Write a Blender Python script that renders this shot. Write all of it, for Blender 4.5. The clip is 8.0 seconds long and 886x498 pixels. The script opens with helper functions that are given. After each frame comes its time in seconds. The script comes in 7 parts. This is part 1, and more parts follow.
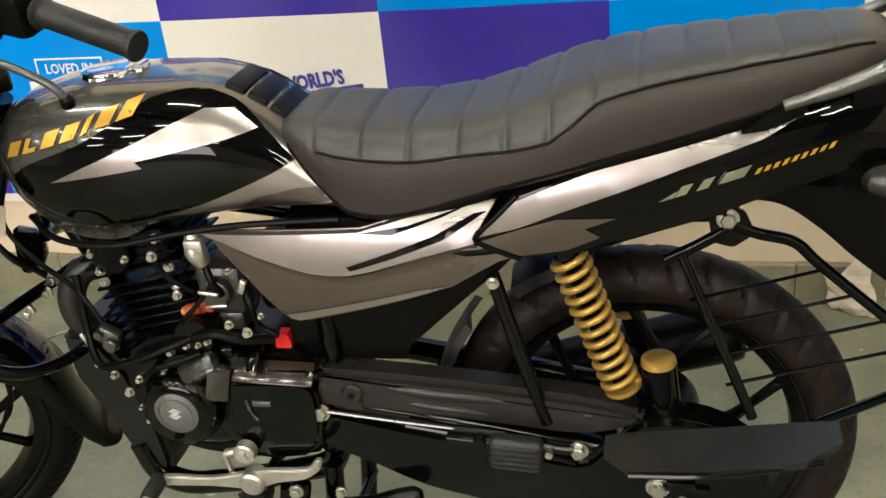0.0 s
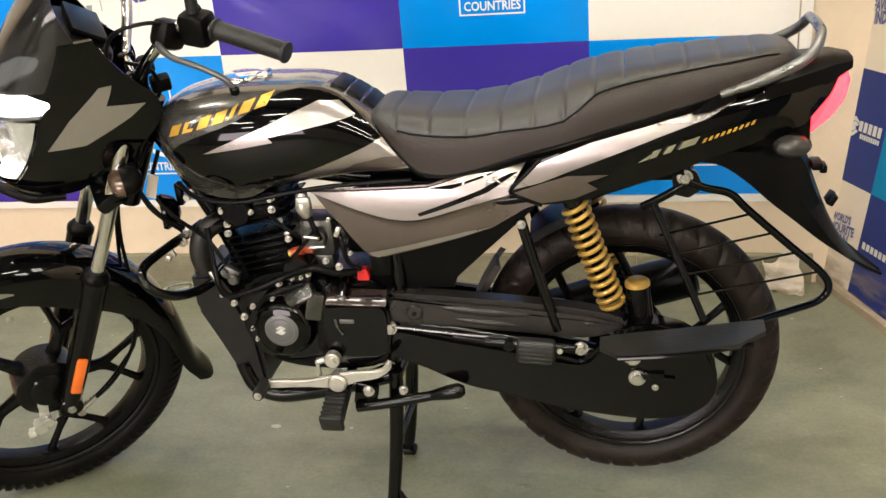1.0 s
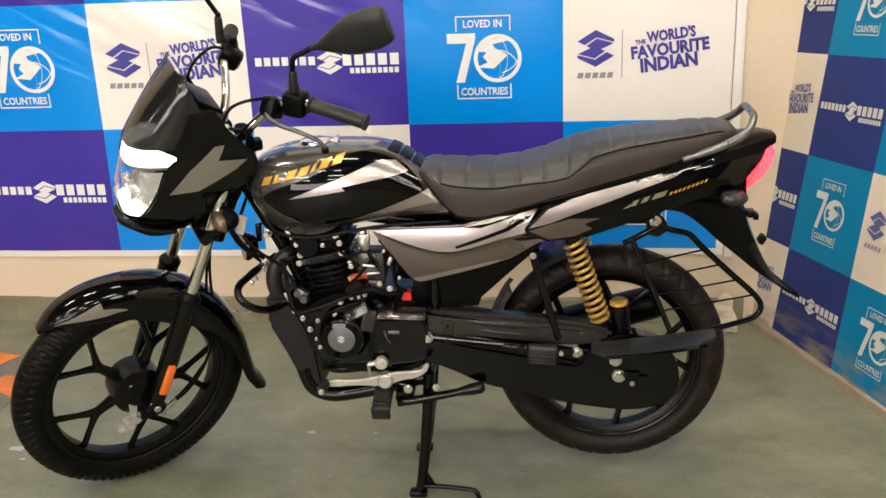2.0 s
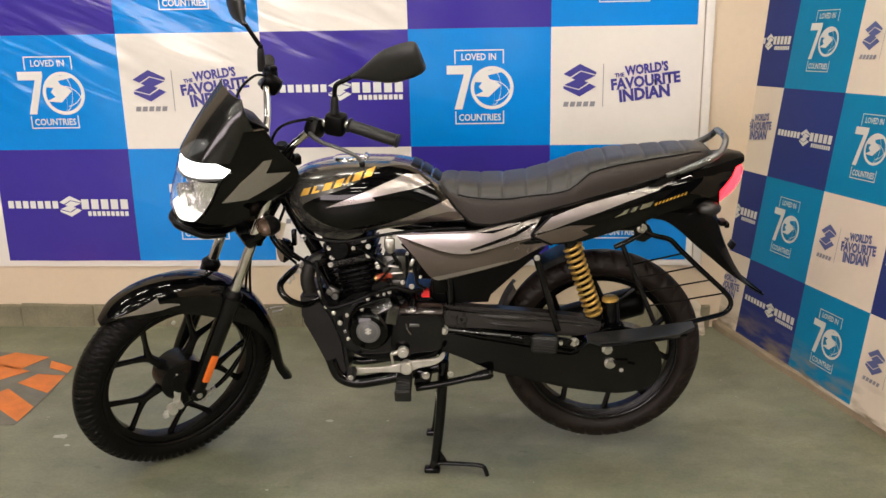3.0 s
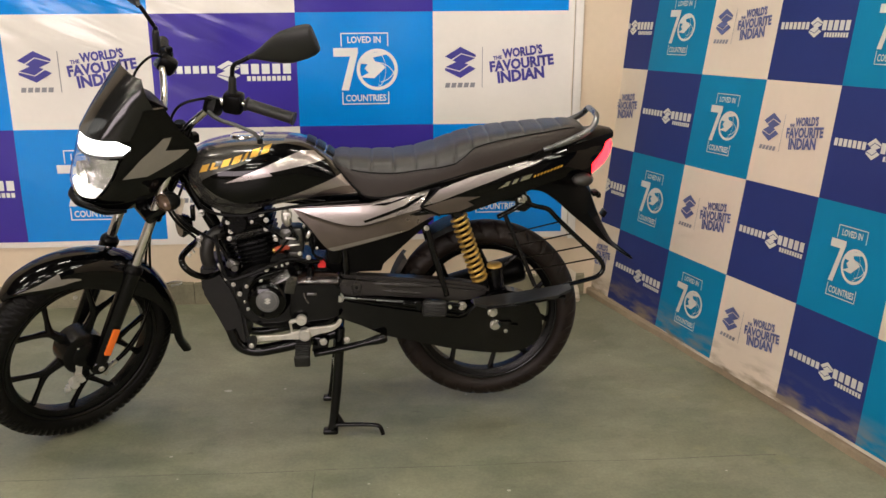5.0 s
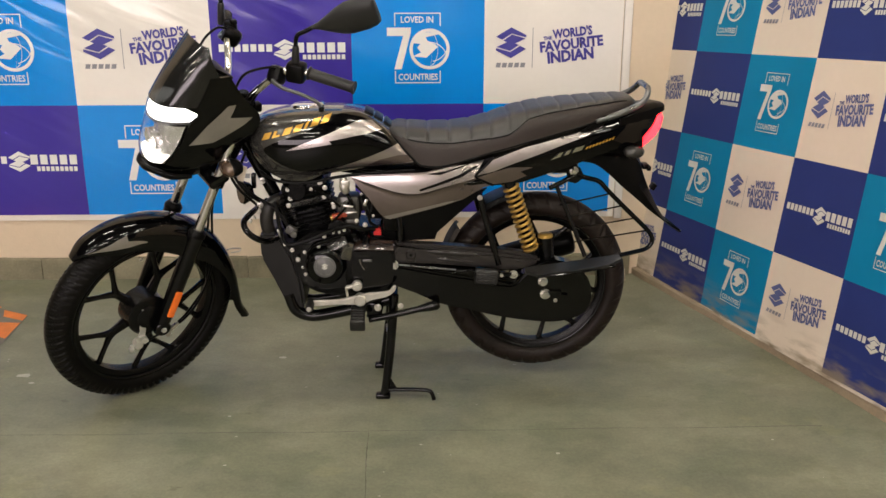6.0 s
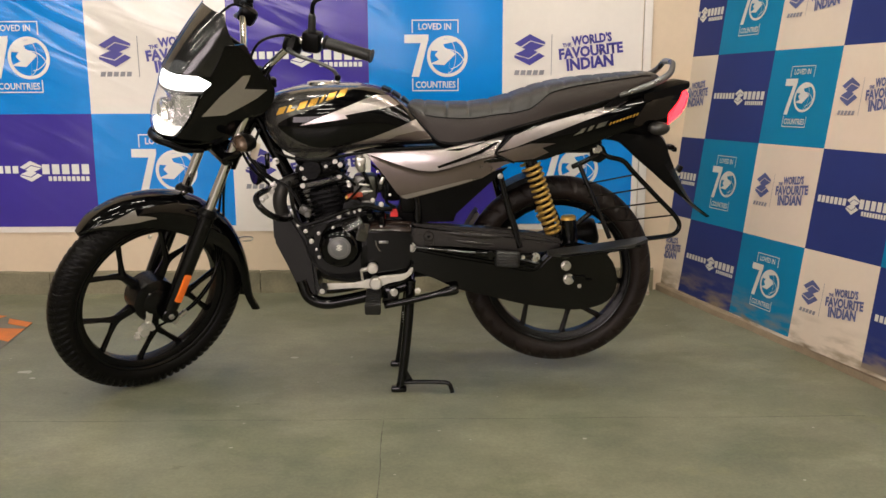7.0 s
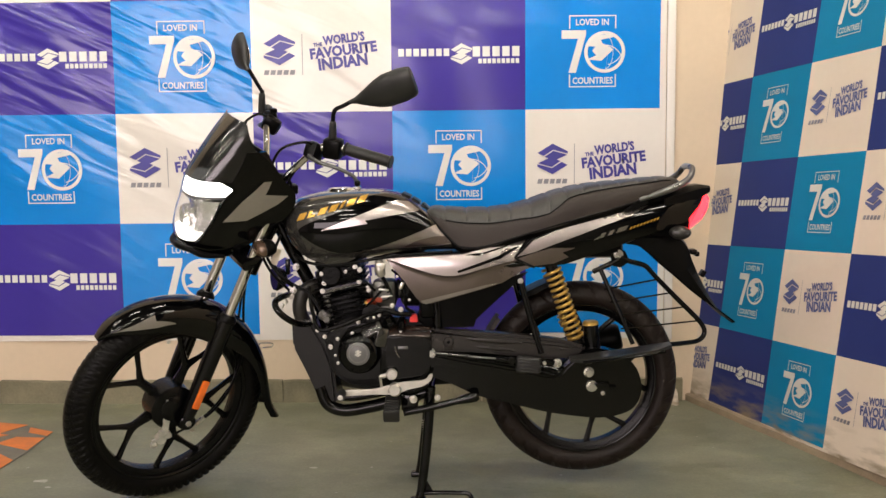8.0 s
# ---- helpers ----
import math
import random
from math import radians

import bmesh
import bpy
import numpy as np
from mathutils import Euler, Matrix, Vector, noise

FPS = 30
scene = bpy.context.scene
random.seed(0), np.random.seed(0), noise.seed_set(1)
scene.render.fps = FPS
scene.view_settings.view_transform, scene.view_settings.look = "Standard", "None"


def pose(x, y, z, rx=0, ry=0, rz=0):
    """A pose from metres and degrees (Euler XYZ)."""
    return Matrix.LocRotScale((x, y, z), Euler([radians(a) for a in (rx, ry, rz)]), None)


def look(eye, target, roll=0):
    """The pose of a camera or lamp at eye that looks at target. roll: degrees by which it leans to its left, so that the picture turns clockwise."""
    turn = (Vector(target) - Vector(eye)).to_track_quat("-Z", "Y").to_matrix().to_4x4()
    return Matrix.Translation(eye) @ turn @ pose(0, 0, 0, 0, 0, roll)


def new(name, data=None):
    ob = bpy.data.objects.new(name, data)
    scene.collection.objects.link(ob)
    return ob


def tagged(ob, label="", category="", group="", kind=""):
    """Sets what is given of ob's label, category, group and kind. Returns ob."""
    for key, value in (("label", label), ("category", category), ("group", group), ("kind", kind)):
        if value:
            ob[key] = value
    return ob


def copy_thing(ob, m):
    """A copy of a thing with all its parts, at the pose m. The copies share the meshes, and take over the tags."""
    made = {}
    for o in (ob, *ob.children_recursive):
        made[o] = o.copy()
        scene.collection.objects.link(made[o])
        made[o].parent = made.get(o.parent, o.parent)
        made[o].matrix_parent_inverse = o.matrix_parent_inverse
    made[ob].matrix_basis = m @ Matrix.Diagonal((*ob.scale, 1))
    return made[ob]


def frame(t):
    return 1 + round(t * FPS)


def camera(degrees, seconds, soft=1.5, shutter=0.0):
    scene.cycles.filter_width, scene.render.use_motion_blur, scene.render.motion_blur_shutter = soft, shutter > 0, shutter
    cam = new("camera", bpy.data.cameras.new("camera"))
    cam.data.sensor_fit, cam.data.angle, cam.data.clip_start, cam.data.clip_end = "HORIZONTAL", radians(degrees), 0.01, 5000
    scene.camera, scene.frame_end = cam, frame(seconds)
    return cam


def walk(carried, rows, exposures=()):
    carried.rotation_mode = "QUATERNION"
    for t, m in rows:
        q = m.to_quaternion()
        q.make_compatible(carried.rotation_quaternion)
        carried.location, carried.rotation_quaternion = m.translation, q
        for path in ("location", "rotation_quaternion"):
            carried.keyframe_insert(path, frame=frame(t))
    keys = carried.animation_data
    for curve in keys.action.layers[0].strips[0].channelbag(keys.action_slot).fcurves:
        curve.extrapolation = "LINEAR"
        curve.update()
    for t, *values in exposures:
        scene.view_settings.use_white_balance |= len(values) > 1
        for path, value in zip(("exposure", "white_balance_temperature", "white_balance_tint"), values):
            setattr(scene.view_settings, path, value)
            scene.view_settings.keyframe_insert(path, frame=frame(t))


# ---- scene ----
cam = camera(47.8, 8.0)
PATH = [
    (0, (0.194, 0.225, 1.348), (-0.253, 1.959, 0.456), -6.0),
    (0.5, (0.139, -0.071, 1.372), (-0.238, 1.692, 0.505), -5.3),
    (1, (0.163, -0.376, 1.424), (-0.205, 1.424, 0.632), -4.7),
    (1.5, (0.081, -0.714, 1.484), (-0.2, 1.129, 0.76), -3.4),
    (2, (0.011, -0.997, 1.543), (-0.21, 0.882, 0.893), -2.4),
    (2.2, (0.036, -1.087, 1.564), (-0.199, 0.799, 0.943), -2.1),
    (3.5, (-0.214, -1.494, 1.6), (-0.259, 0.415, 1.004), -0.8),
    (4, (-0.191, -1.51, 1.6), (-0.19, 0.397, 0.996), -0.7),
    (4.2, (-0.182, -1.523, 1.605), (-0.14, 0.381, 0.995), -0.5),
    (5.3, (-0.176, -1.632, 1.616), (-0.054, 0.26, 0.98), -0.1),
    (5.5, (-0.168, -1.667, 1.617), (-0.107, 0.227, 0.976), -0.5),
    (6, (-0.24, -1.694, 1.548), (-0.191, 0.204, 0.919), 0.0),
    (6.5, (-0.265, -1.686, 1.378), (-0.211, 0.232, 0.816), 0.3),
    (7, (-0.253, -1.673, 1.17), (-0.232, 0.276, 0.723), -0.2),
    (7.2, (-0.222, -1.660, 1.100), (-0.234, 0.305, 0.718), -0.4),
    (7.5, (-0.188, -1.649, 1.122), (-0.24, 0.326, 0.806), -0.6),
    (7.8, (-0.218, -1.655, 1.128), (-0.257, 0.330, 0.886), -0.5),
    (8, (-0.207, -1.656, 1.131), (-0.254, 0.331, 0.914), -0.6),
]
walk(cam, [(t, look(eye, target, roll)) for t, eye, target, roll in PATH],
     exposures=[(0, 0.48, 6500, 0), (0.5, 0.84, 6550, 6), (1.0, 0.74, 6600, 5), (1.3, 0.52, 6600, 6), (1.5, 0.46, 6600, 6), (2.0, 0.42, 6600, 6), (3.5, 0.10, 6600, 9), (6.5, 0.06, 6650, 8), (7.5, 0.10, 6700, 8), (8.0, 0.11, 6700, 9)])

# ---- world and light ----
world = bpy.data.worlds.new("world")
world.use_nodes = True
world.node_tree.nodes["Background"].inputs[0].default_value = (0.9, 0.95, 1.0, 1)
world.node_tree.nodes["Background"].inputs[1].default_value = 0.05
scene.world = world
TUBE_STRENGTH = 120.0


# ---- materials ----
def mat(name, colour, rough=0.5, metal=0.0, vary=0.12, scale=8.0, bump=0.0, bump_scale=60.0, coat=0.0, emit=0.0, spec=0.5, fine=0.0):
    """A painted, moulded or cast surface: colour that drifts at two scales, uneven gloss and a fine relief."""
    m = bpy.data.materials.new(name)
    m.use_nodes = True
    nt = m.node_tree
    b = nt.nodes["Principled BSDF"]
    co = nt.nodes.new("ShaderNodeTexCoord")
    n1 = nt.nodes.new("ShaderNodeTexNoise")
    n1.inputs["Scale"].default_value, n1.inputs["Detail"].default_value = scale, 5
    n2 = nt.nodes.new("ShaderNodeTexNoise")
    n2.inputs["Scale"].default_value, n2.inputs["Detail"].default_value = scale * 14, 3
    nt.links.new(co.outputs["Object"], n1.inputs["Vector"])
    nt.links.new(co.outputs["Object"], n2.inputs["Vector"])
    mix = nt.nodes.new("ShaderNodeMath")
    mix.operation = "MULTIPLY_ADD"
    mix.inputs[1].default_value = 0.35 + fine
    nt.links.new(n2.outputs["Fac"], mix.inputs[0])
    nt.links.new(n1.outputs["Fac"], mix.inputs[2])
    ramp = nt.nodes.new("ShaderNodeMapRange")
    ramp.inputs["From Min"].default_value, ramp.inputs["From Max"].default_value = 0.35, 1.0
    ramp.inputs["To Min"].default_value, ramp.inputs["To Max"].default_value = 1 - vary, 1 + vary
    nt.links.new(mix.outputs[0], ramp.inputs["Value"])
    hue = nt.nodes.new("ShaderNodeHueSaturation")
    hue.inputs["Color"].default_value = (*colour, 1)
    nt.links.new(ramp.outputs[0], hue.inputs["Value"])
    nt.links.new(hue.outputs[0], b.inputs["Base Color"])
    gloss = nt.nodes.new("ShaderNodeMapRange")
    gloss.inputs["To Min"].default_value, gloss.inputs["To Max"].default_value = max(0.02, rough * 0.8), min(1, rough * 1.25)
    nt.links.new(n1.outputs["Fac"], gloss.inputs["Value"])
    nt.links.new(gloss.outputs[0], b.inputs["Roughness"])
    b.inputs["Metallic"].default_value = metal
    b.inputs["Specular IOR Level"].default_value = spec
    b.inputs["Coat Weight"].default_value = coat
    b.inputs["Coat Roughness"].default_value = 0.04
    if bump:
        n3 = nt.nodes.new("ShaderNodeTexNoise")
        n3.inputs["Scale"].default_value, n3.inputs["Detail"].default_value = bump_scale, 4
        nt.links.new(co.outputs["Object"], n3.inputs["Vector"])
        bp = nt.nodes.new("ShaderNodeBump")
        bp.inputs["Strength"].default_value, bp.inputs["Distance"].default_value = bump, 0.004
        nt.links.new(n3.outputs["Fac"], bp.inputs["Height"])
        nt.links.new(bp.outputs[0], b.inputs["Normal"])
    if emit:
        b.inputs["Emission Color"].default_value = (*colour, 1)
        b.inputs["Emission Strength"].default_value = emit
    return m


def glass(name, colour, rough=0.03):
    m = bpy.data.materials.new(name)
    m.use_nodes = True
    b = m.node_tree.nodes["Principled BSDF"]
    b.inputs["Base Color"].default_value = (*colour, 1)
    b.inputs["Transmission Weight"].default_value = 1.0
    b.inputs["Roughness"].default_value = rough
    b.inputs["IOR"].default_value = 1.25
    return m


M_BLACK = mat("gloss_black_paint", (0.0010, 0.0010, 0.0012), 0.035, 0.0, 0.2, 5, coat=0.17, spec=0.20)
M_GRAPH = mat("graphite_metallic_paint", (0.064, 0.061, 0.056), 0.22, 0.5, 0.1, 4, coat=0.8, fine=0.3)
M_GUN = mat("gunmetal_paint", (0.33, 0.305, 0.285), 0.3, 0.7, 0.08, 4, coat=0.7, fine=0.2)
M_SILVER = mat("warm_silver_paint", (0.36, 0.322, 0.308), 0.27, 0.86, 0.06, 4, coat=0.7, fine=0.2)
M_TAUPE = mat("taupe_metallic_paint", (0.165, 0.132, 0.123), 0.28, 0.86, 0.08, 4, coat=0.6, fine=0.2)
M_MATT = mat("black_plastic", (0.0022, 0.0021, 0.0021), 0.30, 0.0, 0.25, 12, spec=0.11, bump=0.15, bump_scale=400)
M_FRAME = mat("black_enamel_steel", (0.0014, 0.0014, 0.0015), 0.11, 0.0, 0.25, 10, coat=0.08, spec=0.26)
M_CAST = mat("black_cast_alloy", (0.0018, 0.0018, 0.002), 0.15, 0.0, 0.3, 18, spec=0.22, bump=0.3, bump_scale=220)
M_CHARCOAL = mat("charcoal_moulding", (0.0075, 0.007, 0.007), 0.36, 0.0, 0.25, 12, spec=0.3, bump=0.2, bump_scale=200)
M_DULLCAST = mat("dull_black_casting", (0.0016, 0.0016, 0.0017), 0.26, 0.0, 0.3, 18, spec=0.12, bump=0.3, bump_scale=220)
M_RUBBER = mat("tyre_rubber", (0.0035, 0.0032, 0.003), 0.36, 0.0, 0.3, 14, spec=0.13, bump=0.25, bump_scale=150)
# brown holds dust and also a warm reddish reflection on the rubber
M_DUST_SHEEN = mat("dusty_sheen_tyre_rubber", (0.0125, 0.0085, 0.0068), 0.46, 0.0, 0.55, 10, spec=0.2, bump=0.3, bump_scale=150)
M_SEAT = mat("grained_black_vinyl", (0.026, 0.025, 0.024), 0.40, 0.0, 0.12, 9, spec=0.55, bump=0.16, bump_scale=330)
M_SHELL = mat("grained_mirror_plastic", (0.009, 0.0092, 0.009), 0.42, 0.0, 0.2, 12, spec=0.5, bump=0.15, bump_scale=400)
M_SEATLOW = mat("smooth_dark_vinyl", (0.027, 0.0205, 0.0175), 0.45, 0.0, 0.1, 9, spec=0.3, bump=0.2, bump_scale=330)
M_GRIP = mat("grip_rubber", (0.009, 0.0087, 0.0085), 0.45, 0.0, 0.15, 20, bump=0.3, bump_scale=300)
M_CHROME = mat("chrome", (0.72, 0.70, 0.67), 0.09, 1.0, 0.06, 10)
M_STEEL = mat("zinc_plated_steel", (0.66, 0.64, 0.60), 0.28, 1.0, 0.15, 40)
M_ZINC = mat("bright_zinc", (0.70, 0.69, 0.65), 0.30, 0.75, 0.25, 40)
M_ALLOY = mat("raw_alloy", (0.62, 0.60, 0.55), 0.34, 0.85, 0.15, 30, bump=0.2, bump_scale=200)
M_GOLD = mat("gold_spring_paint", (0.56, 0.35, 0.085), 0.3, 0.55, 0.12, 20, coat=0.3)
M_GOLDTXT = mat("gold_foil", (0.66, 0.37, 0.06), 0.28, 0.5, 0.1, 20)
M_RED = mat("red_plastic_cap", (0.72, 0.02, 0.02), 0.4, 0.0, 0.1, 20)
M_COPPER = mat("red_brown_terminal", (0.42, 0.07, 0.03), 0.4, 0.1, 0.2, 30)
M_ORANGE = mat("amber_reflector", (0.85, 0.17, 0.02), 0.22, 0.0, 0.1, 60, coat=0.5)
M_TAIL = mat("red_lamp_lens", (0.90, 0.014, 0.022), 0.16, 0.0, 0.06, 20, coat=0.8, emit=8.0)
M_SMOKE = mat("smoked_indicator_lens", (0.018, 0.017, 0.016), 0.32, 0.0, 0.1, 20, coat=0.15)
M_CLEARIND = mat("clear_indicator_lens", (0.12, 0.075, 0.05), 0.16, 0.4, 0.6, 60, coat=0.8)
M_SCREEN = mat("smoked_screen", (0.010, 0.0098, 0.0095), 0.11, 0.0, 0.1, 5, coat=0.12, spec=0.5)
M_SCREEN.node_tree.nodes["Principled BSDF"].inputs["Alpha"].default_value = 0.9
M_LENS = glass("clear_lamp_lens", (0.97, 0.98, 1.0))
M_REFL = mat("lamp_reflector", (0.84, 0.83, 0.81), 0.14, 0.9, 0.05, 10, bump=0.9, bump_scale=75)
M_DRL = mat("lit_light_strip", (1.0, 0.98, 0.94), 0.4, emit=7.0)
M_LAMPGLOW = mat("lamp_glow", (1.0, 0.97, 0.9), 0.4, emit=1.3)
M_SATIN = mat("satin_grey_tube", (0.19, 0.19, 0.188), 0.28, 0.85, 0.1, 20)
M_LEVER = mat("dark_lever_alloy", (0.10, 0.10, 0.10), 0.3, 0.7, 0.1, 20)
M_DARKALLOY = mat("dull_alloy", (0.12, 0.117, 0.11), 0.35, 0.8, 0.2, 30, bump=0.2, bump_scale=200)
M_GREYRING = mat("grey_badge_ring", (0.11, 0.11, 0.11), 0.35, 0.0, 0.1, 20)
M_CHAIN = mat("satin_black_cover", (0.019, 0.0165, 0.0155), 0.28, 0.0, 0.2, 8, spec=0.4, bump=0.1, bump_scale=300)
M_MIRROR = mat("mirror_glass", (0.85, 0.86, 0.87), 0.03, 1.0, 0.02, 5)


# ---- mesh helpers ----
def part(name, bm, material, parent=None, label="", smooth=True, mirror=False):
    """Links a bmesh as one mesh object under a thing or a part."""
    me = bpy.data.meshes.new(name)
    bmesh.ops.recalc_face_normals(bm, faces=bm.faces)
    if smooth:
        for f in bm.faces:
            f.smooth = True
        for e in bm.edges:
            if len(e.link_faces) == 2 and e.calc_face_angle(0) > 0.7:
                e.smooth = False
    bm.to_mesh(me)
    bm.free()
    me.materials.append(material)
    ob = new(name, me)
    if parent is not None:
        ob.parent = parent
    if label:
        tagged(ob, label)
    return ob


def moved(bm, m):
    bmesh.ops.transform(bm, matrix=m, verts=bm.verts)
    return bm


def flipped(bm):
    """The same shape on the other side of the bike."""
    for v in bm.verts:
        v.co.y = -v.co.y
    return bm


def merged(*bms):
    out = bmesh.new()
    for b in bms:
        me = bpy.data.meshes.new("tmp")
        b.to_mesh(me)
        b.free()
        out.from_mesh(me)
        bpy.data.meshes.remove(me)
    return out


def box(c, s, bevel=0.0, rot=(0, 0, 0), seg=2):
    bm = bmesh.new()
    bmesh.ops.create_cube(bm, size=1.0)
    for v in bm.verts:
        v.co = Vector((v.co.x * s[0], v.co.y * s[1], v.co.z * s[2]))
    if bevel:
        bmesh.ops.bevel(bm, geom=bm.edges[:], offset=bevel, segments=seg, affect="EDGES", profile=0.5)
    return moved(bm, pose(*c, *rot))


def spline(pts, n=8):
    """A smooth line through the points."""
    p = [Vector(q) for q in pts]
    if len(p) < 3:
        return p
    ext = [p[0] * 2 - p[1], *p, p[-1] * 2 - p[-2]]
    out = []
    for i in range(1, len(ext) - 2):
        a, b, c, d = ext[i - 1:i + 3]
        for k in range(n):
            t = k / n
            out.append(0.5 * ((2 * b) + (c - a) * t + (2 * a - 5 * b + 4 * c - d) * t * t + (3 * b - a - 3 * c + d) * t ** 3))
    out.append(p[-1])
    return out


def tube(pts, r, segs=10, smooth=6, caps=True):
    """A rod or pipe along the points; r is one radius or one for each point."""
    radii = r if isinstance(r, (list, tuple)) else [r] * len(pts)
    line = spline([(*q, 0) if len(q) == 2 else q for q in pts], smooth) if smooth > 1 else [Vector(q) for q in pts]
    n = len(line)
    rr = np.interp(np.linspace(0, len(radii) - 1, n), range(len(radii)), radii)
    bm = bmesh.new()
    up = Vector((0, 0, 1))
    rings = []
    t0 = (line[1] - line[0]).normalized()
    side = t0.cross(up)
    if side.length < 0.01:
        side = t0.cross(Vector((0, 1, 0)))
    side.normalize()
    for i, q in enumerate(line):
        t = (line[min(i + 1, n - 1)] - line[max(i - 1, 0)]).normalized()
        side = (side - t * side.dot(t)).normalized()
        nor = t.cross(side)
        rings.append([bm.verts.new(q + (side * math.cos(a) + nor * math.sin(a)) * rr[i]) for a in (2 * math.pi * k / segs for k in range(segs))])
    for a, b in zip(rings, rings[1:]):
        for k in range(segs):
            bm.faces.new((a[k], a[(k + 1) % segs], b[(k + 1) % segs], b[k]))
    if caps:
        bm.faces.new(rings[0][::-1])
        bm.faces.new(rings[-1])
    return bm


def lathe(profile, segs=32, closed=False):
    """Turns (radius, along) points round the y axis."""
    bm = bmesh.new()
    rings = [[bm.verts.new((r * math.cos(a), h, r * math.sin(a))) for a in (2 * math.pi * k / segs for k in range(segs))] for r, h in profile]
    pairs = list(zip(rings, rings[1:])) + ([(rings[-1], rings[0])] if closed else [])
    for a, b in pairs:
        for k in range(segs):
            bm.faces.new((a[k], a[(k + 1) % segs], b[(k + 1) % segs], b[k]))
    if not closed:
        bm.faces.new(rings[0])
        bm.faces.new(rings[-1][::-1])
    return bm


def disc(c, r, h, segs=24, axis="y", bevel=0.0):
    """A short round block whose axis is x, y or z, centred at c."""
    b = bevel
    prof = [(r - b, -h / 2), (r, -h / 2 + b), (r, h / 2 - b), (r - b, h / 2)] if b else [(r, -h / 2), (r, h / 2)]
    bm = lathe(prof, segs)
    m = {"y": Matrix(), "x": pose(0, 0, 0, 0, 0, 90), "z": pose(0, 0, 0, 90)}[axis]
    return moved(bm, pose(*c) @ m)


def loft(rings, cap=True, closed=True):
    bm = bmesh.new()
    vs = [[bm.verts.new(p) for p in ring] for ring in rings]
    n = len(vs[0])
    for a, b in zip(vs, vs[1:]):
        for k in range(n if closed else n - 1):
            bm.faces.new((a[k], a[(k + 1) % n], b[(k + 1) % n], b[k]))
    if cap and closed:
        bm.faces.new(vs[0][::-1])
        bm.faces.new(vs[-1])
    return bm


def table(xs, vs):
    """A smooth function through the given values."""
    xs, vs = np.array(xs, float), np.array(vs, float)
    d = np.gradient(vs, xs)

    def f(x):
        x = min(max(x, xs[0]), xs[-1])
        i = min(max(int(np.searchsorted(xs, x)) - 1, 0), len(xs) - 2)
        h = xs[i + 1] - xs[i]
        t = (x - xs[i]) / h
        return float((2 * t ** 3 - 3 * t * t + 1) * vs[i] + (t ** 3 - 2 * t * t + t) * h * d[i] + (3 * t * t - 2 * t ** 3) * vs[i + 1] + (t ** 3 - t * t) * h * d[i + 1])
    return f


def smooth_poly(pts, n=4, sharp=()):
    """A closed outline, rounded through its points but for the sharp ones."""
    out, k = [], len(pts)
    p = [Vector((*q, 0)) for q in pts]
    for i in range(k):
        a, b, c, d = p[i - 1], p[i], p[(i + 1) % k], p[(i + 2) % k]
        ta = (c - a) * 0.5 if i not in sharp else (c - b)
        tb = (d - b) * 0.5 if (i + 1) % k not in sharp else (c - b)
        for j in range(n):
            t = j / n
            q = (2 * t ** 3 - 3 * t * t + 1) * b + (t ** 3 - 2 * t * t + t) * ta + (3 * t * t - 2 * t ** 3) * c + (t ** 3 - t * t) * tb
            out.append((q.x, q.y))
    return out


def sheet(poly, yfun, thick=0.003, step=0.03, lift=0.0):
    """A curved panel: its outline in x and z, its outer face at y = yfun(x, z)."""
    bm = bmesh.new()
    bm.faces.new([bm.verts.new((x, 0, z)) for x, z in poly])
    xs, zs = [q[0] for q in poly], [q[1] for q in poly]
    for lo, hi, no in ((min(xs), max(xs), (1, 0, 0)), (min(zs), max(zs), (0, 0, 1))):
        k = lo + step
        while k < hi - 0.002:
            bmesh.ops.bisect_plane(bm, geom=bm.verts[:] + bm.edges[:] + bm.faces[:], plane_co=Vector(no) * k, plane_no=no)
            k += step
    bmesh.ops.triangulate(bm, faces=[f for f in bm.faces if len(f.verts) > 4])
    if thick:
        front = bm.faces[:]
        rim = [e for e in bm.edges if len(e.link_faces) == 1]
        back = bmesh.ops.duplicate(bm, geom=bm.verts[:] + bm.edges[:] + front)
        vm = back["vert_map"]
        pairs = [(e.verts[0], e.verts[1]) for e in rim]
        made = [g for g in back["geom"] if isinstance(g, bmesh.types.BMVert)]
        inner = set(made)
        for a, b in pairs:
            bm.faces.new((a, b, vm[b], vm[a]))
        for v in bm.verts:
            v.co.y = yfun(v.co.x, v.co.z) + (thick if v in inner else 0)
    else:
        for v in bm.verts:
            x, z = v.co.x, v.co.z
            y = yfun(x, z)
            if lift:
                n = Vector(((yfun(x + 0.002, z) - yfun(x - 0.002, z)) / 0.004, -1, (yfun(x, z + 0.002) - yfun(x, z - 0.002)) / 0.004)).normalized()
                v.co = Vector((x, y, z)) + n * lift
            else:
                v.co.y = y
    return bm


def plate(poly, y0, y1, bevel=0.0):
    """A flat plate with its outline in x and z between two depths."""
    bm = bmesh.new()
    a = [bm.verts.new((x, y0, z)) for x, z in poly]
    b = [bm.verts.new((x, y1, z)) for x, z in poly]
    bm.faces.new(a)
    bm.faces.new(b[::-1])
    for i in range(len(poly)):
        bm.faces.new((a[i], a[(i + 1) % len(poly)], b[(i + 1) % len(poly)], b[i]))
    if bevel:
        bmesh.ops.recalc_face_normals(bm, faces=bm.faces)
        bmesh.ops.bevel(bm, geom=[e for e in bm.edges if e.calc_face_angle(0) > 0.3], offset=bevel, segments=2, affect="EDGES")
    return bm


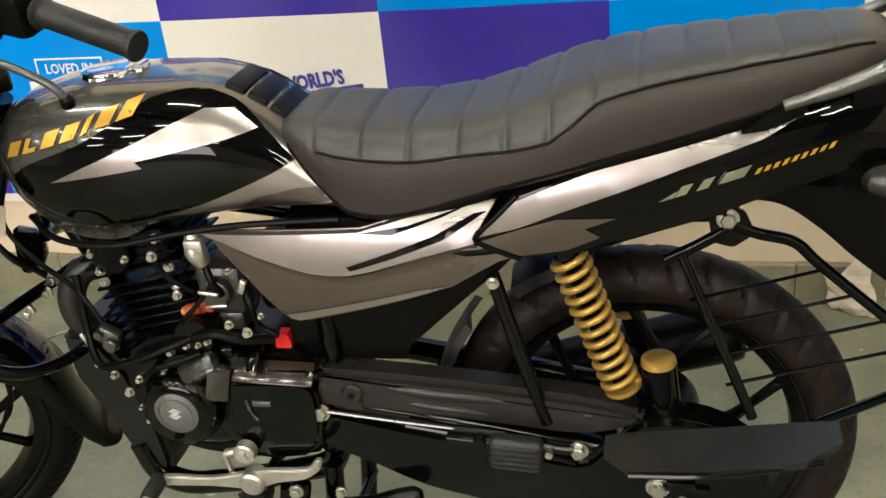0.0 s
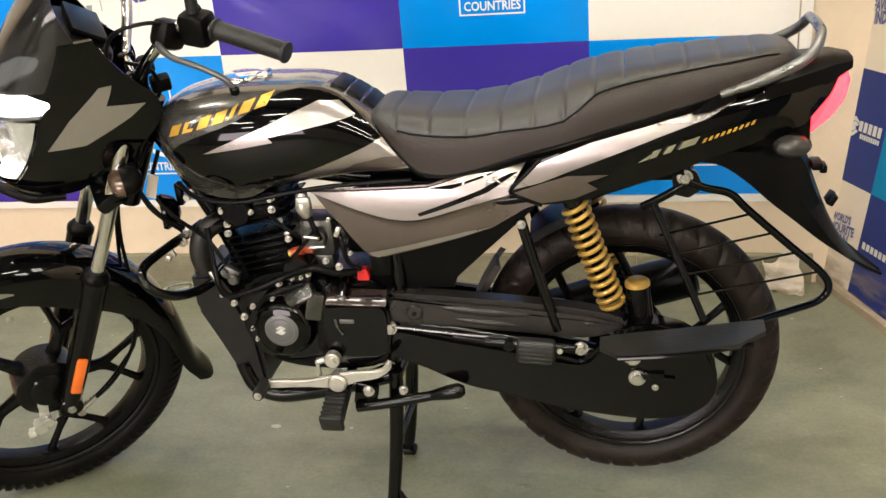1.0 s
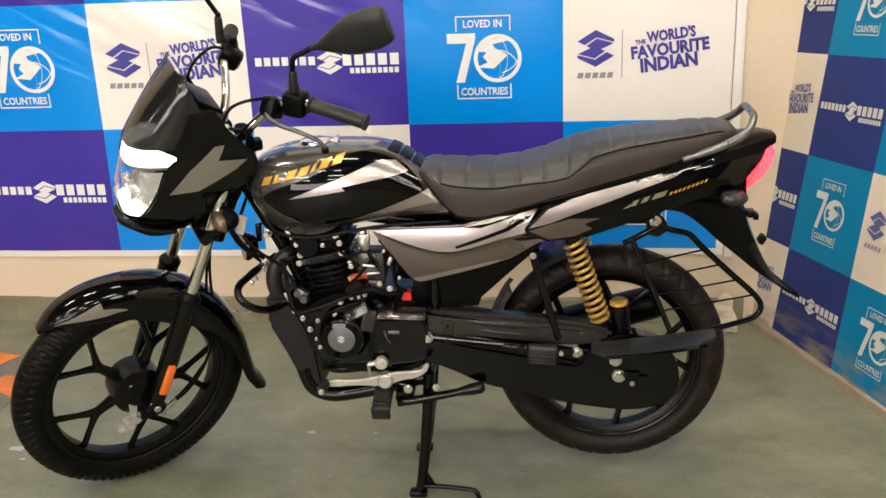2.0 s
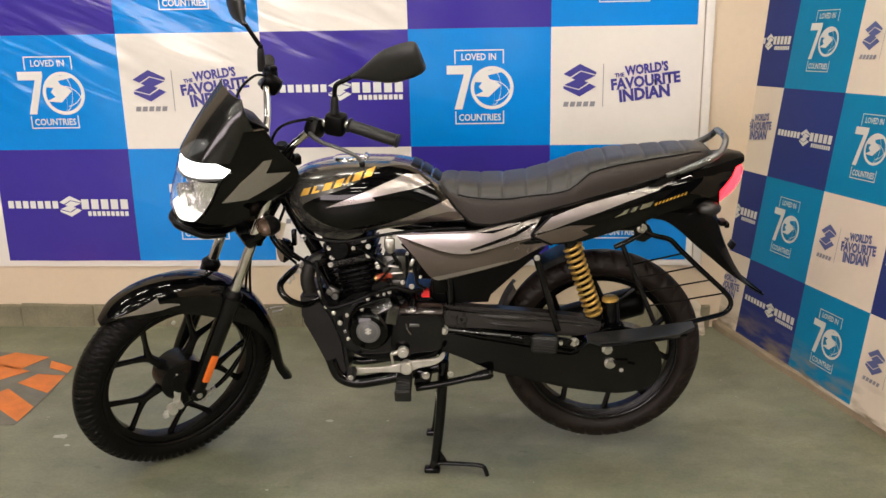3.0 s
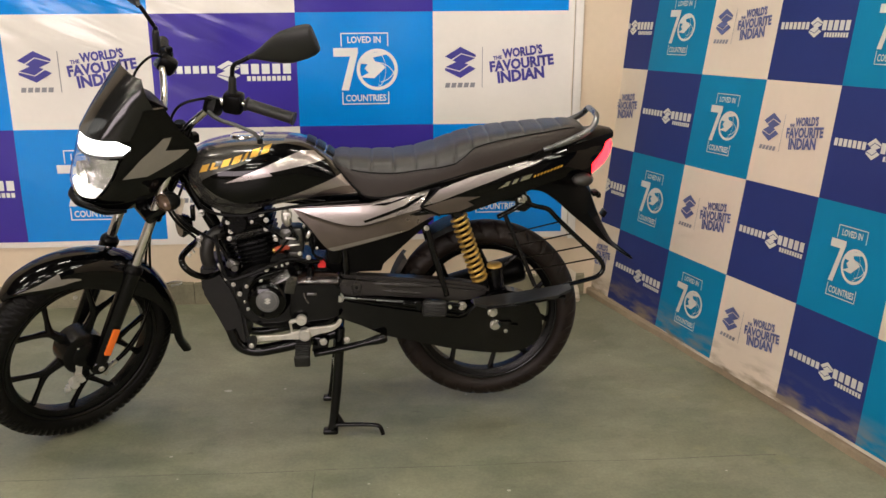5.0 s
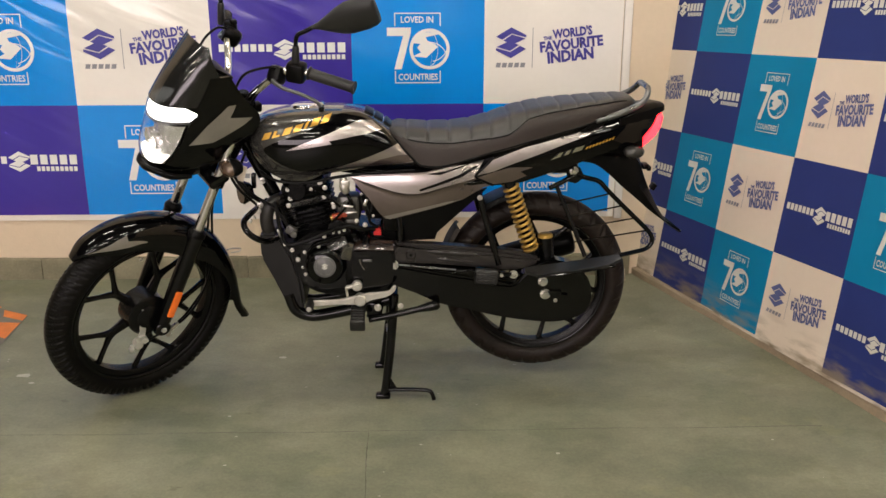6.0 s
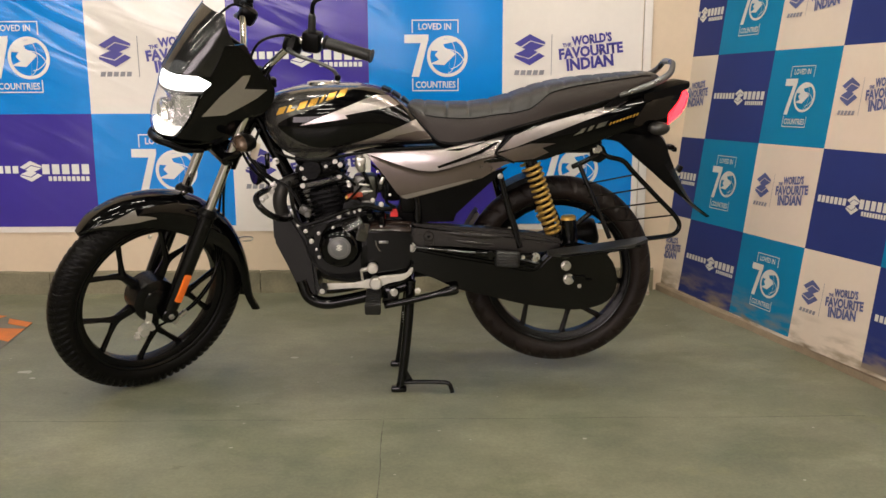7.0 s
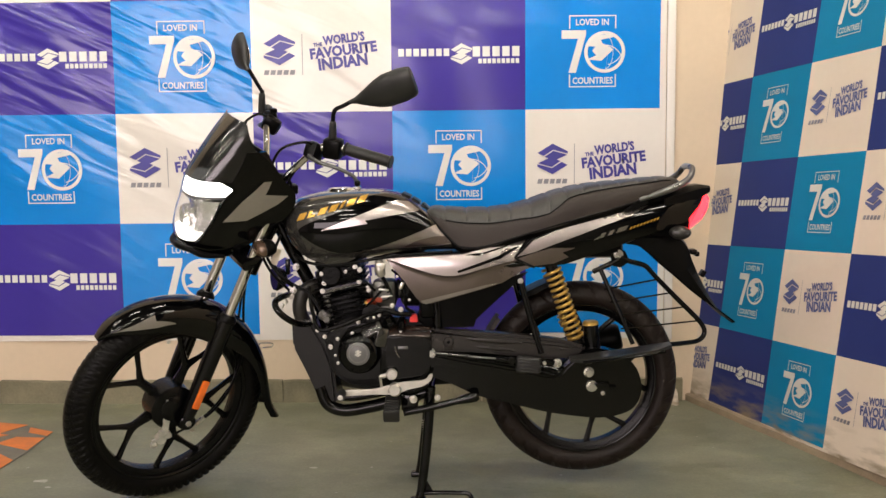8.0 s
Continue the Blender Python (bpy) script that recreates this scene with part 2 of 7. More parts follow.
def bolt(c, r=0.007, h=0.008):
    """A hexagon bolt head with its washer, facing the side."""
    return merged(disc((c[0], c[1] + h * 0.4, c[2]), r * 1.35, h * 0.3, 14), disc(c, r, h, 6, bevel=r * 0.15))


def mesh_thing(name, bm, material, label, category, kind="", smooth=False):
    return tagged(part(name, bm, material, None, "", smooth), label, category, "", kind)

# ---- the room ----
def floor_material():
    m = bpy.data.materials.new("worn_grey_green_concrete")
    m.use_nodes = True
    nt = m.node_tree
    b = nt.nodes["Principled BSDF"]
    co = nt.nodes.new("ShaderNodeTexCoord")

    def noise_node(s, d, rough=0.55, stretch=(1, 1, 1)):
        mp = nt.nodes.new("ShaderNodeMapping")
        mp.inputs["Scale"].default_value = stretch
        nt.links.new(co.outputs["Object"], mp.inputs["Vector"])
        n = nt.nodes.new("ShaderNodeTexNoise")
        n.inputs["Scale"].default_value, n.inputs["Detail"].default_value, n.inputs["Roughness"].default_value = s, d, rough
        nt.links.new(mp.outputs[0], n.inputs["Vector"])
        return n
    big, mid, grain = noise_node(1.9, 5), noise_node(5, 7, 0.68, (1, 1.35, 1)), noise_node(90, 4, 0.7)
    r1 = nt.nodes.new("ShaderNodeValToRGB")
    r1.color_ramp.elements[0].position, r1.color_ramp.elements[1].position = 0.3, 0.72
    r1.color_ramp.elements[0].color = (0.165, 0.178, 0.122, 1)
    r1.color_ramp.elements[1].color = (0.294, 0.287, 0.200, 1)
    nt.links.new(big.outputs["Fac"], r1.inputs[0])
    r2 = nt.nodes.new("ShaderNodeValToRGB")
    r2.color_ramp.elements[0].position, r2.color_ramp.elements[1].position = 0.36, 0.66
    r2.color_ramp.elements[0].color = (0.80, 0.80, 0.79, 1)
    r2.color_ramp.elements[1].color = (1.12, 1.12, 1.11, 1)
    nt.links.new(mid.outputs["Fac"], r2.inputs[0])
    mul = nt.nodes.new("ShaderNodeMix")
    mul.data_type, mul.blend_type = "RGBA", "MULTIPLY"
    mul.inputs["Factor"].default_value = 1.0
    nt.links.new(r1.outputs[0], mul.inputs["A"])
    nt.links.new(r2.outputs[0], mul.inputs["B"])
    r3 = nt.nodes.new("ShaderNodeValToRGB")
    r3.color_ramp.elements[0].position, r3.color_ramp.elements[1].position = 0.35, 0.7
    r3.color_ramp.elements[0].color = (0.86, 0.86, 0.86, 1)
    r3.color_ramp.elements[1].color = (1.1, 1.1, 1.1, 1)
    nt.links.new(grain.outputs["Fac"], r3.inputs[0])
    mul2 = nt.nodes.new("ShaderNodeMix")
    mul2.data_type, mul2.blend_type = "RGBA", "MULTIPLY"
    mul2.inputs["Factor"].default_value = 1.0
    nt.links.new(mul.outputs["Result"], mul2.inputs["A"])
    nt.links.new(r3.outputs[0], mul2.inputs["B"])
    # patched and damp areas with ragged edges, and small dark drips
    col = mul2.outputs["Result"]
    for s, d, lo, hi, tint, stretch in ((1.7, 9, 0.53, 0.56, (0.88, 0.90, 0.86, 1), (1, 1.5, 1)), (3.1, 9, 0.60, 0.64, (1.12, 1.10, 1.03, 1), (1, 1.3, 1)), (6.5, 7, 0.665, 0.70, (0.76, 0.75, 0.71, 1), (0.7, 1.6, 1))):
        edge = nt.nodes.new("ShaderNodeMapRange")
        edge.inputs["From Min"].default_value, edge.inputs["From Max"].default_value = lo, hi
        nt.links.new(noise_node(s, d, 0.62, stretch).outputs["Fac"], edge.inputs["Value"])
        stain = nt.nodes.new("ShaderNodeMix")
        stain.data_type, stain.blend_type = "RGBA", "MULTIPLY"
        nt.links.new(edge.outputs[0], stain.inputs["Factor"])
        nt.links.new(col, stain.inputs["A"])
        stain.inputs["B"].default_value = tint
        col = stain.outputs["Result"]
    nt.links.new(col, b.inputs["Base Color"])
    g = nt.nodes.new("ShaderNodeMapRange")
    g.inputs["To Min"].default_value, g.inputs["To Max"].default_value = 0.32, 0.62
    nt.links.new(mid.outputs["Fac"], g.inputs["Value"])
    nt.links.new(g.outputs[0], b.inputs["Roughness"])
    bp = nt.nodes.new("ShaderNodeBump")
    bp.inputs["Strength"].default_value, bp.inputs["Distance"].default_value = 0.12, 0.003
    nt.links.new(grain.outputs["Fac"], bp.inputs["Height"])
    nt.links.new(bp.outputs[0], b.inputs["Normal"])
    return m


M_FLOOR = floor_material()
M_CREAM = mat("cream_wall_paint", (0.67, 0.545, 0.405), 0.7, 0.0, 0.07, 3, bump=0.2, bump_scale=90)
M_WHITEWALL = mat("off_white_wall_paint", (0.42, 0.40, 0.36), 0.8, 0.0, 0.05, 2, bump=0.15, bump_scale=90)
M_CEIL = mat("dark_ceiling_paint", (0.10, 0.10, 0.10), 0.85, 0.0, 0.05, 2, bump=0.1, bump_scale=60)
M_SKIRT = mat("stained_cement", (0.21, 0.19, 0.125), 0.75, 0.0, 0.4, 7, bump=0.4, bump_scale=70)
M_WOOD = mat("dusty_wood_strip", (0.30, 0.235, 0.16), 0.7, 0.0, 0.3, 9, bump=0.4, bump_scale=70)
M_TUBE = mat("lit_tube", (1.0, 0.93, 0.82), 0.5, emit=TUBE_STRENGTH)
M_FITTING = mat("white_enamel", (0.75, 0.75, 0.73), 0.4, 0.0, 0.05, 8)

WALL_Y = 2.60
FLOOR_X0, FLOOR_X1, FLOOR_Y0 = -7.5, 3.6, -6.5

mesh_thing("floor", box(((FLOOR_X0 + FLOOR_X1) / 2, (FLOOR_Y0 + WALL_Y + 0.4) / 2, -0.1), (FLOOR_X1 - FLOOR_X0, WALL_Y + 0.4 - FLOOR_Y0, 0.2)), M_FLOOR,
           "worn grey-green concrete floor with stains and scuffs", "floor", "structure")
mesh_thing("wall_north", box(((FLOOR_X0 + 1.3) / 2, WALL_Y + 0.075, 1.6), (1.3 - FLOOR_X0, 0.15, 3.2)), M_CREAM,
           "cream painted wall behind the blue banner", "wall", "structure")
# the side wall turns away from the back wall at an open angle
BOARD_C = 0.352  # width of one printed square
BOARD_O, BOARD_A, BOARD_B, BOARD_W = Vector((0.961, 2.131, 0.357)), Vector((0.1219, -0.3314, 0.0121)), Vector((0.0409, 0.0029, 0.348)), Vector((0.0033, 0.0126, 0.0069))
BOARD_H = Vector((0.345, -0.9386, 0))
BOARD_N = BOARD_B.cross(BOARD_A).normalized()
if BOARD_N.x > 0:
    BOARD_N = -BOARD_N
side_yaw = math.degrees(math.atan2(BOARD_H.y, BOARD_H.x))
side_mid = BOARD_O + BOARD_H * 2.0 + Vector((0.9386, 0.345, 0)) * 0.34
mesh_thing("wall_east", moved(box((0, 0, 1.6), (6.4, 0.12, 3.2)), Matrix.Translation((side_mid.x, side_mid.y, 0)) @ pose(0, 0, 0, 0, 0, side_yaw)), M_CREAM,
           "cream painted side wall behind the leaning board", "wall", "structure")
WIN_X0, WIN_X1, WIN_Z0, WIN_Z1 = -5.2, -0.6, 0.90, 2.75
mesh_thing("wall_south", merged(box(((FLOOR_X0 + WIN_X0) / 2, FLOOR_Y0 - 0.075, 1.6), (WIN_X0 - FLOOR_X0, 0.15, 3.2)), box(((WIN_X1 + FLOOR_X1) / 2, FLOOR_Y0 - 0.075, 1.6), (FLOOR_X1 - WIN_X1, 0.15, 3.2)),
                                box(((WIN_X0 + WIN_X1) / 2, FLOOR_Y0 - 0.075, WIN_Z0 / 2), (WIN_X1 - WIN_X0, 0.15, WIN_Z0)), box(((WIN_X0 + WIN_X1) / 2, FLOOR_Y0 - 0.075, (WIN_Z1 + 3.2) / 2), (WIN_X1 - WIN_X0, 0.15, 3.2 - WIN_Z1))), M_WHITEWALL,
           "plain off-white wall closing the hall", "wall", "structure")
window_1 = mesh_thing("window_1", box(((WIN_X0 + WIN_X1) / 2, FLOOR_Y0 + 0.004, WIN_Z0 - 0.02), (WIN_X1 - WIN_X0 + 0.12, 0.16, 0.04), 0.006), M_FITTING, "plain white window with two panes behind the camera", "window", "structure")
for x in (WIN_X0 + 0.03, (WIN_X0 + WIN_X1) / 2, WIN_X1 - 0.03):
    part("window_frame", box((x, FLOOR_Y0 - 0.06, (WIN_Z0 + WIN_Z1) / 2), (0.06, 0.06, WIN_Z1 - WIN_Z0), 0.006), M_FITTING, window_1)
for z in (WIN_Z0 + 0.03, WIN_Z1 - 0.03):
    part("window_frame", box(((WIN_X0 + WIN_X1) / 2, FLOOR_Y0 - 0.06, z), (WIN_X1 - WIN_X0 - 0.12, 0.05, 0.06), 0.006), M_FITTING, window_1)
M_PANE = glass("window_glass", (0.98, 0.99, 1.0))
for x in (WIN_X0 * 0.75 + WIN_X1 * 0.25, WIN_X0 * 0.25 + WIN_X1 * 0.75):
    pane = part("pane", box((x, FLOOR_Y0 - 0.06, (WIN_Z0 + WIN_Z1) / 2), ((WIN_X1 - WIN_X0) / 2 - 0.12, 0.005, WIN_Z1 - WIN_Z0 - 0.12)), M_PANE, window_1)
    pane.visible_shadow = False
mesh_thing("wall_west", box((FLOOR_X0 - 0.075, (FLOOR_Y0 + WALL_Y) / 2, 1.6), (0.15, WALL_Y - FLOOR_Y0 + 0.3, 3.2)), M_WHITEWALL,
           "plain off-white wall closing the hall", "wall", "structure")
mesh_thing("ceiling", box(((FLOOR_X0 + FLOOR_X1) / 2, (FLOOR_Y0 + WALL_Y) / 2, 3.28), (FLOOR_X1 - FLOOR_X0 + 0.3, WALL_Y - FLOOR_Y0 + 0.6, 0.16)), M_CEIL,
           "plain dark painted ceiling", "ceiling", "structure")
# the rough cement skirting, laid in short uneven pieces
rng = random.Random(4)
baseboard = tagged(new("baseboard_north"), "stained grey cement skirting along the cream wall", "skirting", "", "structure")
x = FLOOR_X0
while x < 0.70:
    w_ = min(rng.uniform(0.27, 0.33), 0.72 - x)
    sk = bmesh.new()
    cols = []
    tilt_, front = rng.uniform(-0.003, 0.003), WALL_Y - 0.016 - rng.uniform(0, 0.002)
    for i in range(7):
        q = x + 0.0015 + (w_ - 0.003) * i / 6
        top = 0.099 + tilt_ * (i / 3 - 1) + rng.uniform(-0.0015, 0.0015)
        cols.append([sk.verts.new(p) for p in ((q, front, 0), (q, front, top - 0.003), (q, front + 0.003, top), (q, WALL_Y - 0.001, top + 0.002), (q, WALL_Y - 0.001, 0))])
    for a, b in zip(cols, cols[1:]):
        for k in range(4):
            sk.faces.new((a[k], b[k], b[k + 1], a[k + 1]))
    sk.faces.new(cols[0][::-1])
    sk.faces.new(cols[-1])
    part("skirting_piece", sk, M_SKIRT, baseboard, smooth=False)
    x += w_


def tube_light(x, y, yaw=0.0):
    """A bare fluorescent tube on its white batten."""
    base = tagged(part("tube_light", merged(box((0, 0, 0.03), (0.66, 0.06, 0.05), 0.008), box((-0.31, 0, -0.01), (0.03, 0.03, 0.05), 0.004), box((0.31, 0, -0.01), (0.03, 0.03, 0.05), 0.004)), M_FITTING),
                  "white batten with a lit fluorescent tube under the ceiling", "ceiling light", "ceiling tube lights")
    part("lamp_tube", moved(disc((0, 0, 0), 0.017, 0.59, 14, "x"), pose(0, 0, -0.03)), M_TUBE, base, "glowing fluorescent tube")
    base.matrix_world = pose(x, y, 3.13, 0, 0, yaw)
    return base


first_tube = tube_light(-2.1, 1.35)
# the last two tubes, beside the board, are added to brighten it
for x, y in ((-3.3, 1.35), (-0.9, 1.35), (0.2, 1.35), (1.15, 1.2), (-3.6, -0.6), (-2.4, -0.6), (-1.2, -0.6), (0.0, -0.6), (1.2, -0.6), (-3.6, -2.1), (-2.4, -2.1), (-1.2, -2.1), (0.1, -2.1), (1.4, -2.1), (-4.8, -4.2), (-3.0, -4.2), (-1.6, -4.2), (-0.2, -4.2), (-6.2, -1.8), (1.85, -1.4), (2.2, -3.0)):
    copy_thing(first_tube, pose(x, y, 3.13))
# daylight through the one window behind the camera
day = bpy.data.lights.new("window_daylight", "AREA")
day.shape, day.size, day.size_y, day.energy, day.color = "RECTANGLE", WIN_X1 - WIN_X0 - 0.12, WIN_Z1 - WIN_Z0 - 0.12, 205.0, (1.0, 0.85, 0.89)
day_ob = new("window_daylight", day)
day_ob.matrix_world = pose((WIN_X0 + WIN_X1) / 2, FLOOR_Y0 - 0.02, (WIN_Z0 + WIN_Z1) / 2, 90, 0, 0)


# ---- printed banners ----
def vinyl(name, colour, rough=0.3, wrinkle=0.5, dirt=0.0):
    m = mat(name, colour, rough, 0.0, 0.05, 3, spec=0.2 if dirt else 0.5)
    nt = m.node_tree
    b = nt.nodes["Principled BSDF"]
    co = nt.nodes.new("ShaderNodeTexCoord")
    def folds(turn, size, scale, detail, warp):
        rot = nt.nodes.new("ShaderNodeMapping")
        rot.inputs["Rotation"].default_value = (0, radians(turn), 0)
        nt.links.new(co.outputs["Object"], rot.inputs["Vector"])
        mp = nt.nodes.new("ShaderNodeMapping")
        mp.inputs["Scale"].default_value = size
        nt.links.new(rot.outputs[0], mp.inputs["Vector"])
        n = nt.nodes.new("ShaderNodeTexNoise")
        n.inputs["Scale"].default_value, n.inputs["Detail"].default_value, n.inputs["Distortion"].default_value = scale, detail, warp
        nt.links.new(mp.outputs[0], n.inputs["Vector"])
        return n
    # the sheet is slack towards its free end, where long slanting creases gather
    slack = nt.nodes.new("ShaderNodeSeparateXYZ")
    nt.links.new(co.outputs["Object"], slack.inputs[0])
    where = nt.nodes.new("ShaderNodeMapRange")
    where.inputs["From Min"].default_value, where.inputs["From Max"].default_value = -0.25, -1.25
    where.inputs["To Min"].default_value, where.inputs["To Max"].default_value = 0.08, 1.0
    nt.links.new(slack.outputs["X"], where.inputs["Value"])
    high = nt.nodes.new("ShaderNodeMapRange")
    high.inputs["From Min"].default_value, high.inputs["From Max"].default_value = 0.85, 1.5
    high.inputs["To Min"].default_value = 0.18
    nt.links.new(slack.outputs["Z"], high.inputs["Value"])
    loose = nt.nodes.new("ShaderNodeMath")
    loose.operation = "MULTIPLY"
    nt.links.new(where.outputs[0], loose.inputs[0])
    nt.links.new(high.outputs[0], loose.inputs[1])
    broad, sharp = folds(-34, (0.5, 1, 2.6), 2.2, 1, 0.8), folds(-22, (0.45, 1, 3.4), 4.2, 1, 1.1)
    slant = nt.nodes.new("ShaderNodeMath")
    slant.operation = "MULTIPLY_ADD"
    slant.inputs[1].default_value = 0.22
    nt.links.new(sharp.outputs["Fac"], slant.inputs[0])
    nt.links.new(broad.outputs["Fac"], slant.inputs[2])
    amount = nt.nodes.new("ShaderNodeMath")
    amount.operation = "MULTIPLY"
    nt.links.new(slant.outputs[0], amount.inputs[0])
    nt.links.new(loose.outputs[0], amount.inputs[1])
    level = folds(-3, (0.25, 1, 2.2), 1.9, 1, 0.2)
    total = nt.nodes.new("ShaderNodeMath")
    total.operation = "MULTIPLY_ADD"
    total.inputs[1].default_value = 0.3
    nt.links.new(level.outputs["Fac"], total.inputs[0])
    nt.links.new(amount.outputs[0], total.inputs[2])
    bp = nt.nodes.new("ShaderNodeBump")
    bp.inputs["Strength"].default_value, bp.inputs["Distance"].default_value = wrinkle, 0.03
    nt.links.new(total.outputs[0], bp.inputs["Height"])
    nt.links.new(bp.outputs[0], b.inputs["Normal"])
    if dirt:
        # scuffs and dust that collect on the hem near the ground
        old = b.inputs["Base Color"].links[0].from_socket
        sep = nt.nodes.new("ShaderNodeSeparateXYZ")
        nt.links.new(co.outputs["Object"], sep.inputs[0])
        band = nt.nodes.new("ShaderNodeMapRange")
        band.inputs["From Min"].default_value, band.inputs["From Max"].default_value = 0.16, 0.03
        nt.links.new(sep.outputs["Z"], band.inputs["Value"])
        dn = nt.nodes.new("ShaderNodeTexNoise")
        dn.inputs["Scale"].default_value, dn.inputs["Detail"].default_value = 7, 6
        st = nt.nodes.new("ShaderNodeMapping")
        st.inputs["Scale"].default_value = (1, 1, 4)
        nt.links.new(co.outputs["Object"], st.inputs["Vector"])
        nt.links.new(st.outputs[0], dn.inputs["Vector"])
        cut = nt.nodes.new("ShaderNodeMapRange")
        cut.inputs["From Min"].default_value, cut.inputs["From Max"].default_value = 0.42, 0.62
        nt.links.new(dn.outputs["Fac"], cut.inputs["Value"])
        mu = nt.nodes.new("ShaderNodeMath")
        mu.operation = "MULTIPLY"
        nt.links.new(band.outputs[0], mu.inputs[0])
        nt.links.new(cut.outputs[0], mu.inputs[1])
        mx = nt.nodes.new("ShaderNodeMix")
        mx.data_type = "RGBA"
        nt.links.new(mu.outputs[0], mx.inputs["Factor"])
        nt.links.new(old, mx.inputs["A"])
        mx.inputs["B"].default_value = (0.25, 0.2, 0.13, 1)
        nt.links.new(mx.outputs["Result"], b.inputs["Base Color"])
    return m


V_PURPLE = vinyl("violet_blue_vinyl", (0.045, 0.028, 0.30), 0.17, 1.0)
V_BLUE = vinyl("sky_blue_vinyl", (0.0, 0.235, 0.74), 0.17, 1.0)
V_WHITE = vinyl("white_vinyl", (0.78, 0.74, 0.70), 0.18, 1.0)
V_NAVY = vinyl("navy_matt_vinyl", (0.019, 0.032, 0.15), 0.5, 0.2, 0.8)
V_TEAL = vinyl("teal_matt_vinyl", (0.0, 0.185, 0.35), 0.5, 0.2, 0.8)
V_OFFWHITE = vinyl("off_white_matt_vinyl", (0.66, 0.575, 0.47), 0.5, 0.2, 0.9)
V_INK = mat("navy_ink", (0.045, 0.04, 0.27), 0.35, 0.0, 0.05, 6)
V_INKWHITE = mat("white_ink", (0.74, 0.74, 0.74), 0.35, 0.0, 0.05, 6)
V_GREY = mat("grey_ink", (0.24, 0.24, 0.27), 0.35, 0.0, 0.05, 6)
V_PALE = mat("pale_ink", (0.58, 0.57, 0.52), 0.45, 0.0, 0.05, 6)
V_INKMATT = mat("blue_grey_ink", (0.085, 0.105, 0.25), 0.45, 0.0, 0.05, 6)

TEXT_CACHE = {}


def text_bm(words, height, bold=0.012, shear=0.0):
    """Flat lettering in x and y, centred, with capitals of that height."""
    key = (words, bold, shear)
    if key not in TEXT_CACHE:
        cu = bpy.data.curves.new("words", "FONT")
        cu.body, cu.size, cu.offset, cu.shear, cu.resolution_u = words, 1.0, bold, shear, 2
        cu.align_x, cu.align_y = "CENTER", "CENTER"
        ob = new("words", cu)
        dg = bpy.context.evaluated_depsgraph_get()
        TEXT_CACHE[key] = bpy.data.meshes.new_from_object(ob.evaluated_get(dg))
        bpy.data.objects.remove(ob)
    bm = bmesh.new()
    bm.from_mesh(TEXT_CACHE[key])
    ys = [v.co.y for v in bm.verts]
    k = height / (max(ys) - min(ys))
    mid = (max(ys) + min(ys)) / 2
    for v in bm.verts:
        v.co = Vector((v.co.x * k, (v.co.y - mid) * k, 0))
    return bm


def fit_width(bm, w):
    xs = [v.co.x for v in bm.verts]
    k, mid = w / (max(xs) - min(xs)), (max(xs) + min(xs)) / 2
    for v in bm.verts:
        v.co.x = (v.co.x - mid) * k
    return bm


def flat(*polys):
    bm = bmesh.new()
    for p in polys:
        bm.faces.new([bm.verts.new((x, y, 0)) for x, y in p])
    bmesh.ops.triangulate(bm, faces=bm.faces[:])
    return bm


def ring(cx, cy, r0, r1, n=40, a0=0.0, a1=360.0, sx=1.0):
    bm = bmesh.new()
    rows = []
    for k in range(n + 1):
        a = radians(a0 + (a1 - a0) * k / n)
        rows.append([bm.verts.new((cx + sx * r * math.cos(a), cy + r * math.sin(a), 0)) for r in (r0, r1)])
    for a, b in zip(rows, rows[1:]):
        bm.faces.new((a[0], b[0], b[1], a[1]))
    return bm


def rect(x0, y0, x1, y1):
    return flat([(x0, y0), (x1, y0), (x1, y1), (x0, y1)])


def outline(x0, y0, x1, y1, t, gap=None):
    """A thin frame; gap: "top" or "bottom" leaves that side out."""
    bars = [rect(x0, y0, x0 + t, y1), rect(x1 - t, y0, x1, y1)]
    if gap != "top":
        bars.append(rect(x0 + t, y1 - t, x1 - t, y1))
    if gap != "bottom":
        bars.append(rect(x0 + t, y0, x1 - t, y0 + t))
    return merged(*bars)


def emblem(cx, cy, w, h):
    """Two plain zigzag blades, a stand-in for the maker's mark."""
    cap_ = [(-0.5, 0.20), (0.0, 0.5), (0.5, 0.25), (0.5, 0.17), (0.02, 0.30), (-0.30, 0.10)]
    mid_ = [(-0.26, 0.07), (0.03, 0.265), (0.48, 0.135), (0.14, -0.02), (0.26, -0.07), (-0.03, -0.265), (-0.48, -0.135), (-0.14, 0.02)]
    return flat(*[[(cx + w * x, cy + h * y) for x, y in q] for q in (cap_, mid_, [(-x, -y) for x, y in cap_])])


def letter_bars(x0, x1, y, h, n, slant=0.0):
    """Plain blocks in place of a trade name, one mesh a block."""
    step = (x1 - x0) / n
    return [flat([(x0 + step * i, y - h / 2), (x0 + step * i + step * 0.74, y - h / 2), (x0 + step * i + step * 0.74 + slant, y + h / 2), (x0 + step * i + slant, y + h / 2)]) for i in range(n)]


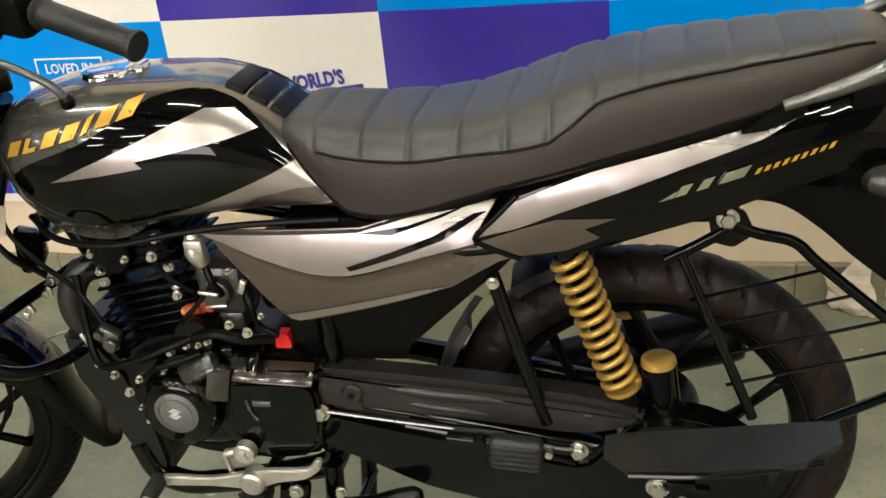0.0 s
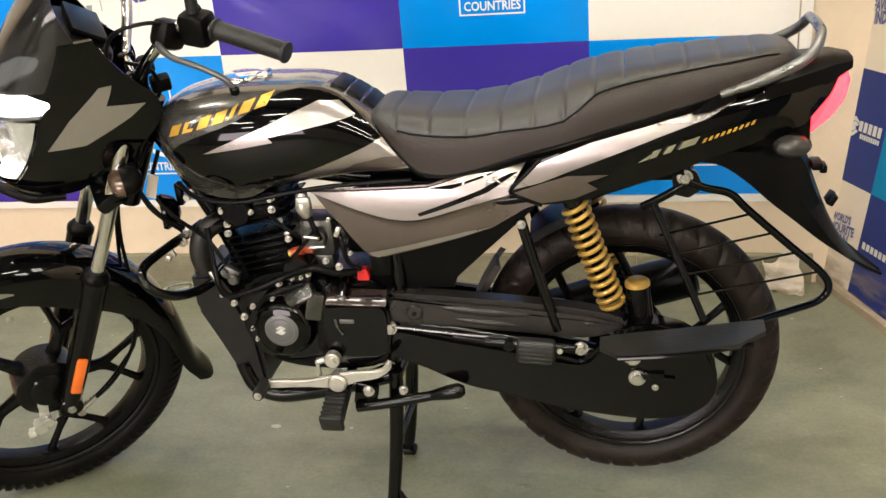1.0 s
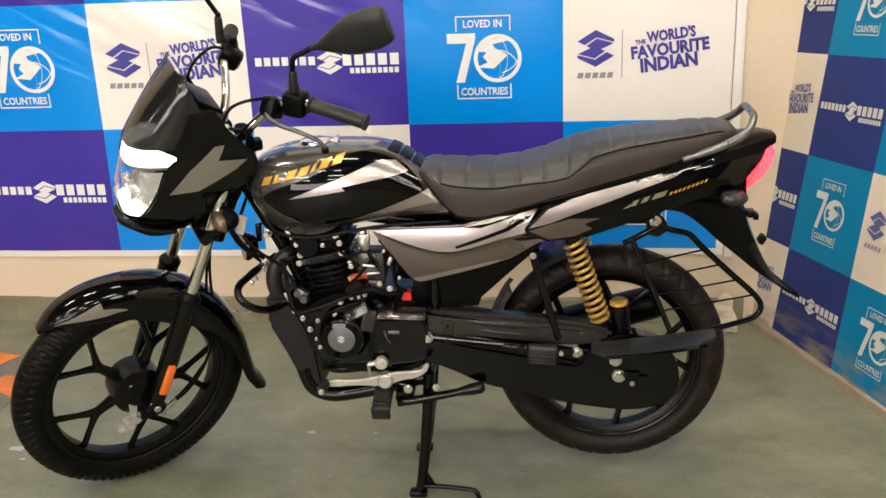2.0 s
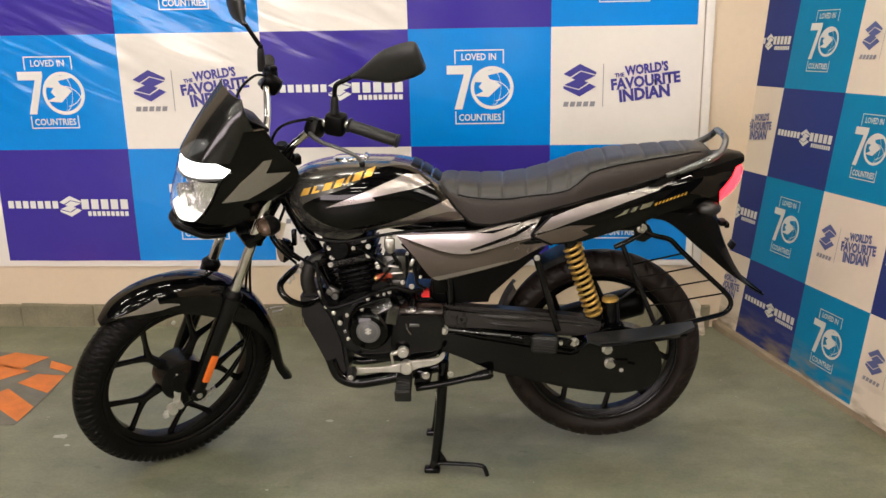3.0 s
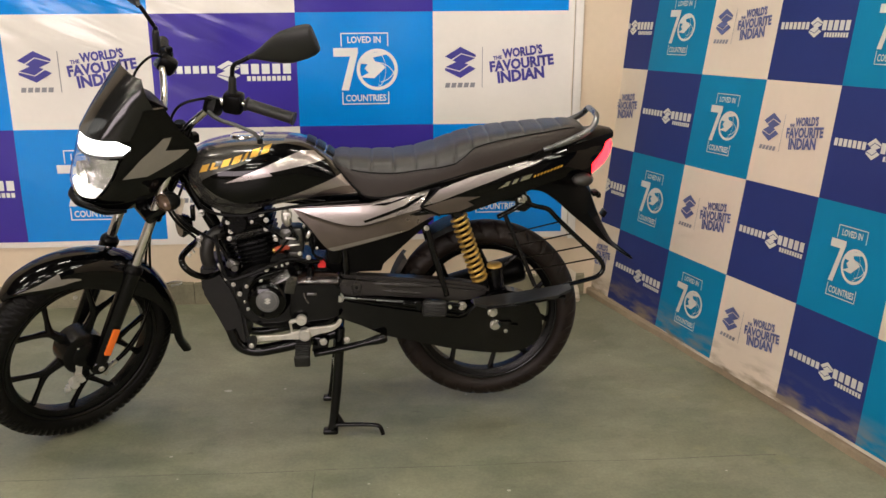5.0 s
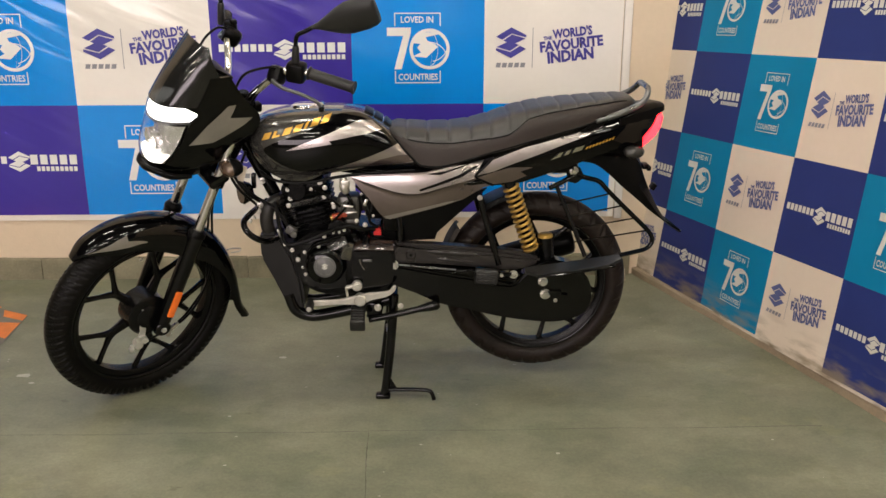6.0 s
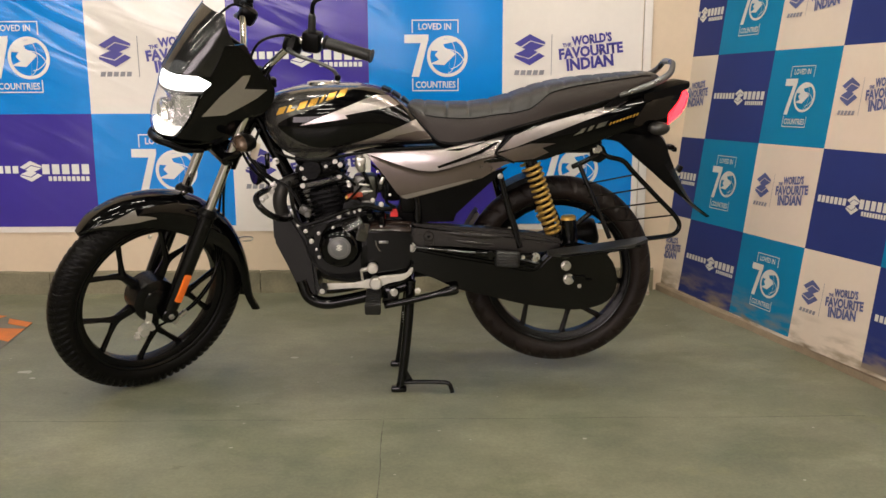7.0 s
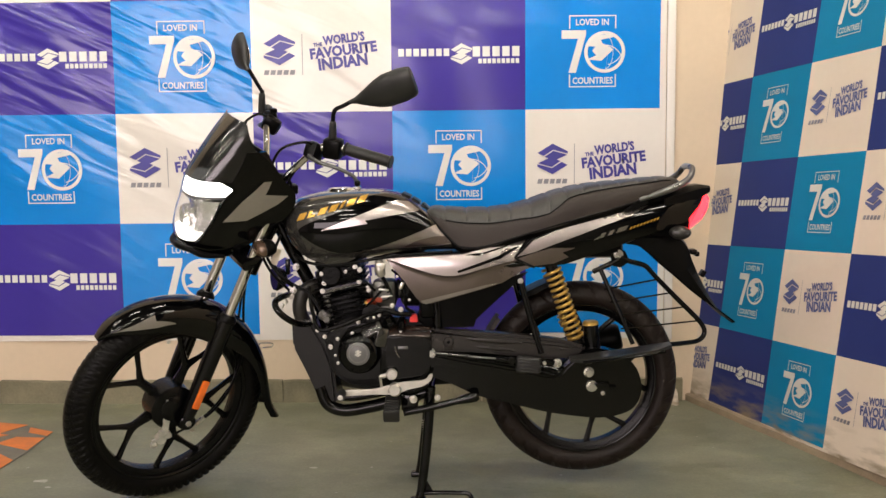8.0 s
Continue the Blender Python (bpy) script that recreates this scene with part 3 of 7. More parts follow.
def motif_loved(w, h):
    t = 0.008 * w
    seven = flat([(-0.232 * w, 0.192 * h), (-0.052 * w, 0.192 * h), (-0.052 * w, 0.150 * h), (-0.125 * w, -0.180 * h), (-0.180 * w, -0.180 * h), (-0.110 * w, 0.118 * h), (-0.232 * w, 0.118 * h)])
    r = 0.152 * w
    c = (0.088 * w, 0.0)
    globe = [ring(*c, r * 0.84, r, 44), ring(c[0], c[1], r * 0.80, r * 0.84, 14, -80, 80, 0.50), ring(c[0], c[1] - r * 0.55, r * 0.86, r * 0.90, 14, 12, 100), ring(c[0], c[1] + r * 0.30, r * 0.90, r * 0.94, 14, -80, -8), ring(c[0] + r * 0.02, c[1], r * 0.80, r * 0.835, 12, -86, 0, 0.12)]
    # two swept blades that cross the ring
    blades = [[(-0.92, 0.30), (-0.50, 0.78), (0.30, 0.86), (0.44, 0.72), (-0.20, 0.58), (-0.12, 0.42), (0.30, 0.22), (-0.10, 0.16), (-0.46, 0.26)],
              [(0.30, 0.22), (0.40, 0.10), (-0.16, -0.42), (-0.86, -0.36), (-0.42, -0.16), (-0.62, 0.06), (-0.46, 0.26), (-0.10, 0.16)]]
    mark = flat(*[[(c[0] + r * x, c[1] + r * y) for x, y in blade] for blade in blades])
    top = moved(fit_width(text_bm("LOVED IN", 0.058 * h, 0.02), 0.243 * w), pose(-0.005 * w, 0.262 * h, 0))
    low = moved(fit_width(text_bm("COUNTRIES", 0.060 * h, 0.02), 0.300 * w), pose(0.0, -0.250 * h, 0))
    fr = [outline(-0.176 * w, 0.205 * h, 0.172 * w, 0.322 * h, t, "bottom"), outline(-0.176 * w, -0.308 * h, 0.172 * w, -0.195 * h, t, "top")]
    return [(seven, "w", "printed_numeral"), (merged(*globe, mark), "w", "printed_globe"), (top, "w", "lettering"), (low, "w", "lettering"), (fr[0], "w", "printed_bracket"), (fr[1], "w", "printed_bracket")]


def motif_world(w, h):
    mark = emblem(-0.297 * w, 0.055 * h, 0.228 * w, 0.275 * h)
    lines = [moved(fit_width(text_bm(s, hh * h, 0.045, 0.0), ww * w), pose(x * w, y * h, 0, 0, 0, 6.5)) for s, hh, ww, x, y in
             (("THE", 0.034, 0.065, -0.022, 0.096), ("WORLD'S", 0.088, 0.300, 0.163, 0.150), ("FAVOURITE", 0.100, 0.480, 0.160, 0.046), ("INDIAN", 0.108, 0.352, 0.155, -0.058))]
    caption = letter_bars(-0.412 * w, -0.18 * w, -0.146 * h, 0.042 * h, 5, 0.004)
    rule = rect(-0.136 * w, -0.17 * h, -0.131 * w, 0.19 * h)
    return [(mark, "i", "printed_emblem"), *[(q, "i", "lettering") for q in lines], *[(q, "g", "name_bar") for q in caption], (rule, "g", "printed_rule")]


def motif_dealer(w, h):
    a = letter_bars(-0.446 * w, -0.052 * w, 0.015 * h, 0.066 * h, 7)
    m = emblem(0.025 * w, 0.0, 0.16 * w, 0.185 * h)
    b = letter_bars(0.108 * w, 0.475 * w, 0.018 * h, 0.088 * h, 5)
    c = letter_bars(0.150 * w, 0.462 * w, -0.066 * h, 0.042 * h, 9)
    return [(m, "w", "printed_emblem")] + [(q, "w", "name_bar") for q in a + b + c]


MOTIFS = {"p": motif_dealer, "b": motif_loved, "w": motif_world}


def banner(root, xs, zs, codes, inks, place, names, motif_scale=1.0):
    """Fills a printed sheet: cells between the given lines, each with its motif. place(u, v, out) puts a print point in the room."""
    for r in range(len(zs) - 1):
        for k in range(len(xs) - 1):
            u0, u1, v0, v1 = xs[k], xs[k + 1], zs[r + 1], zs[r]
            code = codes[r][k]
            bm = bmesh.new()
            n = 10
            g = [[bm.verts.new(place(u0 + (u1 - u0) * i / n, v0 + (v1 - v0) * j / n, 0.002)) for i in range(n + 1)] for j in range(n + 1)]
            for j in range(n):
                for i in range(n):
                    bm.faces.new((g[j][i], g[j][i + 1], g[j + 1][i + 1], g[j + 1][i]))
            part("printed_panel", bm, inks[code], root, names[code])
            if v1 - v0 < 0.2:
                continue
            for mb, ink, what in MOTIFS[code](u1 - u0, (v1 - v0)):
                for v in mb.verts:
                    v.co = place((u0 + u1) / 2 + v.co.x, (v0 + v1) / 2 + v.co.y, 0.0045)
                part(what, mb, inks[ink + "k"], root, "", smooth=False)


def ripple(x, z):
    return 0.0025 * math.sin(5 * x + 2.2 * z) + 0.002 * math.sin(11 * z - 3 * x) + 0.0015 * math.sin(17 * x + 4 * z)


def wall_place(x, z, out):
    return Vector((x, WALL_Y - 0.008 - out + ripple(x, z), z))


BX = [-2.85, -2.27, -1.692, -1.105, -0.516, 0.045, 0.606]
BZ = [2.19, 1.722, 1.254, 0.787, 0.302]
bm = bmesh.new()
g = [[bm.verts.new(wall_place(-2.87 + 3.502 * i / 60, 0.276 + 1.934 * j / 40, 0)) for i in range(61)] for j in range(41)]
for j in range(40):
    for i in range(60):
        bm.faces.new((g[j][i], g[j][i + 1], g[j + 1][i + 1], g[j + 1][i]))
ret = bmesh.ops.extrude_face_region(bm, geom=bm.faces[:])
for v in ret["geom"]:
    if isinstance(v, bmesh.types.BMVert):
        v.co.y += 0.004
back_banner = mesh_thing("vinyl_banner", bm, V_WHITE, "glossy wrinkled blue, violet and white vinyl banner on cream wall", "banner", smooth=True)
banner(back_banner, BX, BZ, ["bwpbwp", "wpbwpb", "pbwpbw", "wpbwpb"],
       {"p": V_PURPLE, "b": V_BLUE, "w": V_WHITE, "wk": V_INKWHITE, "ik": V_INK, "gk": V_GREY}, wall_place,
       {"p": "violet-blue vinyl panel", "b": "sky blue vinyl panel", "w": "white vinyl panel"})
part("edge_strip", box((0.652, WALL_Y - 0.012, 1.23), (0.034, 0.02, 1.92), 0.004), V_WHITE, back_banner, "white plastic edge strip")


def board_place(u, v, out):
    """The board leans back; its skew and twist are fitted to the camera's view."""
    a, b = u / BOARD_C, v / BOARD_C
    return BOARD_O + BOARD_A * a + BOARD_B * b + BOARD_W * (a * b) + BOARD_N * (out + 0.003 * math.sin(6 * u + 3 * v))


SX = [BOARD_C * k for k in (-1.869, -1, 0, 1, 2, 3, 4, 5)]
SZ = [BOARD_C * k for k in (4.04, 3, 2, 1, 0, -0.925)]
bm = bmesh.new()
g = [[bm.verts.new(board_place(SX[0] - 0.004 + (SX[-1] - SX[0] + 0.008) * i / 40, SZ[-1] - 0.012 + (SZ[0] - SZ[-1] + 0.02) * j / 24, 0)) for i in range(41)] for j in range(25)]
for j in range(24):
    for i in range(40):
        bm.faces.new((g[j][i], g[j][i + 1], g[j + 1][i + 1], g[j + 1][i]))
ret = bmesh.ops.extrude_face_region(bm, geom=bm.faces[:])
for v in ret["geom"]:
    if isinstance(v, bmesh.types.BMVert):
        v.co -= BOARD_N * 0.012
side_banner = mesh_thing("display_board", bm, V_OFFWHITE, "leaning display board covered with navy, teal and off-white chequered vinyl", "banner", smooth=True)
banner(side_banner, SX, SZ, ["wpbwpbw", "pbwpbwp", "wpbwpbw", "pbwpbwp", "wpbwpbw"],
       {"p": V_NAVY, "b": V_TEAL, "w": V_OFFWHITE, "wk": V_PALE, "ik": V_INKMATT, "gk": V_GREY}, board_place,
       {"p": "navy matt vinyl panel", "b": "teal matt vinyl panel", "w": "off-white matt vinyl panel"})
# the dusty wooden strip at the board's foot; its far end bows out to fit the camera's view
strip = bmesh.new()
rows = []
for i in range(90):
    u = -0.72 + 2.9 * i / 89
    q = Vector((0.920, 2.110, 0)) + BOARD_H * u
    back = Vector((0.9386, 0.345, 0))
    d = back * (0.004 * math.sin(3 * u) + 0.0015 * math.sin(17 * u) - 0.011 * max(0, u - 0.4))
    rows.append([strip.verts.new(p) for p in (q + d, q + d + Vector((0, 0, 0.024 + 0.002 * math.sin(21 * u))), q + d + back * 0.006 + Vector((0, 0, 0.031)), q + back * 0.05 + Vector((0, 0, 0.036 + 0.002 * math.sin(9 * u))), q + back * 0.05)])
for a, b in zip(rows, rows[1:]):
    for k in range(4):
        strip.faces.new((a[k], b[k], b[k + 1], a[k + 1]))
mesh_thing("baseboard_east", strip, M_WOOD, "dusty brown wooden strip at the foot of the leaning board", "skirting", "structure")

# the loose corner of vinyl that has come off the board near the ground
rng_scrap = random.Random(12)
flap = bmesh.new()
grid = []
for i in range(9):
    line = []
    for j in range(9):
        u, v = i / 8, j / 8
        fold = 0.5 + 0.5 * math.sin(5.2 * u + 3.1 * v + 0.6)
        lift = 0.006 + 0.135 * v ** 1.2 * (0.55 + 0.45 * fold) + rng_scrap.uniform(-0.004, 0.007)
        line.append(flap.verts.new((0.580 + 0.105 * u - 0.02 * v + rng_scrap.uniform(-0.006, 0.006), 2.520 - 0.035 * u + 0.035 * v + 0.015 * fold, max(0.003, lift))))
    grid.append(line)
for a, b in zip(grid, grid[1:]):
    for k in range(8):
        flap.faces.new((a[k], b[k], b[k + 1], a[k + 1]))
ret = bmesh.ops.extrude_face_region(flap, geom=flap.faces[:])
for v in ret["geom"]:
    if isinstance(v, bmesh.types.BMVert):
        v.co += Vector((0.001, 0.003, 0.0015))
mesh_thing("loose_vinyl_scrap", flap, V_OFFWHITE, "crumpled off-white scrap of vinyl on the ground in the corner", "scrap")

# the orange and grey warning print on the ground
M_HAZ = mat("worn_orange_print", (0.72, 0.20, 0.04), 0.55, 0.0, 0.25, 12)
M_HAZG = mat("worn_grey_print", (0.17, 0.16, 0.13), 0.6, 0.0, 0.3, 14)
haz = mesh_thing("floor_sticker", box((0, 0, 0), (1, 1, 1)), M_HAZG, "worn orange and grey warning print stuck on the concrete", "floor marking")
bm = bmesh.new()
ring_pts = [(-2.62, 1.62), (-1.85, 1.66), (-1.84, 1.76), (-1.835, 1.93), (-1.845, 2.15), (-2.02, 2.255), (-2.14, 2.285), (-2.62, 2.36)]
a = [bm.verts.new((x, y, 0.0022)) for x, y in ring_pts]
bm.faces.new(a)
ret = bmesh.ops.extrude_face_region(bm, geom=bm.faces[:])
for v in ret["geom"]:
    if isinstance(v, bmesh.types.BMVert):
        v.co.z -= 0.002
bm.to_mesh(haz.data)
bm.free()
for poly in ([(-1.86, 1.70), (-1.845, 1.80), (-2.0, 1.93), (-2.05, 1.86)], [(-1.84, 1.925), (-1.85, 2.06), (-1.95, 2.07), (-1.985, 2.0)], [(-1.85, 2.10), (-1.85, 2.148), (-1.95, 2.20), (-1.93, 2.14)],
             [(-2.0, 2.24), (-2.14, 2.278), (-2.22, 2.2), (-2.06, 2.13)], [(-2.03, 2.10), (-2.22, 2.18), (-2.4, 2.02), (-2.2, 1.93)], [(-2.1, 1.9), (-2.3, 1.95), (-2.5, 1.8), (-2.3, 1.72)]):
    mx, my = sum(p[0] for p in poly) / 4, sum(p[1] for p in poly) / 4
    poly = [(max(-2.6, min(-1.842, mx + (x - mx) * 1.16)), my + (y - my) * 1.16) for x, y in poly]
    b2 = bmesh.new()
    lo = [b2.verts.new((x, y, 0.0026)) for x, y in poly]
    hi = [b2.verts.new((x, y, 0.0038)) for x, y in poly]
    b2.faces.new(hi)
    for i in range(4):
        b2.faces.new((lo[i], lo[(i + 1) % 4], hi[(i + 1) % 4], hi[i]))
    part("orange_block", b2, M_HAZ, haz, "orange block of the print", smooth=False)

# hairline joints between the cast bays of the concrete
M_JOINT = mat("joint_filler", (0.105, 0.105, 0.080), 0.7, 0.0, 0.3, 9)
rng = random.Random(21)
for name_, a, b in (("floor_joint", (-2.6, 1.145), (1.05, 1.140)), ("floor_joint", (-0.402, 1.140), (-0.372, -2.0)), ("floor_joint", (-2.1, 2.1), (-2.0, -2.0))):
    jm = bmesh.new()
    pa, pb = Vector((*a, 0.0006)), Vector((*b, 0.0006))
    side = (pb - pa).normalized().cross(Vector((0, 0, 1)))
    n = 120
    pairs = []
    for i in range(n + 1):
        c = pa.lerp(pb, i / n) + side * (0.0025 * math.sin(i * 0.31) + rng.uniform(-0.0008, 0.0008))
        h_ = rng.uniform(0.0004, 0.0017)
        pairs.append((jm.verts.new(c - side * h_), jm.verts.new(c + side * h_)))
    for (p, q), (u, v) in zip(pairs, pairs[1:]):
        jm.faces.new((p, q, v, u))
    mesh_thing(name_, jm, M_JOINT, "hairline joint between bays of the concrete", "floor joint", "structure")

# small litter and chipped spots on the concrete
M_CHIP = mat("pale_chip", (0.5, 0.48, 0.42), 0.8, 0.0, 0.2, 40)
rng = random.Random(11)
chips = bmesh.new()
spots = [(-0.745, 1.713, 0.010), (-1.645, 1.582, 0.022), (0.179, 0.99, 0.006), (-1.60, 1.52, 0.009)] + [(rng.uniform(-2.4, 1.0), rng.uniform(-0.2, 2.4), rng.uniform(0.002, 0.005)) for _ in range(60)]
for x, y, r in spots:
    n = 7
    lo = [chips.verts.new((x + r * 1.6 * math.cos(6.283 * k / n) * rng.uniform(0.5, 1.1), y + r * math.sin(6.283 * k / n) * rng.uniform(0.5, 1.1), 0.0004)) for k in range(n)]
    chips.faces.new(lo)
mesh_thing("floor_specks", chips, M_CHIP, "pale paint specks and chips scattered on the concrete", "specks", "stuff")

# ---- the motorcycle ----
# Built in its own axes: x runs from the front wheel (minus) to the tail (plus), y from its left flank (minus) to its right, z up.
bike = tagged(new("motorcycle"), "gloss black commuter motorcycle with silver flashes on its centre stand", "motorcycle")
bike.location = (0, 1.505, 0)

# steering: the whole front end is turned to the left
STEER = 37.5
AXIS_O, AXIS_D = Vector((-1.106, 0, 0.264)), Vector((math.sin(radians(26)), 0, math.cos(radians(26))))
TURN = Matrix.Translation(AXIS_O) @ Matrix.Rotation(radians(STEER), 4, AXIS_D) @ Matrix.Translation(-AXIS_O)


def bpart(name, bm, material, parent=bike, label="", smooth=True, steered=False):
    if steered:
        moved(bm, TURN)
    return part(name, bm, material, parent, label, smooth)


# -- wheels --
WR = 0.301


def tyre(grooves, depth, tw=0.046, width=0.16, slant=0.95, seg=480):
    """A motorcycle tyre with slanted grooves cut into its crown."""
    bm = bmesh.new()
    prof = []
    for k in range(25):
        a = radians(-152 + 304 * k / 24)
        prof.append((a, WR - 0.042 + 0.042 * math.cos(a) * (1.0 if abs(a) < 1.6 else 0.9), tw * math.sin(a)))
    rings = []
    for i in range(seg):
        t = 2 * math.pi * i / seg
        row = []
        for a, r, y in prof:
            cut = 0.0
            if 0.28 < abs(a) < 1.35:
                ph = (i / seg * grooves + abs(a) * slant + (0.5 if a > 0 else 0)) % 1.0
                if ph < width:
                    cut = depth
            row.append(bm.verts.new(((r - cut) * math.cos(t), y * (1 - cut * 4), (r - cut) * math.sin(t))))
        rings.append(row)
    for i in range(seg):
        a, b = rings[i], rings[(i + 1) % seg]
        for k in range(len(prof) - 1):
            bm.faces.new((a[k], b[k], b[k + 1], a[k + 1]))
    return bm


def wheel(name, base, place, tread, tread_mat, tread_label):
    """Cast alloy wheel: rim, hub, five spokes that fork towards the rim, and a tyre."""
    ob = part(name, moved(lathe([(0.234, -0.036), (0.239, -0.034), (0.237, -0.027), (0.219, -0.024), (0.209, -0.018), (0.206, 0.0), (0.209, 0.018), (0.219, 0.024), (0.237, 0.027), (0.239, 0.034), (0.234, 0.036), (0.226, 0.0)], 90, True), place), M_CAST, bike, "black five-spoke alloy wheel")
    part("hub", moved(lathe([(0.034, -0.055), (0.040, -0.05), (0.040, 0.05), (0.034, 0.055)], 24), place), M_CAST, ob)
    for k in range(5):
        a = radians(base + 72 * k)

        def at(r, da):
            return (r * math.cos(a + radians(da)), 0.0, r * math.sin(a + radians(da)))
        arms = [tube([at(0.035, 0), at(0.085, 0), at(0.120, d * 0.10), at(0.158, d * 0.60), at(0.209, d)], [0.020, 0.0145, 0.0115, 0.0078, 0.0092], 8, 5) for d in (-18, 18)]
        part("spoke", moved(merged(*arms), place), M_CAST, ob, "forked black spoke")
    part("tyre", moved(tread, place), tread_mat, ob, tread_label)
    part("rim_lip", moved(lathe([(0.225, -0.035), (0.228, -0.0375), (0.233, -0.0375), (0.2345, -0.035)], 90, True), place), M_FRAME, ob)
    return ob


FC = Vector((-1.170, 0, 0.297))
front_place = pose(-1.157, -0.088, 0.3165, 0, 0, 41.0) @ pose(0, 0, 0, 14.5) @ Matrix.Diagonal((1.085, 1.04, 1.085, 1))
front_wheel = wheel("front_wheel", 66, front_place, tyre(80, 0.0055, 0.046, 0.42, 0.8, 960), M_RUBBER, "black tyre with slanted tread grooves")
part("hub_drum", moved(lathe([(0.0, -0.048), (0.058, -0.048), (0.066, -0.042), (0.068, -0.01), (0.066, 0.03), (0.03, 0.036)], 40), front_place), M_CAST, front_wheel, "black brake drum")
RC = Vector((0.157, 0.038, 0.363))
rear_place = Matrix.Translation(RC) @ Matrix.Diagonal((1.038, 1.0, 1.038, 1))
rear_wheel = wheel("rear_wheel", 294, rear_place, tyre(34, 0.006, 0.048, 0.24, 0.4), M_DUST_SHEEN, "dusty black block-tread tyre")
part("hub_drum", moved(lathe([(0.0, -0.05), (0.072, -0.05), (0.08, -0.04), (0.08, 0.05), (0.04, 0.06)], 40), rear_place), M_CAST, rear_wheel, "black brake drum")

# -- front fork --
FORK_A, FORK_B = Vector((-1.158, 0, 0.292)), Vector((-0.858, 0, 0.985))


def fork_at(z, y):
    t = (z - FORK_A.z) / (FORK_B.z - FORK_A.z)
    p = FORK_A.lerp(FORK_B, t)
    return (p.x, y, z)


for y in (-0.095, 0.095):
    leg = bpart("fork_leg", merged(tube([fork_at(0.27, y), fork_at(0.31, y), fork_at(0.40, y), fork_at(0.60, y), fork_at(0.618, y)], [0.018, 0.0235, 0.0255, 0.0285, 0.0285], 16, 3),
                                   disc((FORK_A.x + 0.002, y, 0.292), 0.026, 0.036, 20, bevel=0.003)), M_FRAME, label="black lower fork leg", steered=True)
    bpart("dust_seal", tube([fork_at(0.612, y), fork_at(0.622, y), fork_at(0.634, y)], [0.030, 0.030, 0.020], 16, 2), M_MATT, leg, steered=True)
    bpart("stanchion", tube([fork_at(0.60, y), fork_at(0.975, y)], 0.0155, 16, 1), M_CHROME, leg, "polished chrome fork tube", steered=True)
    bpart("axle_nut", bolt((FORK_A.x + 0.002, y + (-0.02 if y < 0 else 0.02), 0.292), 0.010, 0.012), M_STEEL, leg, steered=True)
[o for o in bike.children if o.name.startswith("fork_leg")][0]
rf = Vector(fork_at(0.388, -0.124))
bpart("fork_reflector", moved(box((0, 0, 0), (0.024, 0.010, 0.098), 0.005), Matrix.Translation(rf) @ pose(0, 0, 0, 0, 24, 0)), M_ORANGE, bike, "amber side reflector", steered=True)
bpart("fork_marking", moved(box((0, 0, 0), (0.004, 0.0012, 0.05)), Matrix.Translation(Vector(fork_at(0.492, -0.1178)) + Vector((0.006, 0, 0))) @ pose(0, 0, 0, 0, 24, 0)), V_PALE, bike, "small pale printed mark", steered=True)
bpart("lower_yoke", merged(box((*fork_at(0.80, 0)[:2], 0.80), (0.07, 0.235, 0.034), 0.012, (0, -24, 0)), tube([(-0.905, 0, 0.72), (-0.80, 0, 0.95)], 0.026, 16, 1)), M_FRAME, label="black steering yoke", steered=True)
bpart("upper_yoke", box((-0.86, 0, 0.985), (0.07, 0.23, 0.026), 0.010, (0, -24, 0)), M_FRAME, label="black upper yoke", steered=True)
# speedometer drive, brake arm and its cable at the hub
brake_arm = bpart("brake_arm", plate([(-1.212, 0.372), (-1.198, 0.372), (-1.203, 0.30), (-1.212, 0.252), (-1.232, 0.248), (-1.226, 0.30)], -0.083, -0.075, 0.001), M_ZINC, bike, "zinc brake arm", steered=True)
bpart("adjuster_nut", merged(disc((-1.236, -0.08, 0.24), 0.015, 0.026, 10), disc((-1.214, -0.084, 0.252), 0.011, 0.02, 10), box((-1.228, -0.088, 0.262), (0.03, 0.008, 0.02), 0.002), tube([(-1.262, -0.08, 0.236), (-1.20, -0.08, 0.24)], 0.005, 8, 1), disc((-1.258, -0.08, 0.222), 0.009, 0.016, 8, "x")), M_ZINC, brake_arm, steered=True)
bpart("brake_cable", tube([(-1.20, -0.08, 0.24), (-1.10, -0.09, 0.285), (-1.02, -0.07, 0.34), (-0.975, -0.055, 0.40), (-0.96, -0.05, 0.60), (-0.93, -0.05, 0.78)], 0.004, 8, 6), M_MATT, bike, steered=True)
bpart("speedometer_cable", tube([(-1.13, -0.10, 0.272), (-1.06, -0.10, 0.315), (-1.0, -0.075, 0.365), (-0.955, -0.06, 0.47), (-0.945, -0.055, 0.66), (-0.92, -0.05, 0.80)], 0.0042, 8, 6), M_MATT, bike, steered=True)
bpart("cable_ferrule", merged(tube([(-1.14, -0.10, 0.265), (-1.10, -0.10, 0.292)], 0.007, 8, 1), disc((-1.14, -0.10, 0.262), 0.010, 0.014, 8)), M_STEEL, bike, steered=True)
bpart("cable_guide", tube([(-0.90, 0.0, 0.45), (-0.86, 0.0, 0.455), (-0.825, 0.0, 0.445), (-0.83, 0.0, 0.435), (-0.86, 0.0, 0.438)], 0.0022, 6, 6), M_STEEL, bike, steered=True)

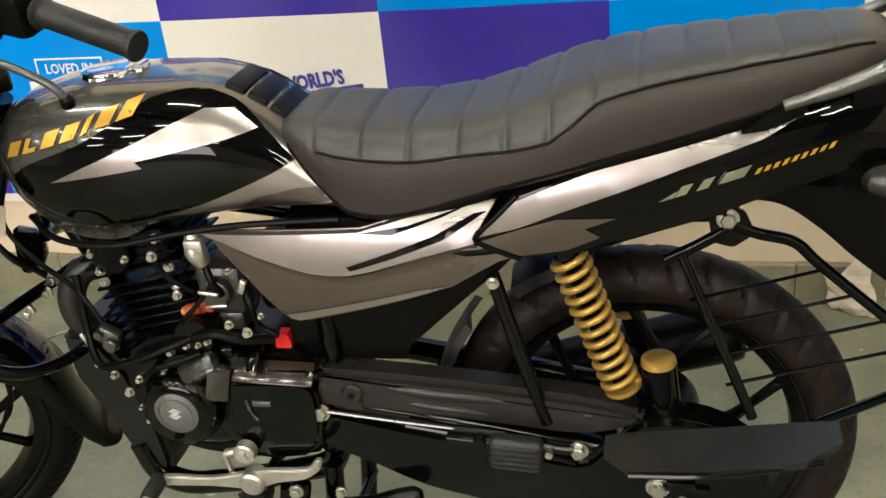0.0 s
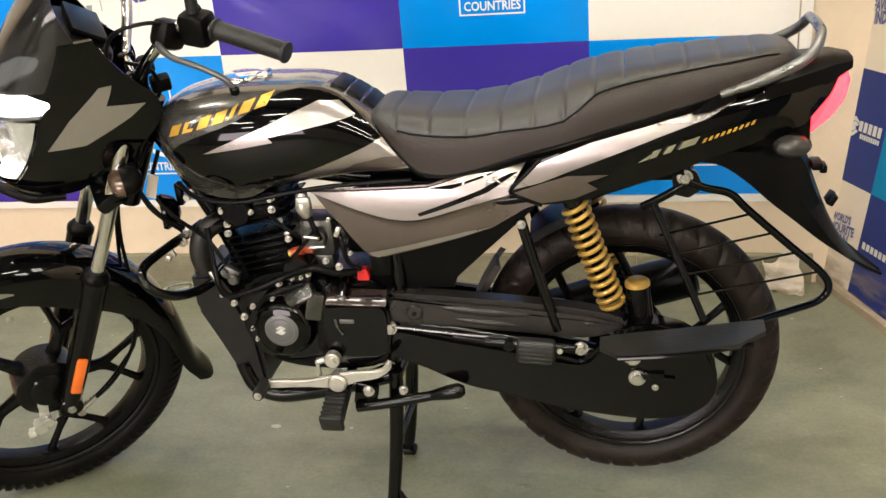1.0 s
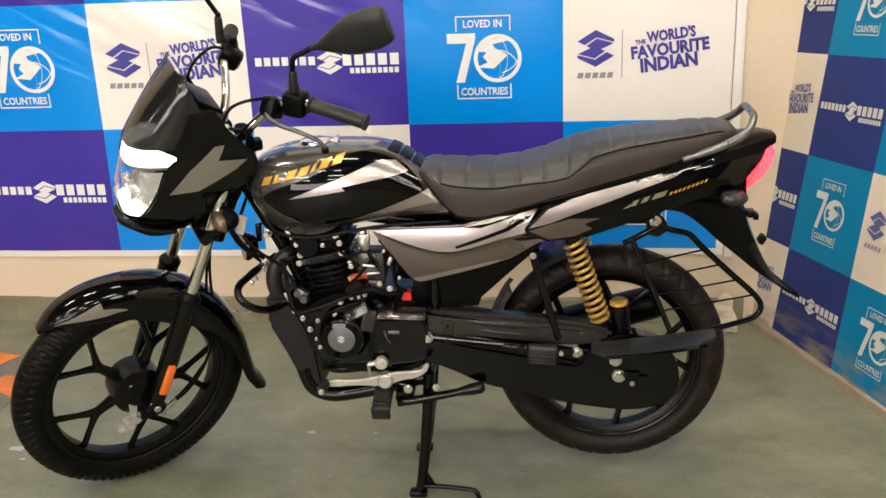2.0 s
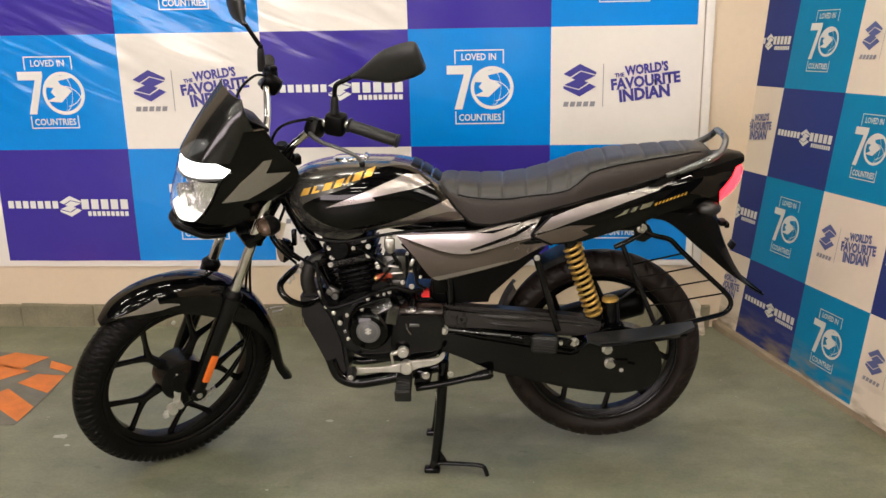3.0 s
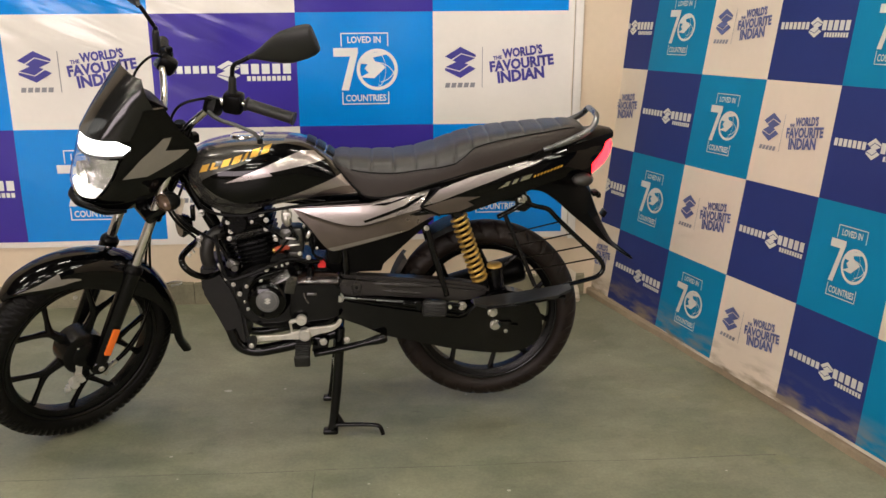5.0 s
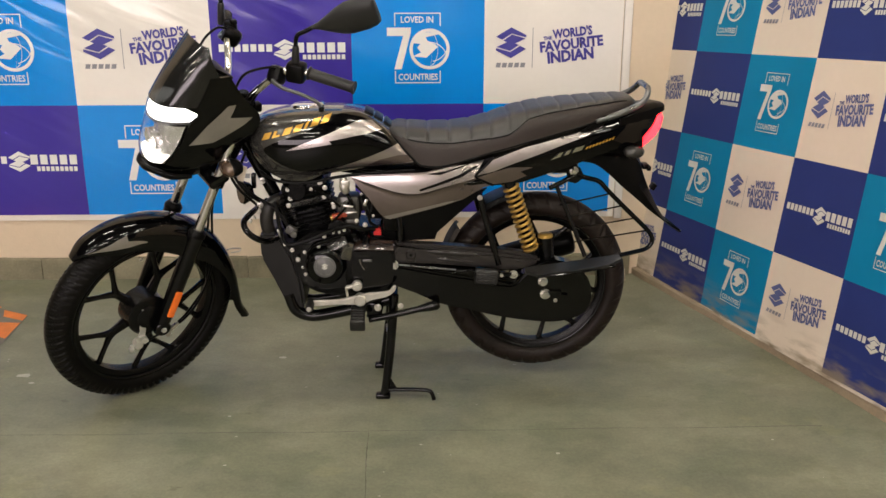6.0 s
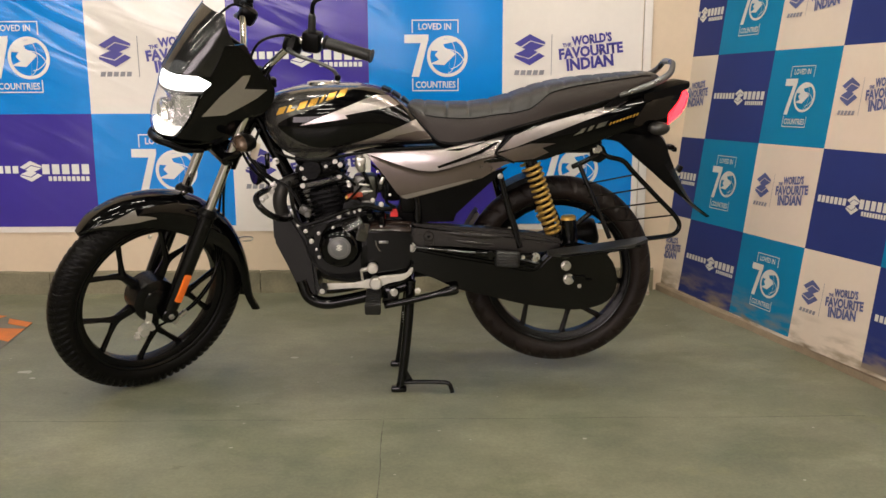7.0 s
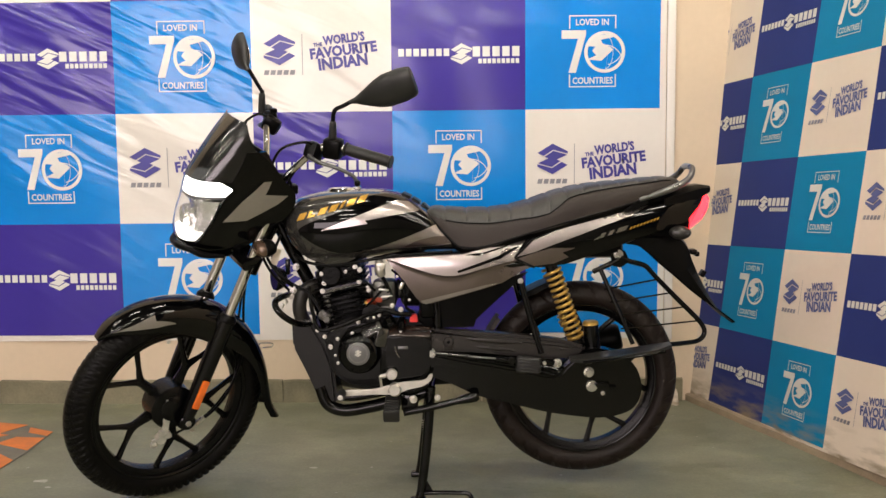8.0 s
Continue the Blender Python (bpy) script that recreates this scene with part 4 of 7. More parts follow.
# -- front mudguard --
gr = table([-19, -12, 0, 12, 25, 45, 65, 90, 108, 120, 127], [0.390, 0.352, 0.330, 0.328, 0.335, 0.352, 0.366, 0.371, 0.370, 0.362, 0.352])
gs = table([-19, -12, 0, 12, 25, 45, 65, 90, 108, 120, 127], [0.350, 0.316, 0.292, 0.287, 0.282, 0.268, 0.262, 0.286, 0.312, 0.347, 0.349])
gw = table([-19, -12, 0, 25, 45, 65, 90, 108, 120, 127], [0.056, 0.060, 0.064, 0.068, 0.070, 0.072, 0.068, 0.062, 0.042, 0.018])


def guard_point(deg, s, out=0.0):
    """A point of the mudguard: s from -1 (left hem) over 0 (crown) to 1 (right hem)."""
    q = abs(s)
    w, top, hem = gw(deg), gr(deg), gs(deg)
    y = w * math.sin(min(q, 1) * math.pi / 2) ** 0.85 * (1 + out * 6)
    r = hem + (top - hem) * math.cos(min(q, 1) * math.pi / 2) ** 0.6 + out
    a = radians(deg)
    return Vector((FC.x + r * math.cos(a), math.copysign(y, s), FC.z + r * math.sin(a)))


GUARD = Matrix.Translation(front_place.translation + Vector((0.004, 0, -0.008))) @ Matrix.Scale(0.995, 4) @ Matrix.Translation(-(TURN @ FC)) @ TURN
rows = []
for i in range(79):
    deg = -18 + 145 * i / 78
    outer = [guard_point(deg, -1 + 2 * k / 16) for k in range(17)]
    inner = [guard_point(deg, 1 - 2 * k / 16, -0.004) * 1.0 for k in range(17)]
    rows.append(outer + inner)
mudguard = bpart("front_mudguard", moved(loft(rows), GUARD), M_BLACK, label="gloss black front mudguard")


def guard_decal(name, pts, material, label):
    bm = bmesh.new()
    n = 10
    (d0, a0, b0), (d1, a1, b1) = pts
    g = [[bm.verts.new(guard_point(d0 + (d1 - d0) * i / n, (a0 + (a1 - a0) * i / n) * (1 - j / 6) + (b0 + (b1 - b0) * i / n) * j / 6, 0.0012)) for j in range(7)] for i in range(n + 1)]
    for i in range(n):
        for j in range(6):
            bm.faces.new((g[i][j], g[i + 1][j], g[i + 1][j + 1], g[i][j + 1]))
    return bpart(name, moved(bm, GUARD), material, mudguard, label)


guard_decal("side_flash", ((119, -0.93, -0.90), (98, -0.95, -0.60)), M_GUN, "gunmetal side flash")
guard_decal("side_flash", ((98, -0.95, -0.80), (88, -0.91, -0.89)), M_GUN, "gunmetal side flash")
for y in (-0.078, 0.078):
    bpart("fender_stay", box((-1.045, y, 0.575), (0.06, 0.008, 0.05), 0.003), M_MATT, mudguard, steered=True)
for px, pz in ((-1.185, 0.556), (-1.01, 0.515)):
    bpart("bolt", moved(bolt((px, -0.075, pz), 0.005, 0.006), GUARD), M_STEEL, mudguard)

# -- headlamp cowl --
cf = table([0.81, 0.85, 0.90, 0.95, 1.0, 1.05, 1.10, 1.15, 1.20, 1.235], [-1.085, -1.125, -1.140, -1.132, -1.115, -1.100, -1.068, -1.030, -0.985, -0.950])
cr = table([0.81, 0.85, 0.90, 0.97, 1.005, 1.07, 1.10, 1.15, 1.20, 1.235], [-0.99, -0.94, -0.868, -0.806, -0.803, -0.850, -0.868, -0.894, -0.925, -0.935])
cw = table([0.81, 0.85, 0.90, 0.95, 1.0, 1.05, 1.10, 1.15, 1.20, 1.235], [0.055, 0.085, 0.105, 0.118, 0.124, 0.122, 0.116, 0.108, 0.095, 0.076])


def cowl_point(z, phi, out=0.0):
    f, r, w = cf(z), cr(z), cw(z)
    a = radians(phi)
    x = f + (r - f) * (1 - math.cos(a)) - out * math.cos(a)
    y = (w + out) * math.copysign(abs(math.sin(a)) ** 0.72, a)
    return Vector((x, y, z))


def cowl_phi(x, z):
    f, r = cf(z), cr(z)
    return math.degrees(math.acos(max(-1, min(1, 1 - (x - f) / (r - f)))))


def cowl_y(x, z, out=0.0):
    a = radians(cowl_phi(x, z))
    return -(cw(z) + out) * abs(math.sin(a)) ** 0.72


lamp_edge = table([0.868, 0.90, 0.95, 1.015, 1.04, 1.06], [-1.10, -1.075, -1.045, -1.015, -0.995, -1.03])


def cowl_shell(z0, z1, p0, p1, nz=20, np_=28, thick=0.004, out=0.0):
    """A patch of the cowl between two heights; p0 and p1 give the angles at each height."""
    rows_ = []
    for i in range(nz + 1):
        z = z0 + (z1 - z0) * i / nz
        a, b = p0(z), p1(z)
        front = [cowl_point(z, a + (b - a) * k / np_, out) for k in range(np_ + 1)]
        back = [cowl_point(z, b + (a - b) * k / np_, out - thick) for k in range(np_ + 1)]
        rows_.append(front + back)
    return loft(rows_)


cowl = bpart("headlamp_cowl", cowl_shell(0.81, 0.868, lambda z: -90, lambda z: 90), M_BLACK, label="gloss black headlamp cowl", steered=True)
for s in (-1, 1):
    bpart("cowl_cheek", cowl_shell(0.866, 1.062, lambda z: s * 90, lambda z: s * cowl_phi(lamp_edge(z), z)), M_BLACK, cowl, "gloss black cowl cheek", steered=True)
    bpart("cowl_brow", cowl_shell(1.060, 1.15, lambda z: s * 90, lambda z: s * (52 + (z - 1.06) * 150), 20, 28, 0.010, 0.007), M_BLACK, cowl, "gloss black cowl brow", steered=True)
bpart("cowl_inner", box((-0.915, 0, 0.955), (0.10, 0.17, 0.19), 0.03), M_MATT, cowl, steered=True)
chin = bpart("chin_spoiler", tube([(-1.118, 0.062, 0.862), (-1.138, 0.03, 0.858), (-1.140, 0.0, 0.857), (-1.138, -0.03, 0.858), (-1.118, -0.062, 0.856), (-1.08, -0.082, 0.838), (-1.02, -0.090, 0.828)], [0.008, 0.010, 0.010, 0.010, 0.010, 0.010, 0.006], 10, 6), M_MATT, cowl, "black chin spoiler", steered=True)
bpart("wind_screen", merged(cowl_shell(1.064, 1.233, lambda z: -80 + (z - 1.06) * 25, lambda z: 80 - (z - 1.06) * 25, 22, 30, 0.003, 0.004)), M_SCREEN, bike, "smoked dark windscreen", steered=True)
bpart("instrument_housing", merged(box((-0.915, 0, 1.10), (0.11, 0.17, 0.07), 0.02, (0, 35, 0)), box((-0.89, 0, 1.135), (0.07, 0.13, 0.012), 0.004, (0, 35, 0))), M_MATT, bike, "black instrument housing", steered=True)
flash_poly = [(-1.026, 0.940), (-0.972, 1.000), (-0.927, 1.038), (-0.866, 1.092), (-0.888, 1.040), (-0.900, 1.018), (-0.828, 1.008), (-0.86, 0.985), (-0.905, 0.963), (-0.955, 0.940)]
for sgn in (1, -1):
    d = sheet(flash_poly, lambda x, z: cowl_y(x, z, 0.0025), 0, 0.012)
    bpart("cowl_flash", d if sgn > 0 else flipped(d), M_GUN, cowl, "gunmetal arrow flash", steered=True)
# the lamp inside
lens = bpart("headlamp_lens", cowl_shell(0.868, 1.060, lambda z: -cowl_phi(lamp_edge(z), z) + 0.5, lambda z: cowl_phi(lamp_edge(z), z) - 0.5, 20, 24, 0.002, 0.001), M_LENS, bike, "clear headlamp lens", steered=True)
lens.visible_shadow = False
refl_rows = []
for i in range(13):
    z = 0.876 + 0.125 * i / 12
    e = cowl_phi(lamp_edge(z), z) - 3
    refl_rows.append([cowl_point(z, -e + 2 * e * k / 20, -0.006 - 0.045 * math.cos(radians(90 * abs(k - 10) / 10)) * math.sin(math.pi * (i + 1) / 14)) for k in range(21)])
headlamp = bpart("headlamp_reflector", loft(refl_rows, False, False), M_REFL, bike, "bright faceted headlamp reflector", steered=True)
bpart("light_strip", cowl_shell(1.018, 1.057, lambda z: -cowl_phi(lamp_edge(z) - 0.006, z), lambda z: cowl_phi(lamp_edge(z) - 0.006, z), 5, 24, 0.01, -0.006), M_DRL, headlamp, "lit white light strip", steered=True)
bpart("bulb", merged(moved(lathe([(0.0, -0.014), (0.008, -0.012), (0.012, 0.0), (0.008, 0.014), (0.0, 0.016)], 14), pose(-1.098, -0.008, 0.925, 0, 0, 90))), M_LAMPGLOW, headlamp, "lit bulb", steered=True)
bpart("lamp_bowl", moved(lathe([(0.012, 0.03), (0.03, 0.022), (0.044, 0.0), (0.047, -0.012), (0.043, -0.010), (0.026, 0.014), (0.012, 0.022)], 28, True), pose(-1.098, 0, 0.925, 0, 0, -90)), M_REFL, headlamp, "bright inner bowl", steered=True)
# glowing strip added for the bright lower reflector; no lamp sits there
bpart("added_glow_strip", cowl_shell(0.876, 0.906, lambda z: -cowl_phi(lamp_edge(z) - 0.012, z), lambda z: cowl_phi(lamp_edge(z) - 0.012, z), 3, 18, 0.004, -0.007), M_LAMPGLOW, headlamp, "added glowing strip for the bright lower reflector", steered=True)
for y in (-0.055, -0.03, 0.03, 0.055):
    bpart("reflector_rib", box((-1.082 + abs(y) * 0.45, y, 0.965), (0.030, 0.005, 0.085), 0.002), M_REFL, headlamp, steered=True)
bpart("bulb_hood", merged(moved(disc((0, 0, 0), 0.017, 0.02, 18, "x", 0.003), pose(-1.106, -0.012, 0.965)), box((-1.10, -0.04, 0.972), (0.012, 0.020, 0.016), 0.003)), M_REFL, headlamp, "bright bulb hood", steered=True)
bpart("lamp_divider", cowl_shell(1.009, 1.016, lambda z: -cowl_phi(lamp_edge(z) - 0.006, z), lambda z: cowl_phi(lamp_edge(z) - 0.006, z), 2, 24, 0.02, -0.004), M_SATIN, headlamp, "grey bar under the light strip", steered=True)

# -- front indicators --
for y in (-1, 1):
    def pod(k0, cap):
        """One half of the teardrop lamp: its housing behind, its lens in front."""
        rings_ = []
        for x_, k in cap:
            rings_.append([(-0.905 + x_, y * (0.128 + 0.040 * k * k0 * math.cos(a)), 0.850 + 0.027 * k * k0 * math.sin(a)) for a in [2 * math.pi * j / 20 for j in range(20)]])
        return loft(rings_)
    ind = bpart("front_indicator", merged(tube([(-0.885, 0.070 * y, 0.845), (-0.885, 0.115 * y, 0.85)], 0.009, 10, 1), pod(1.0, ((0.034, 0.35), (0.026, 0.72), (0.010, 0.95), (-0.004, 1.0), (-0.008, 0.97)))), M_MATT, bike, "black teardrop indicator housing", steered=True)
    bpart("indicator_lens", pod(0.94, ((-0.008, 1.0), (-0.018, 0.95), (-0.028, 0.75), (-0.033, 0.4))), M_CLEARIND, ind, "amber-tinted clear indicator lens", steered=True)

# -- handlebar --
bar = bpart("handlebar", tube([(-0.625, -0.295, 1.158), (-0.70, -0.205, 1.168), (-0.748, -0.165, 1.160), (-0.80, -0.105, 1.085), (-0.825, -0.06, 1.03), (-0.83, 0.0, 1.02), (-0.825, 0.06, 1.03), (-0.80, 0.105, 1.085), (-0.775, 0.165, 1.160), (-0.750, 0.205, 1.166), (-0.715, 0.295, 1.158)], 0.011, 14, 8), M_CHROME, label="chrome handlebar", steered=True)
bpart("bar_clamp", merged(box((-0.83, -0.045, 1.008), (0.036, 0.03, 0.05), 0.006), box((-0.83, 0.045, 1.008), (0.036, 0.03, 0.05), 0.006)), M_FRAME, bar, steered=True)
for y in (-1, 1):
    a, b = (Vector((-0.592, -0.330, 1.148)), Vector((-0.688, -0.218, 1.167))) if y < 0 else (Vector((-0.703, 0.330, 1.152)), Vector((-0.743, 0.218, 1.166)))
    d = (a - b).normalized()
    g_pts, g_rad = [], []
    for i in range(41):
        t = i / 40
        g_pts.append(b.lerp(a, t))
        g_rad.append(0.0165 + (0.0012 if (i % 2) else 0) + (0.004 if i < 2 else 0) + (0.0025 if i > 38 else 0))
    grip = bpart("grip", tube(g_pts, g_rad, 18, 1), M_GRIP, bar, "ribbed black rubber grip", steered=True)
    hx, turn_ = (-0.713, -49) if y < 0 else (-0.752, -20)
    bpart("switch_housing", merged(moved(box((0, 0, 0), (0.058, 0.05, 0.062) if y < 0 else (0.044, 0.048, 0.048), 0.012), Matrix.Translation((hx, 0.190 * y, 1.164)) @ pose(0, 0, 0, 0, 0, turn_)), box((hx + 0.005, 0.176 * y, 1.192), (0.02, 0.02, 0.014), 0.003)), M_MATT, bar, "black switch housing", steered=True)
    lev = bpart("lever", tube([(-0.752, 0.165 * y, 1.150), (-0.785, 0.180 * y, 1.145), (-0.775, 0.220 * y, 1.136), (-0.740, 0.262 * y, 1.128), (-0.705, 0.295 * y, 1.112), (-0.692, 0.306 * y, 1.094)], [0.008, 0.0075, 0.006, 0.0055, 0.0055, 0.0055], 10, 6), M_LEVER, bar, "dark alloy lever", steered=True)
    bpart("lever_ball", disc((-0.691, 0.307 * y, 1.088), 0.009, 0.018, 14, "z", 0.004), M_MATT, bar, steered=True)
    bpart("lever_bracket", box((-0.762, 0.160 * y, 1.150), (0.060, 0.046, 0.056), 0.016, (0, 30, -30 * y)), M_MATT, bar, "black lever bracket", steered=True)


def mirror(name, base, knee, inner, outer, up, half, glass_side):
    """A stalk with a rubber boot, and a faceted shell that tapers to it."""
    ob = bpart(name, tube([base, Vector(base) + Vector((0, 0, 0.07)), knee, Vector(knee).lerp(Vector(inner), 0.5), inner], [0.0065] * 5, 12, 8), M_MATT, bike, "black rear-view mirror on a bent stalk", steered=True)
    bpart("rubber_boot", tube([Vector(base) - Vector((0, 0, 0.005)), Vector(base) + Vector((0, 0, 0.01)), Vector(base) + Vector((0, 0, 0.06)), Vector(base) + Vector((0, 0, 0.068))], [0.012, 0.0125, 0.0105, 0.007], 14, 2), M_GRIP, ob, steered=True)
    p, q, u = Vector(inner), Vector(outer), Vector(up).normalized()
    along = (q - p).normalized()
    u = (u - along * u.dot(along)).normalized()
    n = along.cross(u)
    if n.dot(Vector(glass_side)) < 0:
        n = -n
    rings_ = []
    L = (q - p).length
    for t, hh, sh in ((-0.04, 0.10, 0.0), (0.06, 0.20, -0.02), (0.20, 0.46, -0.04), (0.40, 0.82, -0.02), (0.55, 0.98, 0.02), (0.80, 1.0, 0.08), (0.93, 0.93, 0.12), (0.985, 0.82, 0.14), (1.0, 0.66, 0.14)):
        c = p + along * (L * t) + u * (half * sh)
        ringp = []
        for k in range(20):
            a = 2 * math.pi * k / 20
            ca, sa = math.cos(a), math.sin(a)
            d_ = (0.026 if sa < 0 else 0.006) * (0.35 + 0.65 * hh)
            ringp.append(c + u * (half * hh * math.copysign(abs(ca) ** 0.8, ca)) + n * (d_ * math.copysign(abs(sa) ** 0.8, sa)))
        rings_.append(ringp)
    bpart("mirror_shell", loft(rings_), M_SHELL, ob, "faceted black mirror shell", steered=True)
    gp = []
    for k in range(24):
        a = 2 * math.pi * k / 24
        gp.append(p + along * (L * (0.54 + 0.36 * math.cos(a))) + u * (half * 0.74 * math.sin(a)) + n * 0.0065)
    bm_ = bmesh.new()
    f_ = bm_.faces.new([bm_.verts.new(v) for v in gp])
    ex = bmesh.ops.extrude_face_region(bm_, geom=[f_])
    for v in ex["geom"]:
        if isinstance(v, bmesh.types.BMVert):
            v.co += n * 0.002
    bpart("mirror_glass", bm_, M_MIRROR, ob, "mirror glass", steered=True)
    return ob


mirror("mirror", (-0.715, -0.187, 1.178), (-0.712, -0.192, 1.280), (-0.668, -0.215, 1.310), (-0.534, -0.344, 1.386), (-0.25, 0.1, 1), 0.050, (1, 0, 0))
mirror("mirror", (-0.762, 0.235, 1.170), (-0.760, 0.238, 1.24), (-0.796, 0.262, 1.310), (-0.790, 0.365, 1.375), (0.05, -0.2, 1), 0.052, (1, 0, 0))
# cables from the bar
for i, pts in enumerate(([(-0.75, -0.165, 1.165), (-0.80, -0.17, 1.185), (-0.86, -0.14, 1.16), (-0.875, -0.10, 1.08), (-0.85, -0.06, 0.98)], [(-0.75, -0.155, 1.15), (-0.79, -0.12, 1.10), (-0.815, -0.09, 1.03), (-0.80, -0.07, 0.95)],
                         [(-0.75, 0.165, 1.165), (-0.82, 0.15, 1.19), (-0.89, 0.12, 1.13), (-0.86, 0.05, 1.0)], [(-0.84, -0.03, 1.05), (-0.80, -0.06, 1.04), (-0.79, -0.06, 0.99), (-0.82, -0.05, 0.95)])):
    bpart("control_cable", tube(pts, 0.0042, 8, 7), M_MATT, bike, "black control cable", steered=True)
bpart("ignition_switch", merged(disc((-0.80, 0, 1.02), 0.018, 0.03, 16, "z", 0.003), box((-0.785, -0.05, 1.0), (0.04, 0.03, 0.03), 0.006)), M_MATT, bike, steered=True)

# -- fuel tank --
TX = [-0.782, -0.768, -0.74, -0.70, -0.65, -0.60, -0.52, -0.45, -0.40, -0.36, -0.32, -0.28, -0.235]
tz = table(TX, [0.905, 0.930, 0.951, 0.965, 0.975, 0.979, 0.980, 0.976, 0.963, 0.941, 0.912, 0.872, 0.826])
tb = table(TX, [0.870, 0.830, 0.788, 0.760, 0.748, 0.746, 0.762, 0.774, 0.780, 0.784, 0.786, 0.788, 0.790])
tw = table(TX, [0.040, 0.078, 0.108, 0.128, 0.139, 0.143, 0.142, 0.134, 0.126, 0.118, 0.112, 0.106, 0.100])
TP = 2.5


def tank_y(x, z, out=0.0):
    top, bot = tz(x), tb(x)
    mid = bot + (top - bot) * 0.46
    h = (top - mid) if z > mid else (mid - bot)
    t = min(1.0, abs(z - mid) / max(h, 1e-4))
    return -(tw(x) + out) * (1 - t ** TP) ** (1 / TP)


rows = []
for i in range(61):
    x = TX[0] + (TX[-1] - TX[0]) * i / 60
    top, bot, w = tz(x), tb(x), tw(x)
    mid = bot + (top - bot) * 0.46
    ringp = []
    for k in range(56):
        a = 2 * math.pi * k / 56
        ca, sa = math.cos(a), math.sin(a)
        y = w * math.copysign(abs(ca) ** (2 / TP), ca)
        z = mid + (top - mid if sa > 0 else mid - bot) * math.copysign(abs(sa) ** (2 / TP), sa)
        ringp.append((x, y, z))
    rows.append(ringp)
tank = bpart("fuel_tank", loft(rows), M_GRAPH, label="graphite and black fuel tank")


def both(poly, fun, material, name, parent, label, step=0.02, thick=0, lift=0.0):
    for sgn in (1, -1):
        d = sheet(poly, fun, thick, step, lift)
        bpart(name, d if sgn > 0 else flipped(d), material, parent, label)


both(smooth_poly([(-0.722, 0.858), (-0.70, 0.876), (-0.664, 0.891), (-0.594, 0.914), (-0.545, 0.938), (-0.500, 0.962), (-0.44, 0.967), (-0.388, 0.950), (-0.345, 0.915), (-0.305, 0.874), (-0.36, 0.848), (-0.43, 0.822), (-0.493, 0.804), (-0.545, 0.792), (-0.600, 0.790), (-0.650, 0.806), (-0.695, 0.832)], 3, (9,)),
     tank_y, M_BLACK, "side_graphic", tank, "gloss black tank panel", 0.007, 0, 0.0009)
both([(-0.652, 0.859), (-0.60, 0.880), (-0.519, 0.911), (-0.46, 0.934), (-0.42, 0.947), (-0.385, 0.942), (-0.352, 0.916), (-0.40, 0.908), (-0.441, 0.902), (-0.515, 0.889), (-0.506, 0.880), (-0.58, 0.869)],
     tank_y, M_SILVER, "side_flash", tank, "silver arrow flash", 0.008, 0, 0.0021)
both([(-0.50, 0.800), (-0.433, 0.822), (-0.36, 0.849), (-0.300, 0.873), (-0.272, 0.852), (-0.242, 0.815), (-0.30, 0.808), (-0.389, 0.803)],
     tank_y, M_SILVER, "lower_flash", tank, "silver lower flash", 0.008, 0, 0.0022)
both([(-0.40, 0.806), (-0.36, 0.826), (-0.30, 0.838), (-0.262, 0.836), (-0.246, 0.818), (-0.32, 0.810)],
     tank_y, M_TAUPE, "flash_shade", tank, "taupe inset of the flash", 0.012, 0, 0.0032)
# plain slanted blocks in place of the model name
for i in range(7):
    s = i / 7
    x0, z0 = -0.726 + 0.230 * s, 0.888 + 0.060 * s
    w_, h_ = 0.0235, 0.021
    if i == 4:
        w_ = 0.011
    if i > 4:
        x0 -= 0.012
    poly = [(x0, z0), (x0 + w_, z0 + 0.0061), (x0 + w_ + 0.010, z0 + 0.0061 + h_), (x0 + 0.010, z0 + h_)]
    if i == 1:
        poly = [(x0, z0), (x0 + w_, z0 + 0.0061), (x0 + w_ + 0.003, z0 + 0.012), (x0 + 0.012, z0 + 0.009), (x0 + 0.018, z0 + h_ + 0.001), (x0 + 0.009, z0 + h_)]
    both(poly, tank_y, M_GOLDTXT, "name_block", tank, "gold lettering block", 0.01, 0, 0.0016)
cap = bpart("fuel_cap", merged(moved(lathe([(0.0, 0.006), (0.030, 0.006), (0.041, 0.003), (0.044, -0.003), (0.044, -0.012)], 36), pose(-0.600, -0.005, 0.980, 90)), box((-0.552, -0.012, 0.983), (0.028, 0.020, 0.009), 0.004), disc((-0.545, -0.012, 0.986), 0.006, 0.026, 12)), M_CHROME, tank, "polished fuel cap")
for i in range(3):
    x = -0.395 + 0.030 * i
    bpart("tank_pad", box((x, 0, tz(x) - 0.003), (0.032, 0.095, 0.012), 0.005, (0, 24 + 9 * i, 0)), M_MATT, tank, "ribbed black tank pad")
bpart("tank_hem", tube([(-0.742, -0.085, 0.782), (-0.69, -0.112, 0.758), (-0.60, -0.122, 0.752), (-0.50, -0.116, 0.768), (-0.40, -0.110, 0.780), (-0.25, -0.105, 0.788)], 0.005, 8, 6), M_MATT, tank, "black seam of the tank")
# the knee shroud under the tank's nose
both(smooth_poly([(-0.772, 0.900), (-0.735, 0.880), (-0.712, 0.840), (-0.67, 0.805), (-0.61, 0.787), (-0.56, 0.790), (-0.545, 0.775), (-0.60, 0.752), (-0.68, 0.762), (-0.735, 0.800), (-0.765, 0.85)], 3),
     lambda x, z: tank_y(x, max(z, tb(x) + 0.02), 0.0016), M_GRAPH, "front_shroud", tank, "graphite lower tank edge")

